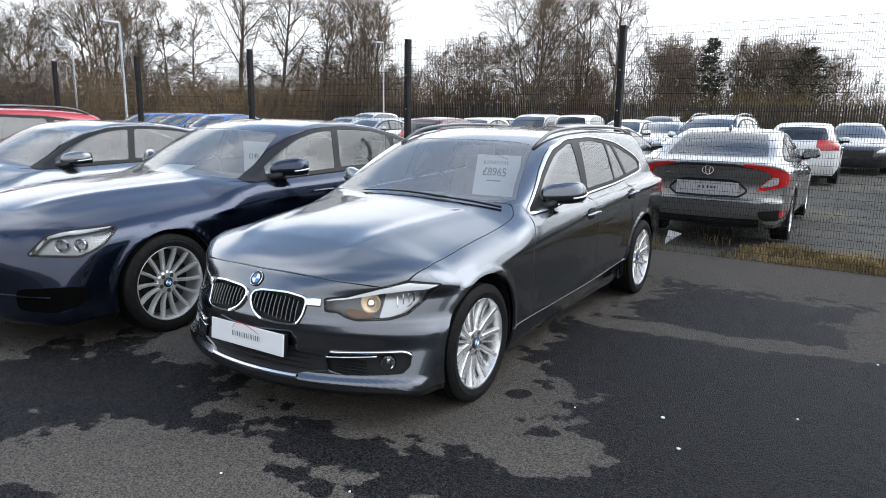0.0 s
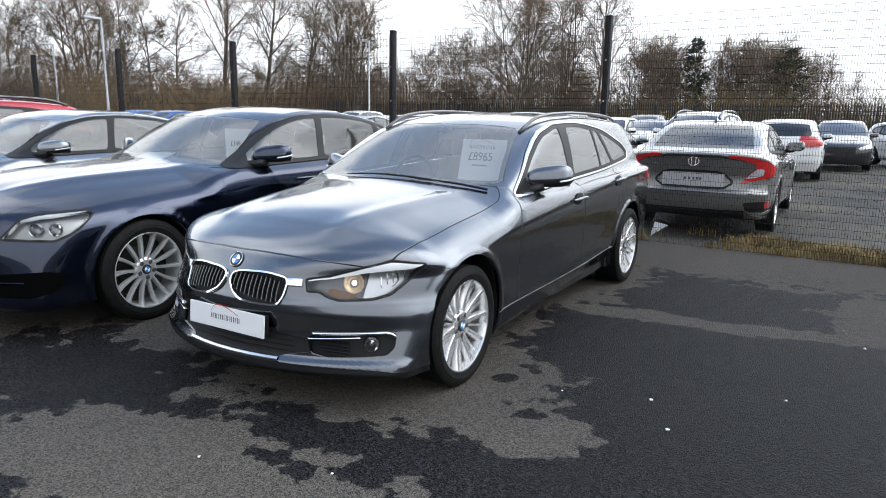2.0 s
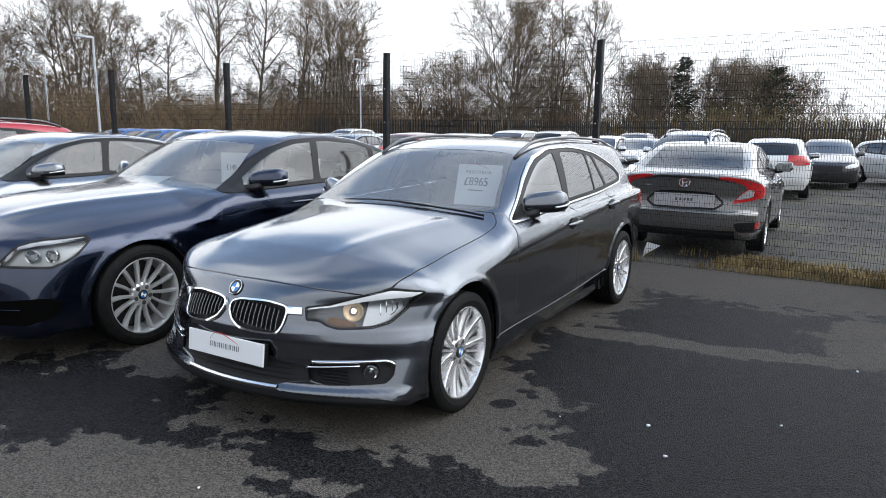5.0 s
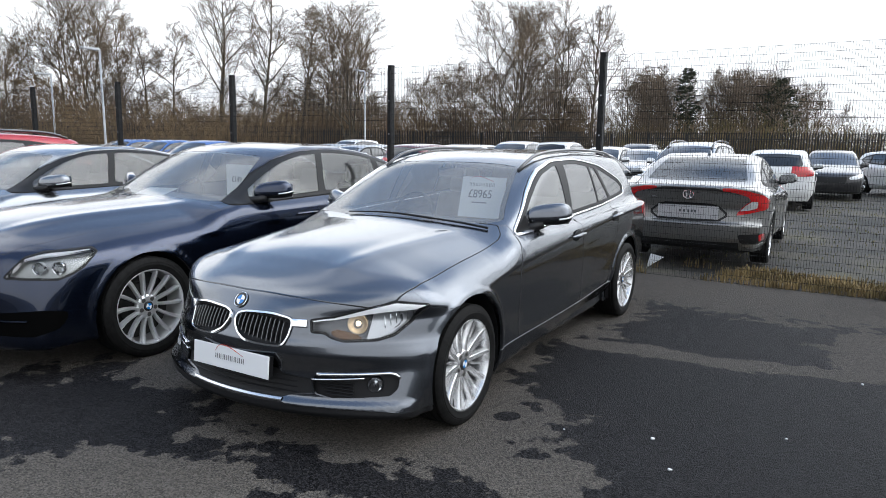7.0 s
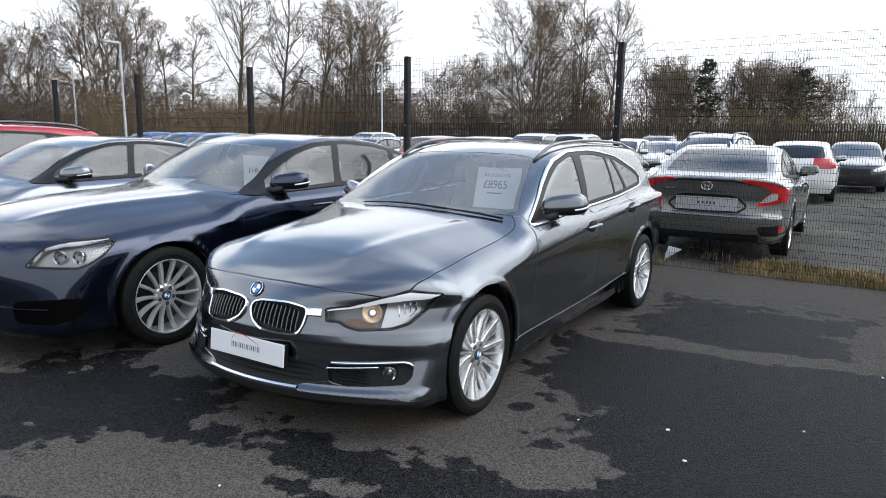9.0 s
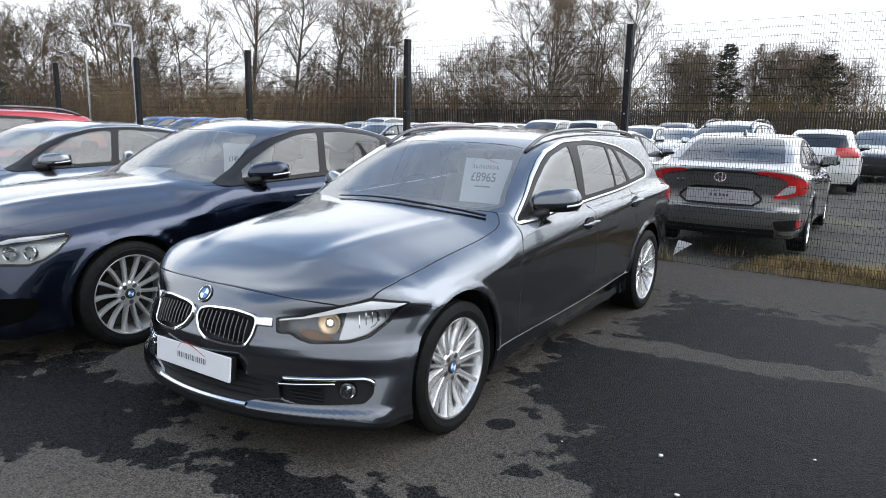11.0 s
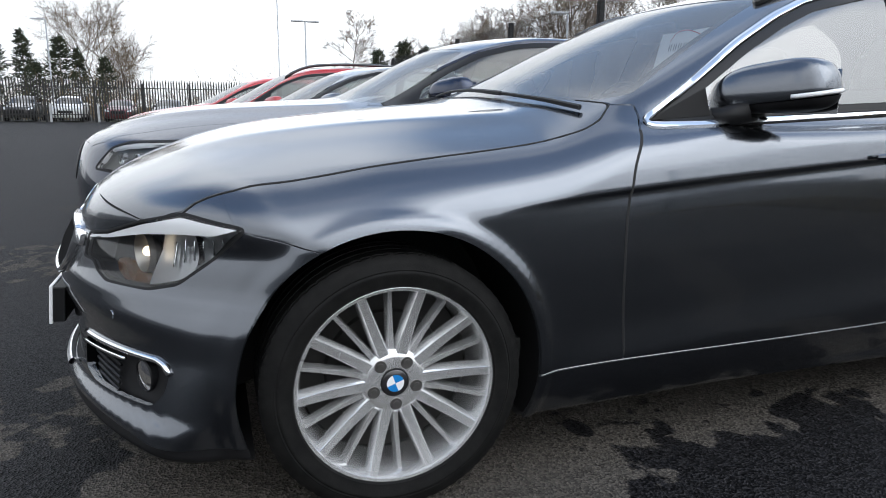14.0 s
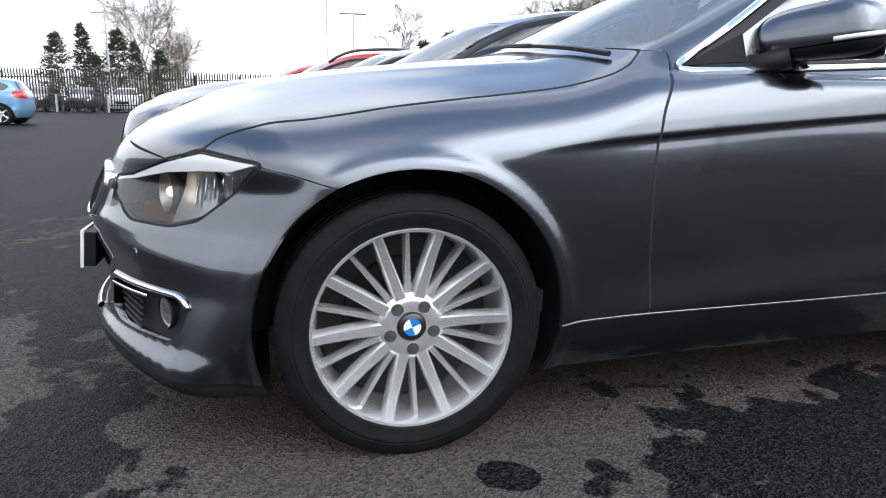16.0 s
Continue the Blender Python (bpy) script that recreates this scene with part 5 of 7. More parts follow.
def simple_car(name, label, spec, CH, material, m, res, ws, back, pillars, lamp, tail, wheel, kind="front", glass=GLASS, sash=True, mirror=(0.9, 1.1, 1.06, 1.0), inside=True, rails=False, seats=SEAT, bonnet=None, grille=None, group="parked cars"):
    """A parked car of middle detail: skin in panels, panes, lamps, mirrors and wheels."""
    root = tagged(new(name), label, "car", group)
    solid = car_solid(spec)
    a0, a1 = spec["arches"]
    sh = Shell(solid, float(spec["front"](np.array(0.5))), float(spec["rear"](np.array(0.6))), 0.55, *res)
    CH = rounded(CH, 2, 0.2)
    ch = side(CH)
    arches = [ring(*a0), ring(*a1)]
    wsf = ws_region(spec, *ws)
    lampf = lambda x, y, z: np.maximum(polygon(np.abs(x) + y, z, lamp), np.maximum(y - 0.2, 0.2 - np.abs(x)))
    tailf = lambda x, y, z: np.maximum(polygon(y, z, tail), 0.35 - np.abs(x))
    backf = lambda x, y, z: np.maximum(polygon(np.abs(x), z, back[0]), back[1] - y)
    yd = (a0[0] + a0[2] + 0.25, (a0[0] + a1[0]) / 2 + 0.28, a1[0] - a1[2] * 0.9)
    g = 0.0035
    skin = [lambda *p: 0.012 - ch(*p), lambda *p: 0.002 - wsf(*p), lambda *p: 0.002 - backf(*p), lambda *p: 0.004 - lampf(*p), lambda *p: 0.004 - tailf(*p), *arches]
    bonnet = bonnet or [(-0.2, a0[0] - 0.80), (0.35, a0[0] - 0.76), (0.62, a0[0] - 0.5), (0.78, a0[0] + 0.1), (0.80, ws[2] + 0.05), (0.72, ws[2] + 0.16), (0.3, ws[2] - 0.0), (-0.2, ws[2] - 0.04)]
    bon = lambda x, y, z: np.maximum(polygon(np.abs(x), y, bonnet), 0.55 - z)
    door = lambda y0, y1: (lambda x, y, z: np.maximum(np.maximum(y0 + 0.10 * (z - 0.6) - y, y - y1 - 0.08 * (z - 0.6)), np.maximum(0.30 - z, z - np.interp(y, [CH[0][0], CH[-1][0], max(CH[:, 0])], [CH[0][1], CH[-1][1], CH[-1][1] + 0.05]))))
    doors = [door(yd[0], yd[1]), door(yd[1] + 0.004, yd[2])]
    cut = [lambda *p: g - bon(*p)] + [lambda *p, f=f: g - f(*p) for f in doors]
    panel("body", sh, skin + cut, material, root, rim=0.015)
    panel("bonnet", sh, [bon] + skin[1:2] + skin[3:4], material, root, rim=0.015)
    for s in (1, -1):
        for f in doors:
            d = panel("door", sh, [f, lambda *p: 0.012 - ch(*p), *arches], material, root, rim=0.012, half=s)
            if d and mirror:
                yh = float(np.mean([v.co.y for v in d.data.vertices])) + 0.3
                p, n = onto(solid, s * 0.9, yh, float(spec["crease"](np.array(yh))) + 0.03)
                bm = bmesh.new()
                tube(bm, [(0.12 * t, 0, 0.006 + 0.022 * (1 - t ** 4)) for t in np.linspace(-1, 1, 9)], 0.011, 8)
                child("door_handle", mesh_of(bm, "door_handle", material), d, facing(p, n))
        panes = []
        for p0, p1 in pillars:
            panes.append(lambda x, y, z, p0=p0, p1=p1: np.maximum(np.maximum(ch(x, y, z) + 0.03, p0[0] + p0[1] * (z - 1.0) - y), np.maximum(y - p1[0] - p1[1] * (z - 1.0), 0.4 - np.abs(x))))
        if sash:
            panel("window_frame", sh, [ch] + [lambda *p, f=f: -f(*p) for f in panes], TRIM, root, offset=-0.002, rim=0.006, half=s)
            for f in panes:
                gl = panel("side_window", sh, [f], glass, root, offset=-0.005, rim=0, half=s)
                if gl:
                    gl.visible_shadow = False
        else:
            panel("side_window", sh, [ch], glass, root, offset=-0.003, rim=0, half=s)
        hl = panel("headlamp", sh, [lampf], LAMP_SILVER if inside else PALE_LENS, root, offset=-0.05 if inside else 0, rim=-0.05 if inside else 0.01, half=s, label="clear headlamp")
        if inside and hl:
            ln = panel("lens", sh, [lampf], LENS, hl, rim=0, half=s)
            ln.visible_shadow = False
            strip = list(lamp[:4]) + [(u, z - 0.017) for u, z in lamp[3::-1]]
            panel("lamp_brow", sh, [lambda x, y, z: np.maximum(polygon(np.abs(x) + y, z, strip), np.maximum(y - 0.2, 0.2 - np.abs(x)))], PLATE, hl, offset=-0.006, rim=0.02, half=s, label="pale light strip")
            panel("lamp_seal", sh, [lambda *p: lampf(*p) - 0.008, lambda *p: -0.003 - lampf(*p)], GAP, hl, offset=0.001, rim=0.005, half=s, label="black seal round the lamp")
            cx, cz = np.mean([p[0] for p in lamp]), np.mean([p[1] for p in lamp])
            for k, dx in enumerate((-0.09, 0.07)):
                line = np.linspace(0.4, 0.92, 80)
                v = skin_at(solid, "nose", 1, line, np.full(80, cz))
                v = v[np.argmin(np.abs(v[:, 0] + v[:, 1] - cx - dx))]
                p, n = onto(solid, s * v[0], v[1], cz, -0.022)
                bm = bmesh.new()
                lathe(bm, [(-0.035, 0.004), (-0.026, 0.024), (0, 0.036), (0.002, 0.040), (-0.02, 0.042)], 24, axis="z")
                cup = child("reflector_bowl", mesh_of(bm, "reflector_bowl", CHROME), hl, facing(p, Vector((s * 0.4, -0.9, 0.05)).normalized()))
                bm = bmesh.new()
                bmesh.ops.create_uvsphere(bm, u_segments=14, v_segments=8, radius=0.026)
                child("projector", mesh_of(bm, "projector", LENS), cup, pose(0, 0, -0.012))
        if tail:
            panel("tail_lamp", sh, [tailf], REDLENS, root, offset=0.002, half=s, label="red tail lamp")
        if mirror:
            mx, my, mz, k = mirror
            door_mirror(root, s, material, mx, my, mz, k, base=(mx - 0.135, my - 0.16, mz - 0.07), glass=inside)
        if rails:
            pts = []
            for t in np.linspace(0, 1, 20):
                y = spec["ymid"] - 0.85 + 1.95 * t
                pts.append((s * 0.56, y, top_of(solid, 0.56, y) + 0.004 + 0.05 * min(1, 8 * t, 8 * (1 - t)) ** 0.7))
            bm = bmesh.new()
            tube(bm, pts, 0.02, 8)
            part("roof_rail", bm, BLACK_PAINT, root, "black roof rail", smooth=True)
    w = panel("windscreen", sh, [wsf], SCREEN_GLASS if inside else glass, root, offset=-0.002, rim=0)
    w.visible_shadow = False
    b = panel("rear_window", sh, [backf], TINT if inside else glass, root, offset=-0.002, rim=0)
    if grille is not None:
        gf = lambda x, y, z: np.maximum(polygon(np.abs(x), z, grille), y + 0.2)
        panel("grille", sh, [gf], TRIM, root, offset=0.004, rim=0.01, label="black front grille")
    if inside:
        panel("lining", sh, [lambda *p: -0.01 - ch(*p), lambda *p: -0.005 - wsf(*p), lambda *p: -backf(*p), lambda *p: -0.01 - lampf(*p), *arches], GAP, root, offset=-0.014, rim=0)
        bm = bmesh.new()
        box(bm, (-0.72, 0.4, 0.32), (0.72, a1[0] + 0.4, 0.38))
        part("cabin_floor", bm, CABIN, root)
        dashboard(root, ws[2] + 0.18, ws[2] + 0.62, 0.7, ws[2] * 0 + float(spec["shelf"](np.array(ws[2]))) - 0.03, 0.70, CABIN)
        for x in (-0.38, 0.38):
            seat(root, x, spec["ymid"] - 0.25, seats, 0.47)
            seat(root, x, spec["ymid"] + 0.45, seats, 0.40 + 0.1 * (spec["roof"](np.array(3.0)) > 1.3))
        steering_wheel(root, -0.38, ws[2] + 0.82, 0.95)
    else:
        panel("lining", sh, [*arches], GAP, root, offset=-0.02, rim=0)
    for a in (a0, a1):
        arch_liner(root, a[0], a[1], a[2] + 0.012, x1=float(spec["wid"](np.array(a[0]))) - 0.05)
        hw = float(spec["wid"](np.array(a[0]))) - 0.125
        add_wheel(root, wheel, pose(hw, a[0], wheel["r"]), inside, material is NAVY_PAINT)
        add_wheel(root, wheel, pose(-hw, a[0], wheel["r"], 0, 0, 180), inside, False)
    root.matrix_basis = m
    return root


WHEEL_TURBINE = dict(wheel_meshes(0.345, 0.262, 0.24, 14, (0.008, 0.0115), curve=0.17, dish=0.02, finish=mat("grey alloy", (0.7, 0.705, 0.71), 0.3, 0.7, 0.4)), r=0.345)
WHEEL_FIVE = dict(wheel_meshes(0.33, 0.235, 0.215, 5, (0.03, 0.022), dish=0.01, steps=36), r=0.33)
WHEEL_TEN = dict(wheel_meshes(0.34, 0.24, 0.22, 10, (0.014, 0.014), dish=0.01, steps=36, finish=DARK_ALLOY), r=0.34)

NAVY_LAMP = [(-0.13, 0.648), (0.012, 0.752), (0.16, 0.783), (0.50, 0.792), (0.545, 0.766), (0.463, 0.687), (0.391, 0.654), (0.287, 0.626), (0.073, 0.632), (-0.126, 0.640)]
NAVY_BONNET = [(-0.2, -0.90), (0.3, -0.88), (0.52, -0.82), (0.611, -0.74), (0.687, -0.557), (0.707, -0.277), (0.723, -0.094), (0.763, 0.237), (0.80, 0.526), (0.788, 0.626), (0.70, 0.73), (0.3, 0.56), (-0.2, 0.52)]
navy = simple_car("saloon_car", "dark navy blue saloon car with twin headlamps and alloy wheels", NAVY, NAVY_CH, NAVY_PAINT, pose(-2.42, -0.2, 0), (150, 80, 120),
                  (0.74, 0.57, 0.55, 1.30, 0.22), ([(-0.1, 1.10), (0.60, 1.12), (0.54, 1.33), (-0.1, 1.36)], 2.7),
                  (((0.98, 0.5), (1.80, 0.25)), ((1.88, 0.25), (2.75, -0.1)), ((2.83, -0.1), (3.6, 0))), NAVY_LAMP,
                  [(3.75, 0.98), (4.3, 1.0), (4.3, 0.82), (3.85, 0.84)], WHEEL_TURBINE, mirror=(0.93, 1.16, 1.075, 1.0), seats=BEIGE, bonnet=NAVY_BONNET,
                  grille=rounded([(0.03, 0.55), (0.03, 0.75), (0.16, 0.775), (0.33, 0.76), (0.37, 0.66), (0.32, 0.56), (0.1, 0.53)], 3, 0.3))
grey = simple_car("saloon_car", "steel grey saloon car parked between a red and a navy car", NAVY, NAVY_CH, STEEL_PAINT, pose(-5.15, -0.4, 0) @ Matrix.Diagonal((0.97, 0.97, 0.965, 1)), (110, 40, 80),
                  (0.74, 0.57, 0.55, 1.30, 0.22), ([(-0.1, 1.10), (0.60, 1.12), (0.54, 1.33), (-0.1, 1.36)], 2.7),
                  (((0.98, 0.5), (1.80, 0.25)), ((1.88, 0.25), (2.75, -0.1)), ((2.83, -0.1), (3.6, 0))), NAVY_LAMP,
                  [(3.75, 0.98), (4.3, 1.0), (4.3, 0.82), (3.85, 0.84)], WHEEL_FIVE, mirror=(0.93, 1.16, 1.075, 1.0))
SUV_LAMP = [(-0.30, 0.76), (0.05, 0.86), (0.42, 0.90), (0.30, 0.79), (0.0, 0.72), (-0.28, 0.71)]
SUV_TAIL = [(3.25, 1.15), (3.7, 1.2), (3.7, 0.85), (3.35, 0.9)]
HATCH_LAMP = [(-0.30, 0.68), (0.05, 0.76), (0.40, 0.80), (0.28, 0.69), (0.0, 0.63), (-0.28, 0.62)]
HATCH_TAIL = [(2.85, 1.05), (3.4, 1.08), (3.4, 0.80), (2.95, 0.84)]
SUV_BACK = ([(-0.1, 1.12), (0.62, 1.14), (0.52, 1.50), (-0.1, 1.54)], 2.9)
HATCH_BACK = ([(-0.1, 1.05), (0.60, 1.07), (0.50, 1.34), (-0.1, 1.37)], 2.6)
SUV_PILLARS = (((0.85, 0.4), (1.62, 0.2)), ((1.70, 0.2), (2.45, 0.0)), ((2.53, 0.0), (3.3, 0)))
HATCH_PILLARS = (((0.80, 0.45), (1.62, 0.2)), ((1.70, 0.2), (2.3, 0.0)), ((2.36, 0.0), (2.9, 0)))
simple_car("family_car", "bright red crossover car with black roof rails", SUV, SUV_CH, RED_PAINT, pose(-7.7, -0.55, 0) @ Matrix.Diagonal((1, 1, 0.94, 1)), (80, 30, 70),
                     (0.74, 0.58, 0.42, 1.18, 0.2), SUV_BACK, SUV_PILLARS, SUV_LAMP, SUV_TAIL, WHEEL_FIVE, mirror=(0.93, 0.95, 1.10, 1.1), rails=True,
                     grille=[(-0.1, 0.58), (-0.1, 0.75), (0.5, 0.77), (0.45, 0.58)])
simple_car("hatchback_car", "red hatchback car parked beside a red crossover", HATCH, HATCH_CH, RED_PAINT, pose(-10.3, -0.95, 0) @ Matrix.Diagonal((1, 1, 1.02, 1)), (70, 26, 60),
                       (0.70, 0.54, 0.42, 1.15, 0.2), HATCH_BACK, HATCH_PILLARS, HATCH_LAMP, HATCH_TAIL, WHEEL_FIVE, mirror=(0.89, 0.93, 1.02, 1.0),
                       grille=[(-0.1, 0.52), (-0.1, 0.66), (0.4, 0.66), (0.38, 0.52)])


# the navy car's lower intakes, show card and papers
sh = Shell(car_solid(NAVY), -0.97, 4.13, 0.55, 20, 80, 100)
for s in (1, -1):
    IN = rounded([(-0.26, 0.43), (0.22, 0.45), (0.36, 0.42), (0.30, 0.33), (0.1, 0.29), (-0.24, 0.30)], 2, 0.2)
    f = lambda x, y, z: np.maximum(polygon(np.abs(x) + y, z, IN), np.maximum(y + 0.1, 0.3 - np.abs(x)))
    # no opening is cut: a black sheet stands for the intake's dark inside
    panel("lower_intake", sh, [f], mat("matt black intake shade", (0.003, 0.003, 0.003), 1.0, Specular_IOR_Level=0.0), navy, offset=0.002, rim=0.01, half=s, label="black sheet for the shaded lower bumper intake")
    ribbon("intake_bar", car_solid(NAVY), [(x, 0.40 - 0.02 * x) for x in np.linspace(0.5, 0.8, 10)], "nose", s, 0.012, 0.012, NAVY_PAINT, navy, closed=False)
bm = bmesh.new()
box(bm, (0, -0.001, -0.27), (0.33, 0.001, 0), 0.0)
card = part("price_card", bm, CARD, navy, "white price card behind the windscreen")
card.matrix_basis = pose(0.20, 1.32, 1.27)
writing("price", "\u00a3149", 0.07, INK, pose(0.13, -0.0025, -0.13, 90), card, "dark grey price figures", 0.9)
bm = bmesh.new()
box(bm, (-0.15, -0.1, 0), (0.15, 0.1, 0.002), 0.0)
paper = part("paper_sheet", bm, CARD, navy, "white paper on the dashboard")
paper.matrix_basis = pose(-0.16, 0.86, 1.035, 14, 0, 12)

# ---- cars in the yard behind the mesh fence ----
FAST_LAMP = [(-0.30, 0.62), (0.05, 0.69), (0.42, 0.72), (0.28, 0.64), (0.0, 0.58), (-0.28, 0.57)]
FAST_BACK = ([(-0.1, 1.068), (0.60, 1.073), (0.56, 1.2), (0.50, 1.335), (-0.1, 1.35)], 2.35)
FAST_PILLARS = (((0.92, 0.45), (1.66, 0.2)), ((1.74, 0.2), (2.45, -0.1)), ((2.52, -0.1), (3.3, 0)))
FAST_WS = (0.70, 0.55, 0.50, 1.24, 0.2)


def rear_saloon():
    """The grey saloon seen from behind: hooked tail lamps, boot strip, blank plate."""
    root = simple_car("saloon_car", "warm grey saloon car with hooked red tail lamps behind mesh", FASTBACK, FAST_CH, BRONZE_PAINT, pose(0.745, 9.30, 0, 0, 0, 181), (110, 60, 90),
                      FAST_WS, FAST_BACK, FAST_PILLARS, FAST_LAMP, [(9, 9), (9.1, 9), (9, 9.1)], WHEEL_FIVE, mirror=(0.92, 1.02, 1.04, 1.0), inside=True, glass=GLASS, group="yard cars")
    solid = car_solid(FASTBACK)
    sh = Shell(solid, -0.9, 3.7, 0.6, 30, 130, 130)
    tailv = lambda poly: (lambda x, y, z: np.maximum(polygon(np.abs(x), z, poly), 2.85 - y))
    HOOK = [(0.385, 1.0), (0.507, 1.0), (0.666, 0.972), (0.82, 0.925), (0.875, 0.86), (0.86, 0.752), (0.70, 0.708), (0.535, 0.670), (0.575, 0.73), (0.625, 0.795), (0.70, 0.855), (0.665, 0.905), (0.51, 0.955), (0.385, 0.972)]
    WHITE = [(0.58, 0.728), (0.632, 0.795), (0.705, 0.852), (0.765, 0.845), (0.755, 0.775), (0.68, 0.742)]
    for s in (1, -1):
        t = panel("tail_lamp", sh, [tailv(rounded(HOOK, 2, 0.2))], REDLENS, root, offset=0.012, rim=0.02, half=s, label="hooked red tail lamp")
        panel("reversing_lens", sh, [tailv(WHITE)], PALE_LENS, t, offset=0.017, rim=0.015, half=s, label="clear reversing lens")
        panel("bumper_vent", sh, [tailv(rounded([(0.58, 0.45), (0.86, 0.465), (0.85, 0.34), (0.62, 0.34)], 2, 0.2))], TRIM, root, offset=0.004, rim=0.01, half=s)
        panel("reflector", sh, [tailv([(0.80, 0.455), (0.85, 0.46), (0.845, 0.375), (0.80, 0.37)])], REDLENS, root, offset=0.008, rim=0.01, half=s, label="red bumper reflector")
        panel("bumper_corner", sh, [tailv(rounded([(0.60, 0.325), (0.86, 0.33), (0.86, 0.285), (0.70, 0.28)], 2, 0.2))], SATIN, root, offset=0.006, rim=0.01, half=s, label="silver lower bumper trim")
    panel("boot_strip", sh, [tailv([(-0.1, 0.973), (0.30, 0.970), (0.52, 0.94), (0.60, 0.91), (0.56, 0.935), (0.30, 1.0), (-0.1, 1.003)])], BLACK_PAINT, root, offset=0.008, rim=0.01, label="gloss black boot strip")
    REC = [(-0.1, 0.815), (0.27, 0.81), (0.36, 0.785), (0.455, 0.70), (0.45, 0.655), (0.37, 0.600), (-0.1, 0.585)]
    panel("plate_recess", sh, [tailv(REC), lambda x, y, z: -0.025 - polygon(np.abs(x), z, REC)], TRIM, root, offset=0.005, rim=0.01, label="dark surround of the plate recess")
    panel("lower_valance", sh, [lambda x, y, z: np.maximum(np.maximum(z - 0.35, 3.1 - y), np.abs(x) - 0.6)], TRIM, root, offset=0.003, rim=0.01)
    panel("boot_gap", sh, [lambda x, y, z: np.maximum(np.abs(z - 0.55) - 0.004, 3.3 - y)], GAP, root, offset=0.001, rim=0)
    bm = bmesh.new()
    box(bm, (-0.36, 0, -0.085), (0.36, 0.008, 0.072), 0.003)
    p = skin_at(solid, "tail", 1, np.array([0.0]), np.array([0.705]))[0]
    pl = part("number_plate", bm, mat("bare plate backing", (0.42, 0.42, 0.43), 0.4, 0.3), root, "bare grey plate backing")
    pl.matrix_basis = pose(0, p[1] + 0.004, 0.705, 4)
    bm = bmesh.new()
    for x in (-0.09, -0.05, -0.01, 0.04, 0.09):
        box(bm, (x - 0.012, 0.008, -0.012), (x + 0.012, 0.0095, 0.02))
    part("plate_bars", bm, INK, pl)
    p = skin_at(solid, "tail", 1, np.array([0.0]), np.array([0.90]))[0]
    bm = bmesh.new()
    tube(bm, [(0.062 * math.cos(a), 0, 0.052 * math.sin(a)) for a in np.linspace(0, 2 * math.pi, 25)], 0.009, 6)
    for x in (-0.022, 0.022):
        tube(bm, [(x * 1.2, 0, 0.04), (x * 0.8, 0, -0.04)], 0.009, 6)
    tube(bm, [(-0.02, 0, 0), (0.02, 0, 0)], 0.005, 6)
    child("emblem", mesh_of(bm, "emblem", ALLOY), root, pose(0, p[1] + 0.006, 0.915), "chrome boot emblem")
    bm = bmesh.new()
    for k in range(5):
        box(bm, (0.36 + 0.027 * k, 0, -0.008), (0.378 + 0.027 * k, 0.003, 0.008))
    p = skin_at(solid, "tail", 1, np.array([0.42]), np.array([0.86]))[0]
    child("name_bars", mesh_of(bm, "name_bars", CHROME, False), root, pose(0, p[1] + 0.004, 0.87))
    bm = bmesh.new()
    vs = box(bm, (-0.022, -0.09, 0), (0.022, 0.09, 0.055), 0.0)
    for v in bm.verts:
        if v.co.z > 0.03:
            v.co.x *= 0.25
            v.co.y = 0.03 + v.co.y * 0.35
    child("roof_aerial", mesh_of(bm, "roof_aerial", BRONZE_PAINT), root, pose(0, 2.28, top_of(solid, 0, 2.28) - 0.006), "shark-fin roof aerial")
    return root


rear_saloon()


def yard_car(spec, CH, material, label, x, y, turn, kind, name="parked_car", mirror=None, near=False, rails=False):
    ws, back, pil, lamp, tail = {"suv": ((0.74, 0.58, 0.42, 1.18, 0.2), SUV_BACK, SUV_PILLARS, SUV_LAMP, SUV_TAIL), "hatch": ((0.70, 0.54, 0.42, 1.15, 0.2), HATCH_BACK, HATCH_PILLARS, HATCH_LAMP, HATCH_TAIL), "fast": (FAST_WS, FAST_BACK, FAST_PILLARS, FAST_LAMP, [(3.3, 1.0), (3.8, 1.02), (3.8, 0.8), (3.4, 0.84)])}[kind]
    mirror = mirror or {"suv": (0.93, 0.95, 1.10, 1.1), "hatch": (0.89, 0.93, 1.02, 1.0), "fast": (0.92, 1.02, 1.04, 1.0)}[kind]
    return simple_car(name, label, spec, CH, material, pose(x, y, 0, 0, 0, turn), (70, 26, 60) if near else (44, 16, 40), ws, back, pil, lamp, tail, WHEEL_TEN if kind == "suv" else WHEEL_FIVE,
                      mirror=mirror, inside=False, glass=DARK_GLASS, sash=near, rails=rails, grille=[(-0.1, 0.50), (-0.1, 0.68), (0.42, 0.70), (0.40, 0.52)], group="yard cars")


yard_car(SUV, SUV_CH, SILVER_PAINT, "silver grey crossover car facing the mesh fence", -1.35, 14.6, -4, "suv", near=True, rails=True)
y_white = yard_car(HATCH, HATCH_CH, WHITE_PAINT, "white hatchback car with tall red tail lamps", 0.75, 18.6, 182, "hatch", near=True)
y_dark = yard_car(HATCH, HATCH_CH, BLACK_PAINT, "dark hatchback car facing the mesh fence", 1.9, 20.9, 2, "hatch", near=True)
y_silver = yard_car(FASTBACK, FAST_CH, SILVER_PAINT, "pale silver saloon car behind the mesh fence", -1.75, 10.6, 176, "fast", near=True)
y_wsuv = yard_car(SUV, SUV_CH, WHITE_PAINT, "white crossover car in the yard", -7.9, 25.2, 184, "suv")
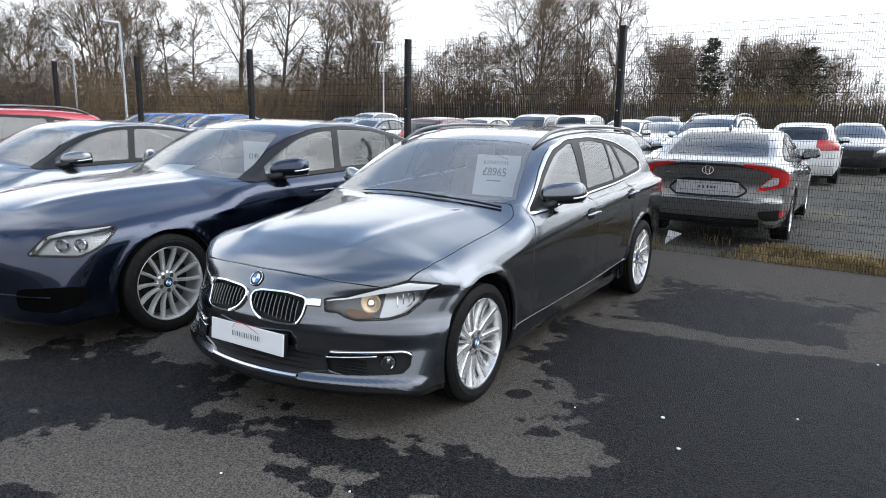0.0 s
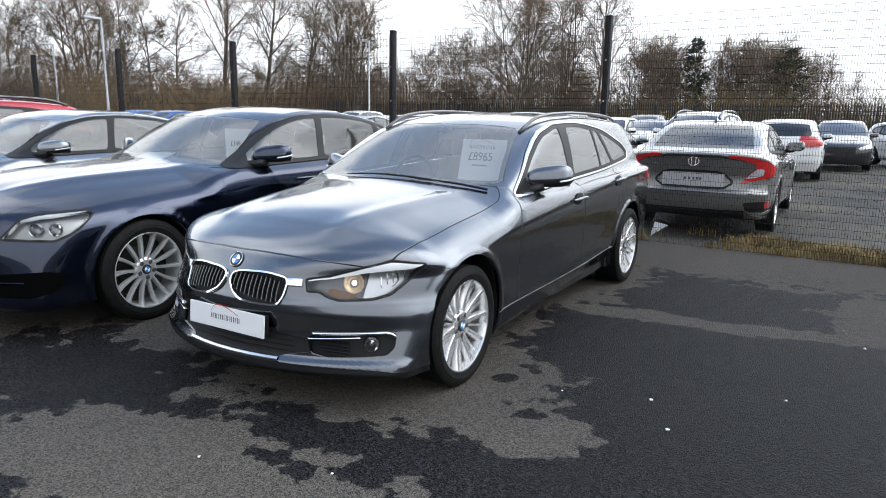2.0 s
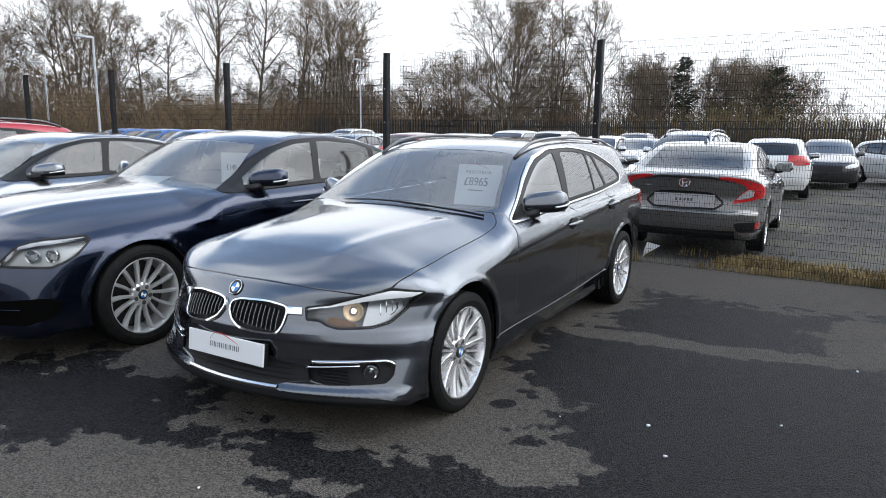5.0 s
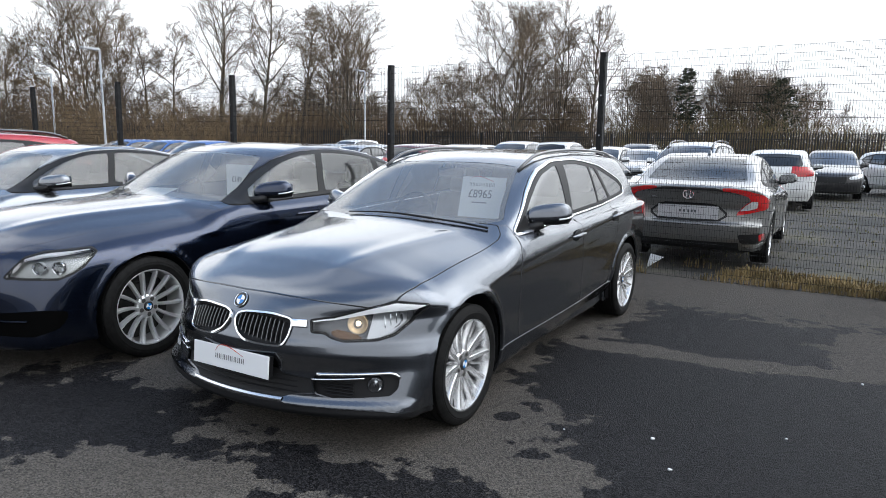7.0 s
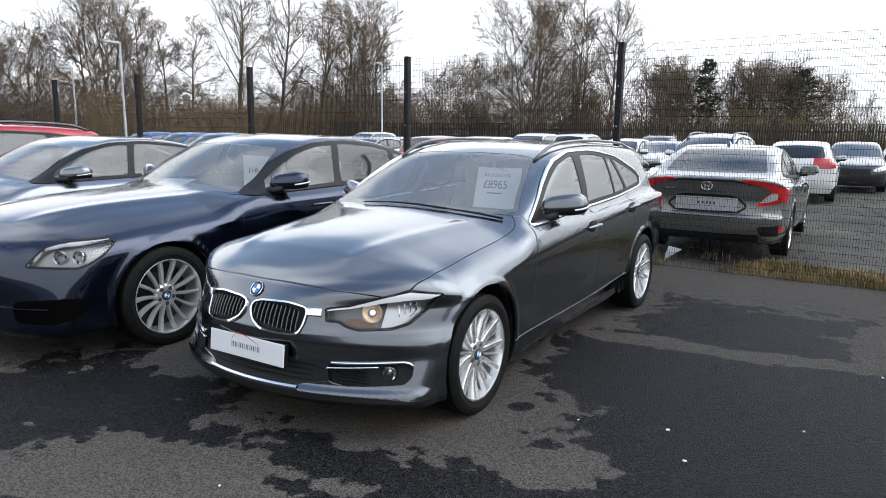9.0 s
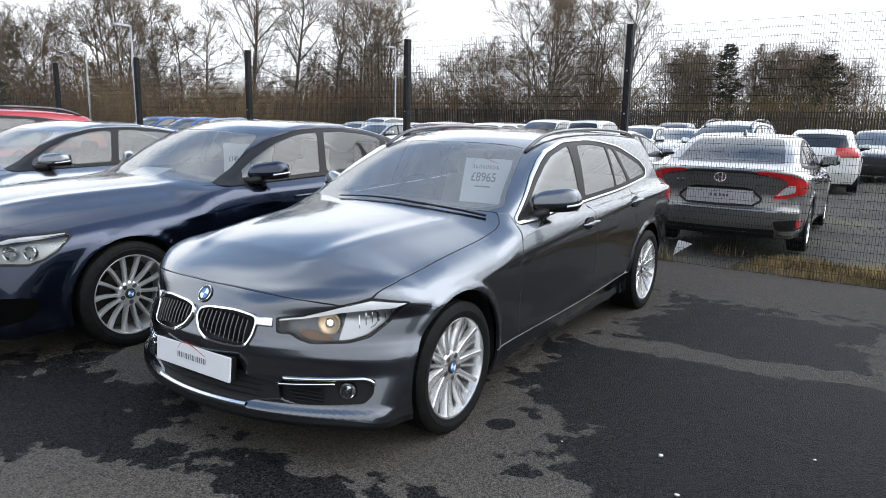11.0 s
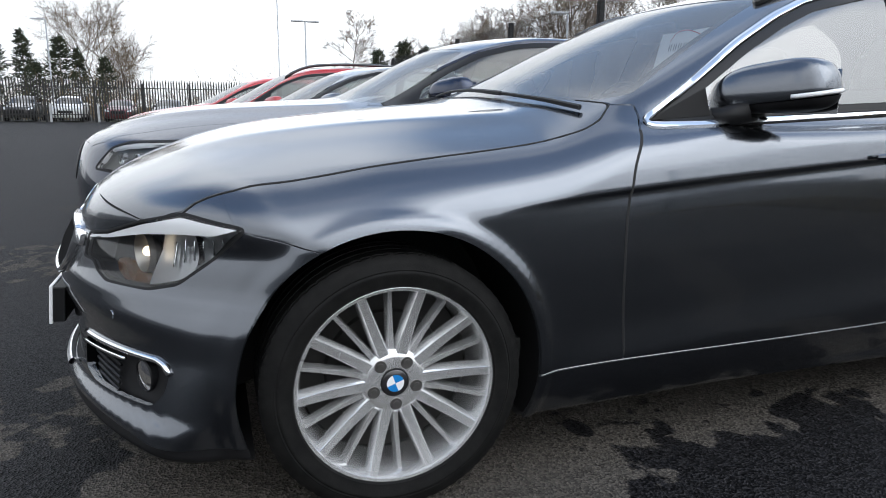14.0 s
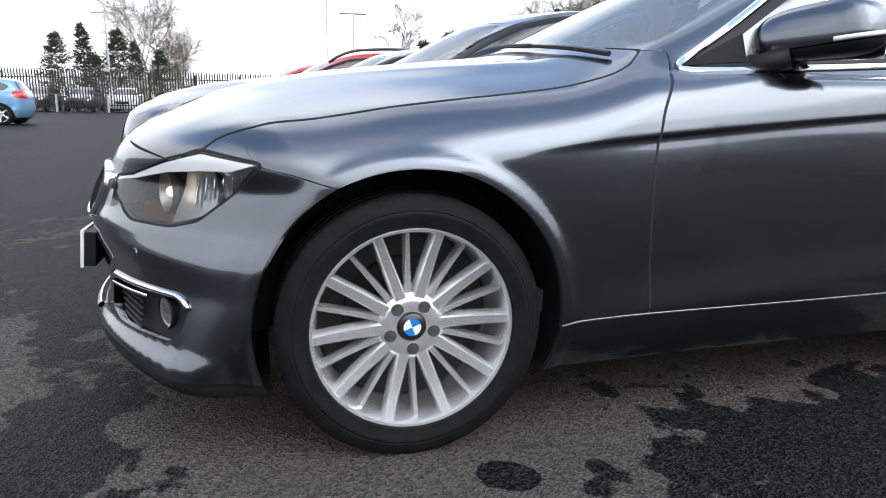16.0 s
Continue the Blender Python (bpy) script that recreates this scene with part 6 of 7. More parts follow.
y_blue = yard_car(HATCH, HATCH_CH, BLUE_PAINT, "blue hatchback car in the yard", -16.8, 11.4, 8, "hatch")
y_red = yard_car(HATCH, HATCH_CH, DARK_RED_PAINT, "dark red hatchback car in the yard", -8.5, 15.9, 180, "hatch")
yard_car(FASTBACK, FAST_CH, STEEL_PAINT, "grey saloon car in the yard", -4.3, 21.0, 0, "fast")
pale = yard_car(HATCH, HATCH_CH, PALE_BLUE_PAINT, "pale blue hatchback car at the edge of the car park", -22.6, -10.6, 0, "hatch")
y_black = yard_car(SUV, SUV_CH, BLACK_PAINT, "black crossover car behind the palisade fence", -47.2, -11.6, 90, "suv")
for proto, spots in ((y_white, ((-5.5, 20.5, 0), (-10.1, 17.6, 4), (5.0, 23.0, 40), (-12.2, 22.4, 0), (-49.0, -3.2, 90))), (y_wsuv, ((-9.3, 20.6, 2), (-47.0, -8.9, 92), (-21.0, 24.5, 0), (-3.0, 27.5, 0))),
                     (y_silver, ((-18.0, 19.2, 0), (-15.3, 19.0, 3), (-13.4, 15.2, 0))), (y_blue, ((-23.1, 12.8, 5), (-26.2, 16.5, 0), (-20.2, 12.4, 6))),
                     (y_red, ((-47.0, -5.9, 90),)), (y_black, ((-47.3, -14.4, 88), (-47.2, -17.2, 92), (-6.4, 28.0, 0))), (y_dark, ((-47.1, -2.9, 90), (-47.1, 0.2, 90)))):
    for x, y, a in spots:
        copy_thing(proto, pose(x, y, 0, 0, 0, a))
bm = bmesh.new()
box(bm, (-0.26, -0.006, -0.055), (0.26, 0.006, 0.055), 0.002)
part("number_plate", bm, mat("yellow plate", (0.75, 0.5, 0.03), 0.3), y_black, "yellow rear number plate").matrix_basis = pose(0, 3.62, 0.75)

# ---- ground, fences, trees ----
def ground_material():
    """Tarmac: dry grey-brown aggregate with sharp-edged dark wet areas."""
    m = mat("weathered tarmac", (0.05, 0.05, 0.05), 0.8)
    nt = m.node_tree
    b = nt.nodes["Principled BSDF"]
    N, L = nt.nodes.new, nt.links.new
    co = N("ShaderNodeTexCoord")
    warp = N("ShaderNodeTexNoise")
    warp.inputs["Scale"].default_value, warp.inputs["Detail"].default_value, warp.inputs["Roughness"].default_value = 3.2, 5, 0.52
    L(co.outputs["Object"], warp.inputs["Vector"])
    total = None
    # dry areas: centre, half sizes, turn, and how broken-up they are
    DRY = ((0.0, 1.9, 0.78, 3.0, 0, 0), (0.45, 0.0, 0.98, 0.82, 0, 0), (1.42, -0.36, 0.34, 0.22, 25, 0.3), (-1.1, 0.1, 0.85, 0.75, 0, 0.2), (0.2, -1.42, 0.95, 0.42, 8, 0.6), (-0.25, -1.6, 0.5, 0.3, 10, 0.5),
           (1.0, -1.15, 0.4, 0.25, 0, 0.75), (1.5, 5.0, 6.0, 1.75, 0, 0.1), (0.6, 2.6, 0.55, 1.0, 0, 0), (1.35, 1.83, 0.8, 0.17, 3, 0.2), (2.3, 1.98, 0.7, 0.14, 12, 0.3), (2.9, 2.7, 0.5, 0.7, 0, 0.4),
           (-2.6, 1.2, 1.2, 3.0, 0, 0.3), (-5.2, 1.5, 1.1, 3.0, 0, 0.3), (-0.9, -2.2, 0.8, 0.25, 20, 0.8), (-8.0, 1.5, 1.1, 3.0, 0, 0.3))
    # wet areas over them: the last number caps how solid they are
    WET = ((1.7, 2.62, 0.80, 0.60, 15, 2.0), (0.3, -0.90, 1.0, 0.14, 5, 1.0), (0.75, -1.0, 0.4, 0.2, 10, 0.98), (1.02, 0.2, 0.08, 0.06, 60, 1.1), (0.63, 0.65, 0.07, 0.04, 0, 1.1), (1.03, 0.42, 0.035, 0.03, 0, 1.2))
    for cx, cy, rx, ry, a, low in DRY + WET:
        is_wet = (cx, cy, rx, ry, a, low) in WET
        mp = N("ShaderNodeMapping")
        mp.vector_type = "TEXTURE"
        mp.inputs["Location"].default_value = (cx, cy, 0)
        mp.inputs["Rotation"].default_value = (0, 0, radians(a))
        mp.inputs["Scale"].default_value = (rx, ry, 1)
        ln = N("ShaderNodeVectorMath")
        ln.operation = "LENGTH"
        L(co.outputs["Object"], mp.inputs["Vector"])
        L(mp.outputs["Vector"], ln.inputs[0])
        level = ln.outputs["Value"]
        if is_wet:
            inv = N("ShaderNodeMath")
            inv.operation = "SUBTRACT"
            inv.inputs[0].default_value = 1.86
            L(level, inv.inputs[1])
            level = inv.outputs[0]
        fl = N("ShaderNodeMath")
        fl.operation = "MINIMUM" if is_wet else "MAXIMUM"
        fl.inputs[1].default_value = low
        L(level, fl.inputs[0])
        if total is None:
            total = fl.outputs[0]
        else:
            mi = N("ShaderNodeMath")
            mi.operation = "SMOOTH_MAX" if is_wet else "SMOOTH_MIN"
            mi.inputs[2].default_value = 0.05
            L(total, mi.inputs[0])
            L(fl.outputs[0], mi.inputs[1])
            total = mi.outputs[0]
    big = N("ShaderNodeTexNoise")
    big.inputs["Scale"].default_value, big.inputs["Detail"].default_value = 0.12, 4
    L(co.outputs["Object"], big.inputs["Vector"])
    add = N("ShaderNodeMath")
    add.operation = "MULTIPLY_ADD"
    add.inputs[1].default_value, add.inputs[2].default_value = 1.25, -0.625
    L(warp.outputs["Fac"], add.inputs[0])
    su = N("ShaderNodeMath")
    su.operation = "ADD"
    L(total, su.inputs[0])
    L(add.outputs[0], su.inputs[1])
    spot = N("ShaderNodeTexNoise")  # small drips and islands
    spot.inputs["Scale"].default_value, spot.inputs["Detail"].default_value = 9.0, 3
    L(co.outputs["Object"], spot.inputs["Vector"])
    sp2 = N("ShaderNodeMath")
    sp2.operation = "MULTIPLY_ADD"
    sp2.inputs[1].default_value, sp2.inputs[2].default_value = 0.9, -0.45
    L(spot.outputs["Fac"], sp2.inputs[0])
    su2 = N("ShaderNodeMath")
    L(su.outputs[0], su2.inputs[0])
    L(sp2.outputs[0], su2.inputs[1])
    wet = N("ShaderNodeMapRange")
    wet.inputs["From Min"].default_value, wet.inputs["From Max"].default_value = 0.90, 0.96
    L(su2.outputs[0], wet.inputs["Value"])
    grit = N("ShaderNodeTexNoise")
    grit.inputs["Scale"].default_value, grit.inputs["Detail"].default_value, grit.inputs["Roughness"].default_value = 70, 6, 0.85
    L(co.outputs["Object"], grit.inputs["Vector"])
    vor = N("ShaderNodeTexVoronoi")
    vor.inputs["Scale"].default_value = 150
    L(co.outputs["Object"], vor.inputs["Vector"])
    dry = N("ShaderNodeValToRGB")
    dry.color_ramp.elements[0].position, dry.color_ramp.elements[1].position = 0.16, 0.92
    dry.color_ramp.elements[0].color, dry.color_ramp.elements[1].color = (0.023, 0.0216, 0.0198, 1), (0.150, 0.137, 0.121, 1)
    wc = N("ShaderNodeValToRGB")
    wc.color_ramp.elements[0].position, wc.color_ramp.elements[1].position = 0.40, 0.85
    wc.color_ramp.elements[0].color, wc.color_ramp.elements[1].color = (0.001, 0.001, 0.0015, 1), (0.040, 0.039, 0.042, 1)
    stone = N("ShaderNodeSeparateColor")
    L(vor.outputs["Color"], stone.inputs[0])
    spec = N("ShaderNodeMath")
    spec.operation = "MULTIPLY_ADD"
    spec.inputs[1].default_value = 0.5
    half = N("ShaderNodeMath")
    half.operation = "MULTIPLY"
    half.inputs[1].default_value = 0.55
    L(grit.outputs["Fac"], half.inputs[0])
    L(stone.outputs[0], spec.inputs[0])
    L(half.outputs[0], spec.inputs[2])
    L(spec.outputs[0], dry.inputs["Fac"])
    L(spec.outputs[0], wc.inputs["Fac"])
    mx = N("ShaderNodeMix")
    mx.data_type = "RGBA"
    L(wet.outputs["Result"], mx.inputs["Factor"])
    L(dry.outputs["Color"], mx.inputs["A"])
    L(wc.outputs["Color"], mx.inputs["B"])
    tone = N("ShaderNodeMix")
    tone.data_type, tone.blend_type = "RGBA", "MULTIPLY"
    tone.inputs["Factor"].default_value = 1.0
    tr = N("ShaderNodeValToRGB")
    tr.color_ramp.elements[0].position, tr.color_ramp.elements[1].position = 0.3, 0.7
    tr.color_ramp.elements[0].color, tr.color_ramp.elements[1].color = (0.75, 0.75, 0.76, 1), (1.15, 1.13, 1.1, 1)
    L(big.outputs["Fac"], tr.inputs["Fac"])
    L(mx.outputs["Result"], tone.inputs["A"])
    L(tr.outputs["Color"], tone.inputs["B"])
    L(tone.outputs["Result"], b.inputs["Base Color"])
    ro = N("ShaderNodeMapRange")
    ro.inputs["To Min"].default_value, ro.inputs["To Max"].default_value = 0.95, 0.62
    L(wet.outputs["Result"], ro.inputs["Value"])
    L(ro.outputs["Result"], b.inputs["Roughness"])
    b.inputs["Specular IOR Level"].default_value = 0.12
    bu = N("ShaderNodeBump")
    bu.inputs["Strength"].default_value, bu.inputs["Distance"].default_value = 0.9, 0.006
    L(vor.outputs["Distance"], bu.inputs["Height"])
    L(bu.outputs["Normal"], b.inputs["Normal"])
    return m


YARD = noisy(mat("muddy gravel", (0.06, 0.055, 0.045), 0.9), 0.55, (0.008, 0.008, 0.0075), (0.088, 0.082, 0.042), detail=10, bump=0.8, bump_scale=30, distance=0.02)
ramp = next(n for n in YARD.node_tree.nodes if n.type == "VALTORGB").color_ramp
el = ramp.elements.new(0.52)
el.color = (0.045, 0.042, 0.036, 1)
bm = bmesh.new()
bmesh.ops.create_grid(bm, x_segments=4, y_segments=4, size=1500)
g = tagged(part("ground", bm, YARD), "muddy gravel yard and fields beyond", "ground", kind="structure")
g.location = (0, 0, -0.03)
bm = bmesh.new()
edge = [(-44.5, -70), (40, -70), (40, 5.3)] + [(x, 5.06 + 0.10 * noise.noise((x * 0.9, 0, 3)) + 0.08 * max(0, x - 0.4)) for x in np.linspace(6, -30, 90)] + [(-44.5, 5.3)]
top = [bm.verts.new((x, y, 0)) for x, y in edge]
low = [bm.verts.new((x, y, -0.04)) for x, y in edge]
bm.faces.new(top)
for k in range(len(edge)):
    j = (k + 1) % len(edge)
    bm.faces.new((top[j], top[k], low[k], low[j]))
bmesh.ops.triangulate(bm, faces=bm.faces[:])
bmesh.ops.recalc_face_normals(bm, faces=bm.faces)
tagged(part("tarmac", bm, ground_material()), "patchy wet and dry tarmac of the car park", "tarmac", kind="structure")

rng = random.Random(5)
for x, y, r in ((1.775, 0.34, 0.011), (1.93, 0.04, 0.012), (2.36, 0.715, 0.009), (0.9, -1.1, 0.008), (1.35, 0.2, 0.006), (0.35, -1.3, 0.008), (2.7, 1.9, 0.01)):
    bm = bmesh.new()
    bmesh.ops.create_icosphere(bm, subdivisions=1, radius=r)
    for v in bm.verts:
        v.co *= rng.uniform(0.7, 1.2)
        v.co.z *= 0.55
    p = tagged(part("pebble", bm, PLATE, smooth=True), "small pale pebble lying on the tarmac", "pebble", "loose pebbles")
    p.location = (x, y, r * 0.3)


def blades(name, count, area, height, material, seed, lean=0.5, width=0.006):
    """Many bent blades in one mesh."""
    rr = np.random.RandomState(seed)
    x = rr.uniform(area[0], area[1], count)
    y = rr.uniform(area[2], area[3], count)
    clump = np.array([noise.noise((a * 1.6, b * 2.2, seed)) for a, b in zip(x, y)])
    keep = 1.5 * clump + np.clip((x - 1.9) * 0.6, -0.75, 0.2) * (name == "dry_grass") > rr.uniform(-0.55, 0.35, count)
    x, y = x[keep], y[keep]
    n = len(x)
    h = rr.uniform(0.35, 1.0, n) * height * (1 + 0.5 * clump[keep])
    a, l = rr.uniform(0, 2 * np.pi, n), rr.uniform(0.1, lean, n) * h
    dx, dy = np.cos(a), np.sin(a)
    w = width
    z0 = np.full(n, -0.02)
    P = np.stack([np.stack([x - dy * w, y + dx * w, z0], 1), np.stack([x + dy * w, y - dx * w, z0], 1), np.stack([x + dx * l * 0.4 + dy * w * 0.8, y + dy * l * 0.4 - dx * w * 0.8, h * 0.65], 1),
                  np.stack([x + dx * l * 0.4 - dy * w * 0.8, y + dy * l * 0.4 + dx * w * 0.8, h * 0.65], 1), np.stack([x + dx * l, y + dy * l, h], 1)], 1).reshape(-1, 3)
    k = np.arange(n) * 5
    me = bpy.data.meshes.new(name)
    me.from_pydata(P.tolist(), [], np.stack([k, k + 1, k + 2, k + 3], 1).tolist() + np.stack([k + 3, k + 2, k + 4], 1).tolist())
    me.materials.append(material)
    return new(name, me)


tagged(blades("dry_grass", 22000, (-1.2, 7.0, 4.88, 5.85), 0.11, GRASS, 3), "straw-coloured dry grass along the fence foot", "grass", kind="stuff")
tagged(blades("weeds", 9000, (-2.0, 9.0, 5.7, 20.0), 0.018, noisy(mat("green weeds", (0.08, 0.09, 0.03), 0.95), 2, (0.05, 0.06, 0.02), (0.16, 0.14, 0.06)), 4), "thin green weeds on the gravel", "weeds", kind="stuff")

# unseen plain walls, added behind the camera to shape reflections in the cars
WALL = noisy(mat("grey rendered wall", (0.15, 0.15, 0.15), 0.85), 0.7, (0.12, 0.12, 0.123), (0.19, 0.187, 0.184), bump=0.3)
for wall_name, a, b in (("unseen_wall_east", (34.0, -40.0, -0.03), (34.3, 40.0, 4.6)), ("unseen_wall_south", (-44.0, -40.3, -0.03), (34.3, -40.0, 4.2))):
    bm = bmesh.new()
    box(bm, a, b)
    tagged(part(wall_name, bm, WALL), "unseen plain grey wall added to shape reflections", "wall", kind="structure")

# mesh fence
POSTS = [3.05, -0.03, -3.05, -6.28, -9.45, -12.5, -15.6, -18.7, -21.8, -24.9]
fence_y = lambda x: 4.70 - 0.022 * x
fence = tagged(new("mesh_fence"), "black welded mesh security fence on steel posts", "fence")
POSTS = [6.1] + POSTS
for x in POSTS:
    bm = bmesh.new()
    box(bm, (x - 0.032, fence_y(x) - 0.04, -0.03), (x + 0.032, fence_y(x) + 0.04, 2.52), 0.006)
    po = part("post", bm, FENCE_STEEL, fence)
    bm = bmesh.new()
    box(bm, (x - 0.037, fence_y(x) - 0.045, 2.515), (x + 0.037, fence_y(x) + 0.045, 2.53), 0.004)
    part("post_cap", bm, FENCE_STEEL, po)
    bm = bmesh.new()
    box(bm, (x - 0.024, fence_y(x) - 0.052, 0.1), (x + 0.024, fence_y(x) - 0.042, 2.46))
    part("clamp_bar", bm, FENCE_STEEL, po)
    bm = bmesh.new()
    for z in np.arange(0.25, 2.5, 0.45):
        lathe(bm, [(z - 0.008, 0.0), (z - 0.008, 0.009), (z + 0.008, 0.009), (z + 0.008, 0.0)], 6, axis="z")
    bolt = part("clamp_bolt", bm, GALV, po)
    bolt.location = (x, fence_y(x) - 0.053, 0)


def wires(x0, x1, y0, y1, z0, z1, dx, dz, r):
    """Welded mesh: verticals and horizontals as thin square bars."""
    V, F = [], []
    n = int((x1 - x0) / dx)
    for k in range(n + 1):
        t = k / n
        x, y = x0 + (x1 - x0) * t, y0 + (y1 - y0) * t
        b = len(V)
        for z in (z0, z1):
            V += [(x - r, y - r, z), (x + r, y - r, z), (x + r, y + r, z), (x - r, y + r, z)]
        F += [(b + i, b + (i + 1) % 4, b + 4 + (i + 1) % 4, b + 4 + i) for i in range(4)]
    n = int((z1 - z0) / dz)
    for k in range(n + 1):
        z = z0 + (z1 - z0) * k / n
        b = len(V)
        for x, y in ((x0, y0), (x1, y1)):
            y = y - 2.5 * r
            h = r * 1.3
            V += [(x, y - h, z - h), (x, y + h, z - h), (x, y + h, z + h), (x, y - h, z + h)]
        F += [(b + i, b + (i + 1) % 4, b + 4 + (i + 1) % 4, b + 4 + i) for i in range(4)]
    me = bpy.data.meshes.new("wire_panel")
    me.from_pydata(V, [], F)
    me.materials.append(FENCE_STEEL)
    return me


xs = sorted(POSTS)
for a, b in zip(xs, xs[1:]):
    tagged(child("wire_panel", wires(a + 0.03, b - 0.03, fence_y(a + 0.03) - 0.046, fence_y(b - 0.03) - 0.046, 0.06, 2.49, 0.0254, 0.0762, 0.0012), fence), kind="stuff")

# palisade fences: pales with pointed heads on two rails
bm = bmesh.new()
prof = [(-0.034, 0.012), (-0.012, -0.012), (0.012, -0.012), (0.034, 0.012)]
lo = [bm.verts.new((x, y, 0.08)) for x, y in prof]
hi = [bm.verts.new((x, y, 2.45)) for x, y in prof]
tip = [bm.verts.new((x * 0.25, y, 2.62)) for x, y in prof]
for a, b in ((lo, hi), (hi, tip)):
    for k in range(3):
        bm.faces.new((a[k], a[k + 1], b[k + 1], b[k]))
PALE = mesh_of(bm, "pale", PALISADE, False)


def palisade(p0, p1, label, near=None, flip=0):
    """Pales between two places; those of a chosen stretch are objects, the rest one mesh."""
    root = tagged(new("palisade_fence"), label, "fence")
    a, b = Vector(p0), Vector(p1)
    d = (b - a).normalized()
    turn = math.atan2(d.y, d.x)
    n = int((b - a).length / 0.16)
    src = [v.co.copy() for v in PALE.vertices]
    polys = [list(p.vertices) for p in PALE.polygons]
    V, F, made = [], [], 0
    for k in range(n):
        p = a + d * 0.16 * k
        m = Matrix.Translation(p) @ Matrix.Rotation(turn, 4, "Z")
        if near and near[0] < (p.x if abs(d.x) > 0.5 else p.y) < near[1] and made < 290:
            child("pale", PALE, root, m)
            made += 1
        else:
            o = len(V)
            V += [tuple(m @ c) for c in src]
            F += [[o + i for i in q] for q in polys]
    me = bpy.data.meshes.new("pale_row")
    me.from_pydata(V, [], F)
    me.materials.append(PALISADE)
    tagged(child("pale_row", me, root), kind="stuff")
    for z in (0.45, 2.1):
        bm = bmesh.new()
        box(bm, (0, 0.015, z - 0.025), ((b - a).length, 0.06, z + 0.025))
        part("rail", bm, PALISADE, root).matrix_basis = Matrix.Translation(a) @ Matrix.Rotation(turn, 4, "Z")
    me = None
    for k in range(int((b - a).length / 2.75) + 1):
        if me is None:
            bm = bmesh.new()
            box(bm, (-0.05, 0.05, -0.03), (0.05, 0.15, 2.4))
            me = mesh_of(bm, "post", PALISADE, False)
        child("post", me, root, Matrix.Translation(a + d * 2.75 * k) @ Matrix.Rotation(turn, 4, "Z"))
    return root


palisade((-30, 47.5, 0), (26, 48.5, 0), "dark steel palisade fence in front of the trees", near=(-24, 8))
palisade((-45, 20, 0), (-30, 47.5, 0), "dark steel palisade fence at the corner of the yard")
palisade((-45, -40, 0), (-45, 20, 0), "dark steel palisade fence across the car park", near=(-22, 6))
for y in (-12.3, -9.4, -6.8):
    bm = bmesh.new()
    box(bm, (-0.06, -0.06, -0.02), (0.06, 0.06, 1.1), 0.01)
    b = tagged(part("bollard", bm, GALV), "pale grey bollard at the palisade foot", "bollard", "bollards")
    b.location = (-44.6, y, 0)


def lamp_column(x, y, h, heads, lean=0.0):
    root = tagged(new("street_lamp"), "slim galvanised street lamp with a flat head" if heads else "tall thin galvanised pole", "street lamp" if heads else "pole", "lamp columns")
    bm = bmesh.new()
    tube(bm, [(0, 0, -0.03), (0, 0, 1.2), (0, 0, 1.25), (lean * h, 0, h)], [0.085, 0.085, 0.055, 0.04], 10)
    part("column", bm, GALV, root, smooth=True)
    for k in range(heads):
        s = 1 if k else -1
        bm = bmesh.new()
        box(bm, (-0.12, 0.1 * s if s > 0 else -0.85, h - 0.06), (0.12, 0.85 if s > 0 else -0.1, h + 0.04), 0.03)
        tube(bm, [(0, 0, h), (0, 0.2 * s, h)], 0.03, 6)
        part("lamp_head", bm, GALV, root)
    root.location = (x, y, 0)


lamp_column(-26.1, 15.2, 5.3, 1, -0.012)
lamp_column(-36.7, 18.9, 5.0, 1)
lamp_column(-24.4, 31.7, 5.9, 1)
lamp_column(-42.2, 5.6, 6.3, 2)
lamp_column(-50.5, -10.3, 6.6, 1)
lamp_column(-57.3, 5.4, 13.0, 0)

# screened corner at the far end of the fence
root = tagged(new("screen_fence"), "dark netted timber screen beside conifers", "fence")
for k in range(4):
    bm = bmesh.new()
    box(bm, (-0.06, -0.06, -0.03), (0.06, 0.06, 2.35), 0.01)
    part("post", bm, PALISADE, root).matrix_basis = pose(-27.6 + 1.7 * k, 5.9, 0)
bm = bmesh.new()
box(bm, (-27.7, 5.92, 0.0), (-22.4, 5.96, 1.75))
part("screen", bm, PALISADE, root)
bm = bmesh.new()
box(bm, (-27.7, 5.86, 2.2), (-22.4, 5.98, 2.34), 0.01)
part("top_rail", bm, PALISADE, root)


# trees
def tubes(segs, sides, name, material):
    """Joined tapering sticks, each (from, to, radius, radius)."""
    p0 = np.array([s[0] for s in segs])
    p1 = np.array([s[1] for s in segs])
    r0 = np.array([s[2] for s in segs])[:, None]
    r1 = np.array([s[3] for s in segs])[:, None]
    d = p1 - p0
    d /= np.maximum(np.linalg.norm(d, axis=1, keepdims=True), 1e-9)
    ref = np.where(np.abs(d[:, 2:3]) < 0.9, np.array([[0, 0, 1.0]]), np.array([[1.0, 0, 0]]))
    a = np.cross(ref, d)
    a /= np.linalg.norm(a, axis=1, keepdims=True)
    b = np.cross(d, a)
    V = []
    for p, r in ((p0, r0), (p1, r1)):
        for k in range(sides):
            t = 2 * math.pi * k / sides
            V.append(p + r * (math.cos(t) * a + math.sin(t) * b))
    V = np.stack(V, 1)
    o = (np.arange(len(segs)) * 2 * sides)[:, None]
    F = np.concatenate([o + np.array([[k, (k + 1) % sides, sides + (k + 1) % sides, sides + k]]) for k in range(sides)])
    me = bpy.data.meshes.new(name)
    me.from_pydata(V.reshape(-1, 3).tolist(), [], F.tolist())
    me.shade_smooth()
    me.materials.append(material)
    return me


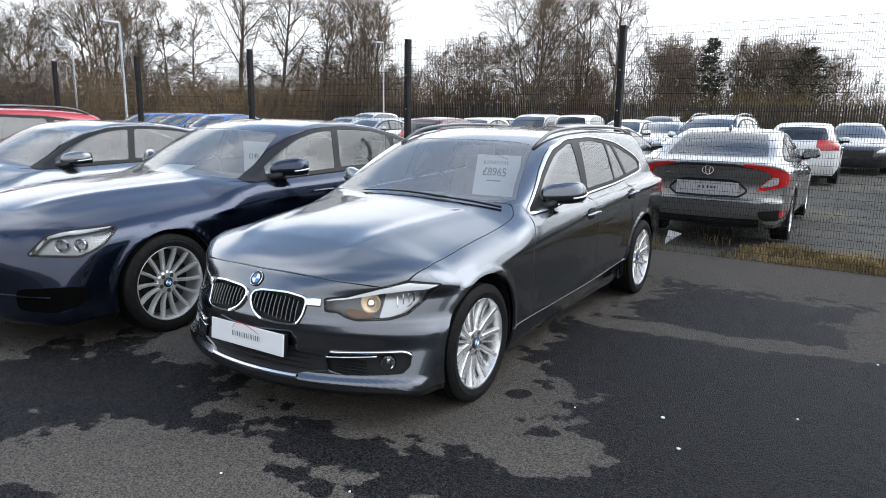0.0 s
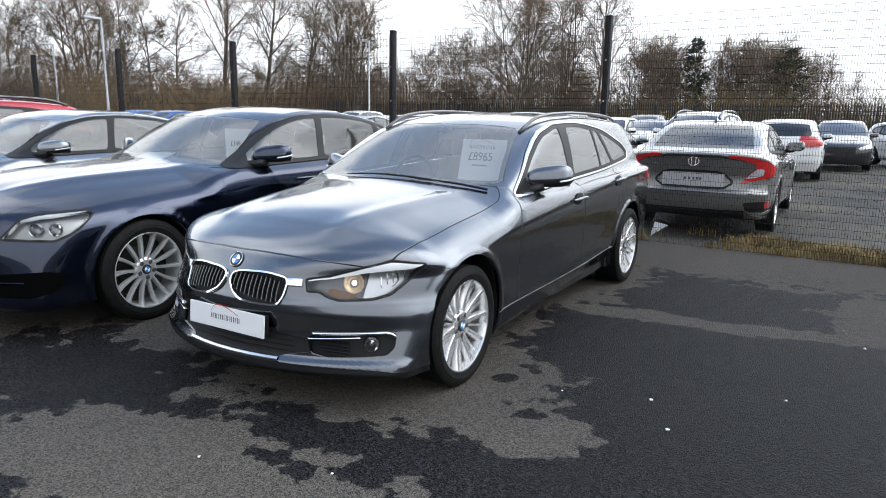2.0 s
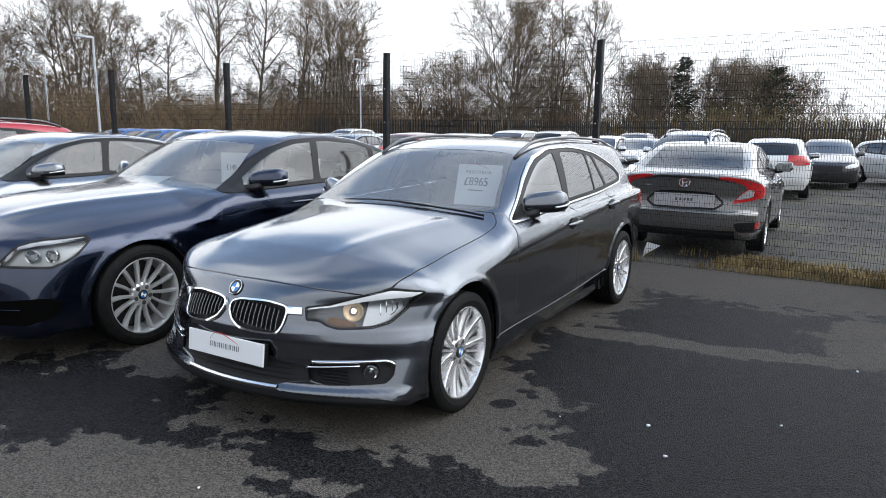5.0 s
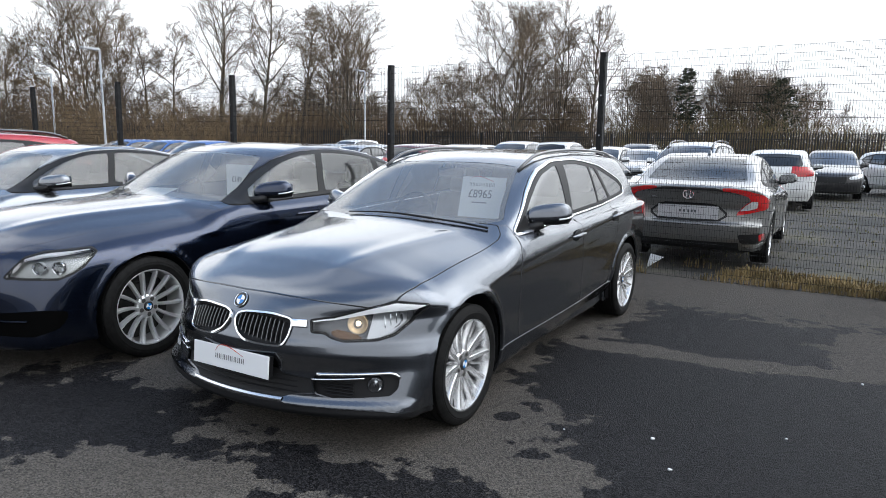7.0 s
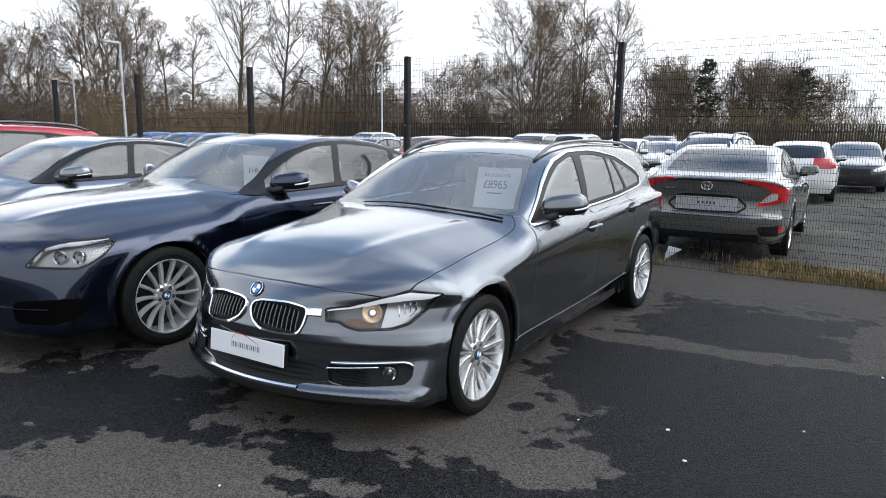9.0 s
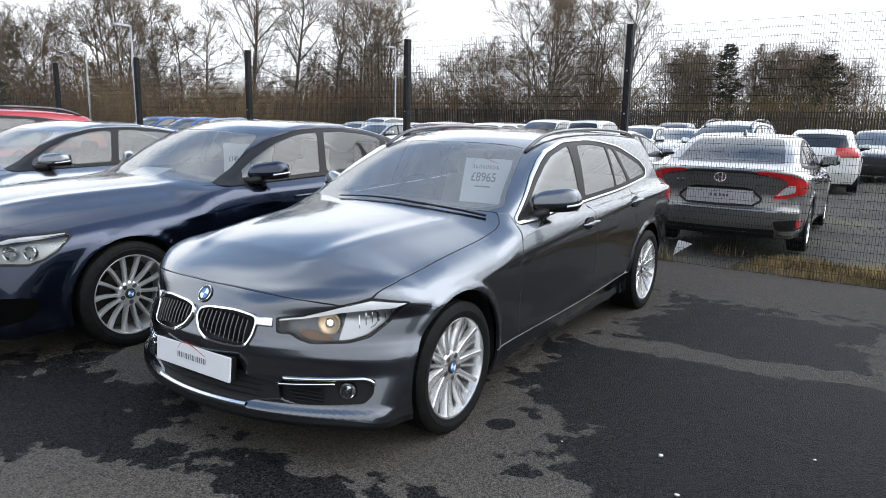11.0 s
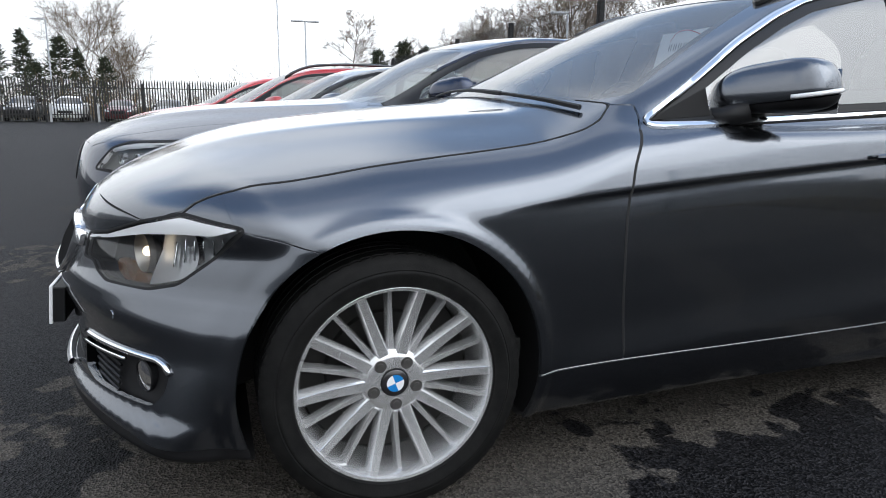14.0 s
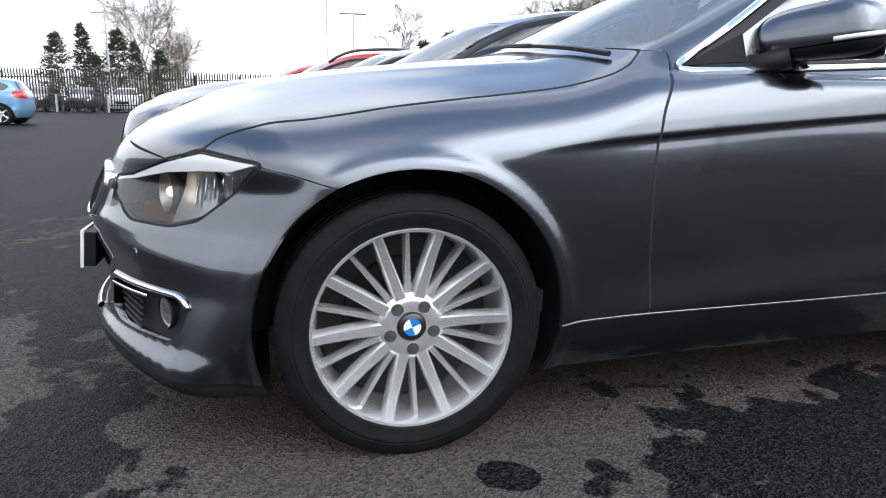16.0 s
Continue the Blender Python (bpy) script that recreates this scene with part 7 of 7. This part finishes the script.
def bare_tree(seed, h, wide, base, rise, top=0.35, forks=1, dense=1.0, tuft=0.0):
    """Meshes of a leafless tree. wide: crown's half width; base: height share where it starts; rise: limbs' angle; top: how pointed."""
    rr = np.random.RandomState(seed)
    thick, thin = [], []

    def stick(p, d, length, r, steps, store, bend, lift, end=0.3):
        pts = [np.array(p, float)]
        for k in range(steps):
            d = d + rr.normal(0, bend, 3) + np.array([0, 0, lift])
            d = d / np.linalg.norm(d)
            q = pts[-1] + d * length / steps
            store.append((pts[-1], q, r * (1 - (1 - end) * k / steps), r * (1 - (1 - end) * (k + 1) / steps)))
            pts.append(q)
        return pts

    def along(pts, u):
        i = min(int(u * (len(pts) - 1)), len(pts) - 2)
        d = pts[i + 1] - pts[i]
        return pts[i] + d * (u * (len(pts) - 1) - i), d / np.linalg.norm(d)

    def aside(d, ang):
        a = rr.normal(0, 1, 3)
        a = a - d * (a @ d)
        return d * math.cos(ang) + a / np.linalg.norm(a) * math.sin(ang)

    for f in range(forks):
        off = (f - (forks - 1) / 2) * 0.35 * wide / h * 2
        d0 = np.array([off + rr.normal(0, 0.04), rr.normal(0, 0.05 + 0.1 * (forks > 1)), 1.0])
        trunk = stick((0, 0, -0.1), d0 / np.linalg.norm(d0), h * rr.uniform(0.93, 1.0), h * 0.0135 / forks ** 0.4, 14, thick, 0.035, 0.03, 0.12)
        n = int(18 * dense / forks ** 0.6)
        for k in range(n):
            t = base + (0.96 - base) * (k + rr.uniform(0, 0.9)) / n
            p, _ = along(trunk, t)
            az = k * 2.4 + rr.uniform(-0.5, 0.5)
            s = (t - base) / (1 - base)
            ang = rise + 0.5 * s * (1.2 - rise) + rr.uniform(-0.15, 0.15)
            reach = wide * (min(1.0, 0.75 + 1.2 * s) * (1 - s ** 1.8 * (1 - top))) * rr.uniform(0.75, 1.1) / max(math.cos(ang), 0.5)
            d = np.array([math.cos(az) * math.cos(ang), math.sin(az) * math.cos(ang), math.sin(ang)])
            limb = stick(p, d, reach, h * 0.0058 * (1.15 - 0.7 * t), 7, thick, 0.10, 0.035, 0.15)
            for j in range(int(9 * dense)):
                u = 0.12 + 0.86 * (j + rr.uniform(0, 1)) / int(9 * dense)
                q, ld = along(limb, u)
                b2 = stick(q, aside(ld, rr.uniform(0.45, 0.85)), reach * (0.62 - 0.38 * u) * rr.uniform(0.7, 1.15), h * 0.0021, 5, thin, 0.11, 0.03, 0.35)
                for i in range(6):
                    w, bd = along(b2, rr.uniform(0.1 + 0.5 * tuft, 1.0))
                    L3 = reach * rr.uniform(0.13, 0.26) * (1 - 0.3 * tuft) + 0.15
                    b3 = stick(w, aside(bd, rr.uniform(0.4, 0.9)), L3, 0.010, 3, thin, 0.13, 0.03, 0.55)
                    for _ in range(4):
                        w, bd = along(b3, rr.uniform(0.2, 1.0))
                        stick(w, aside(bd, rr.uniform(0.4, 0.9)), L3 * rr.uniform(0.4, 0.75), 0.0068, 2, thin, 0.15, 0.02, 0.7)
    return tubes(thick, 6, "trunk", BARK), tubes(thin, 3, "crown", TWIG)


TREES = [bare_tree(1, 13.5, 3.1, 0.25, 0.75, 0.25), bare_tree(2, 10.5, 5.0, 0.16, 0.45, 0.5, 2, 1.15), bare_tree(3, 14.5, 3.3, 0.18, 0.85, 0.2), bare_tree(4, 10.0, 3.9, 0.14, 0.75, 0.35, 3, 1.1), bare_tree(5, 9.0, 2.1, 0.32, 0.4, 0.6, 1, 0.9, 0.7), bare_tree(6, 12.5, 2.6, 0.1, 0.8, 0.3, 3, 0.9)]


def plant(kind, x, y, k=1.0, turn=0.0, label="tall leafless tree with bare grey-brown branches"):
    root = tagged(new("tree"), label, "tree", "bare trees")
    child("trunk", TREES[kind][0], root)
    child("crown", TREES[kind][1], root)
    root.matrix_basis = pose(x, y, -0.03, 0, 0, turn) @ Matrix.Diagonal((k, k, k, 1))


for kind, x, y, k, a in ((2, -45.0, 37.5, 1.05, 10), (3, -47.5, 27.5, 1.15, 50), (3, -51.5, 23.5, 0.8, 130), (3, -53.5, 22.3, 0.72, 10), (4, -48.6, 26.4, 1.1, 75), (4, -46.5, 32.0, 1.08, 200), (4, -44.8, 33.0, 1.12, 20), (0, -42.6, 40.5, 1.1, 80), (0, -40.5, 43.0, 1.0, 140), (4, -39.0, 45.0, 1.25, 300), (3, -32.8, 40.5, 1.06, 30), (3, -21.8, 47.5, 1.1, 100),
                        (2, -22.4, 49.5, 0.86, 60), (5, -19.6, 52.5, 1.05, 15), (2, -17.5, 54.5, 0.9, 77), (1, -54, 22, 0.64, 10), (1, -60, 18, 0.58, 120), (4, -29.5, 52, 0.9, 60), (4, -27, 55, 0.85, 200), (5, -14.5, 55.5, 0.62, 222), (4, -12.5, 54.5, 0.85, 15), (4, -11.0, 57, 0.8, 99),
                        (5, -8.0, 57.5, 0.6, 166), (4, -6.2, 56.5, 0.82, 33), (4, -4.6, 58.5, 0.78, 280), (5, -0.6, 57.5, 0.5, 12), (4, -36.5, 46.5, 1.1, 45), (0, -51, 33, 0.9, 250), (4, -49.5, 30.0, 0.95, 310), (1, -66.5, -9.2, 0.85, 40), (3, -62.0, -7.0, 0.55, 90), (4, -56.5, 11.3, 0.95, 0), (5, 1.2, 60, 0.4, 30)):
    plant(kind, x, y, k, a)
rr = random.Random(11)
for k in range(11):
    plant(rr.choice((3, 4, 4, 3, 3)), -15.5 + 1.25 * k + rr.uniform(-0.6, 0.6), 57 + rr.uniform(-2, 7), rr.uniform(0.58, 0.74), rr.uniform(0, 360))
for k in range(26):
    plant(rr.choice((1, 4, 4, 5, 3)), -75 + 2.85 * k + rr.uniform(-1.2, 1.2), 66 + rr.uniform(-3, 9), rr.uniform(0.55, 0.85), rr.uniform(0, 360), "distant leafless tree in the wood")
for k in range(12):
    plant(rr.choice((1, 3, 4)), -82 + rr.uniform(-6, 6), -30 + 7.5 * k + rr.uniform(-2, 2), rr.uniform(0.2, 0.36), rr.uniform(0, 360), "distant leafless tree in the wood")


def thicket(name, count, area, h, seed, material, label):
    """Scrub: upright bushy stems with side twigs, one mesh."""
    rn = np.random.RandomState(seed)
    segs = []
    for _ in range(count):
        x, y = rn.uniform(area[0], area[1]), rn.uniform(area[2], area[3])
        top = h * rn.uniform(0.45, 1.0) * (1 + 0.5 * noise.noise((x * 0.12, y * 0.12, seed)))
        p = np.array([x, y, -0.05])
        d = np.array([rn.normal(0, 0.25), rn.normal(0, 0.25), 1.0])
        for k in range(3):
            q = p + d * top / 3
            r = 0.02 * (1 - 0.28 * k)
            segs.append((p, q, r, r * 0.7))
            for _ in range(3):
                t = p + (q - p) * rn.uniform(0.1, 1)
                e = t + np.array([rn.normal(0, 0.45), rn.normal(0, 0.45), rn.uniform(0.2, 0.8)]) * top * 0.22
                segs.append((t, e, 0.013, 0.006))
            p = q
            d = d + rn.normal(0, 0.15, 3)
    ob = new(name, tubes(segs, 3, name, material))
    return tagged(ob, label, "scrub", kind="stuff")


thicket("scrub", 5600, (-72, -17, 50, 60), 5.2, 2, SCRUB, "brown winter scrub under the trees")
thicket("scrub", 1800, (-17, 22, 50, 60), 4.0, 5, SCRUB, "brown winter scrub under the trees")
thicket("scrub", 4400, (-60, -34, 18, 47), 4.6, 7, SCRUB, "brown winter scrub under the trees")
thicket("scrub", 1300, (-70, -52, -30, 26), 3.2, 9, SCRUB, "brown winter scrub behind the palisade")
thicket("scrub", 900, (-16, 4, 51, 54), 3.4, 12, noisy(mat("yellow-green scrub", (0.12, 0.1, 0.03), 0.95), 0.5, (0.07, 0.06, 0.02), (0.19, 0.15, 0.05)), "yellow-green winter shrubs along the fence")


def conifer(seed, h, r, ragged=0.2, dome=False):
    rn = np.random.RandomState(seed)
    P, F = [], []
    for k in range(int(70 + 14 * h)):
        t = rn.uniform(0.08, 1.0) ** 0.8
        z = h * t
        L = r * (min(1, 2.6 * (1 - t) ** 0.7) if dome else (1 - t) ** 0.75) * rn.uniform(1 - ragged, 1.1) + 0.12
        az = rn.uniform(0, 2 * np.pi)
        d = np.array([math.cos(az), math.sin(az), 0.12 - 0.25 * (1 - t)])
        for j in range(16):
            c = np.array([0, 0, z]) + d * L * rn.uniform(0.15, 1.0) + rn.normal(0, 0.07 * r, 3)
            e = d * rn.uniform(0.12, 0.3) + rn.normal(0, 0.09, 3)
            w = np.cross(e, rn.normal(0, 1, 3))
            w = w / max(np.linalg.norm(w), 1e-6) * rn.uniform(0.03, 0.07)
            o = len(P)
            P += [tuple(c - w), tuple(c + w), tuple(c + e + w * 0.3 + np.array([0, 0, 0.05]))]
            F.append((o, o + 1, o + 2))
    me = bpy.data.meshes.new("crown")
    me.from_pydata(P, [], F)
    me.materials.append(NEEDLE)
    tr = tubes([(np.array([0, 0, -0.05]), np.array([0, 0, h * 0.95]), h * 0.016, 0.02)], 8, "trunk", BARK)
    return tr, me


CONIFERS = [conifer(1, 6.5, 1.5, 0.5), conifer(2, 6.0, 2.0, 0.35), conifer(3, 9.0, 1.5, 0.35), conifer(4, 5.0, 2.4, 0.2), conifer(5, 6.6, 1.7, 0.5, True), conifer(6, 7.9, 0.95, 0.6, True)]
for kind, x, y, k, lab in ((5, -10.0, 56.5, 1.0, "tall dark ivy-clad tree"), (4, -2.9, 55.5, 1.0, "round dark evergreen tree"), (1, -55.9, -14.9, 0.92, ""), (0, -58.2, -13.5, 1.0, ""), (1, -57.5, -10.9, 1.0, ""), (0, -56.6, -9.5, 0.8, ""), (3, -56.0, -12.3, 0.8, ""), (1, -55.5, -7.6, 0.75, ""),
                          (1, -26.4, 7.6, 0.62, ""), (0, -24.2, 7.9, 0.52, ""), (3, -22.0, 7.6, 0.55, ""), (1, -29.5, 7.2, 0.6, "")):
    root = tagged(new("conifer"), lab or "dark green conifer with ragged tiers", "tree", "evergreens")
    child("trunk", CONIFERS[kind][0], root)
    child("crown", CONIFERS[kind][1], root)
    root.matrix_basis = pose(x, y, -0.03, 0, 0, 40 * kind) @ Matrix.Diagonal((k, k, k, 1))
bm = bmesh.new()
q = [bm.verts.new(c) for c in ((0.0, 0.0, 0.0), (0.05, 0.01, 0.045), (0.215, -0.01, 0.165), (0.04, 0.02, 0.19), (0.012, 0.01, 0.08))]
bm.faces.new(q)
bmesh.ops.solidify(bm, geom=bm.faces[:], thickness=0.003)
b = tagged(part("plastic_scrap", bm, PLATE), "torn white plastic sheet lying under a bumper", "litter")
b.location = (0.40, 5.46, -0.03)
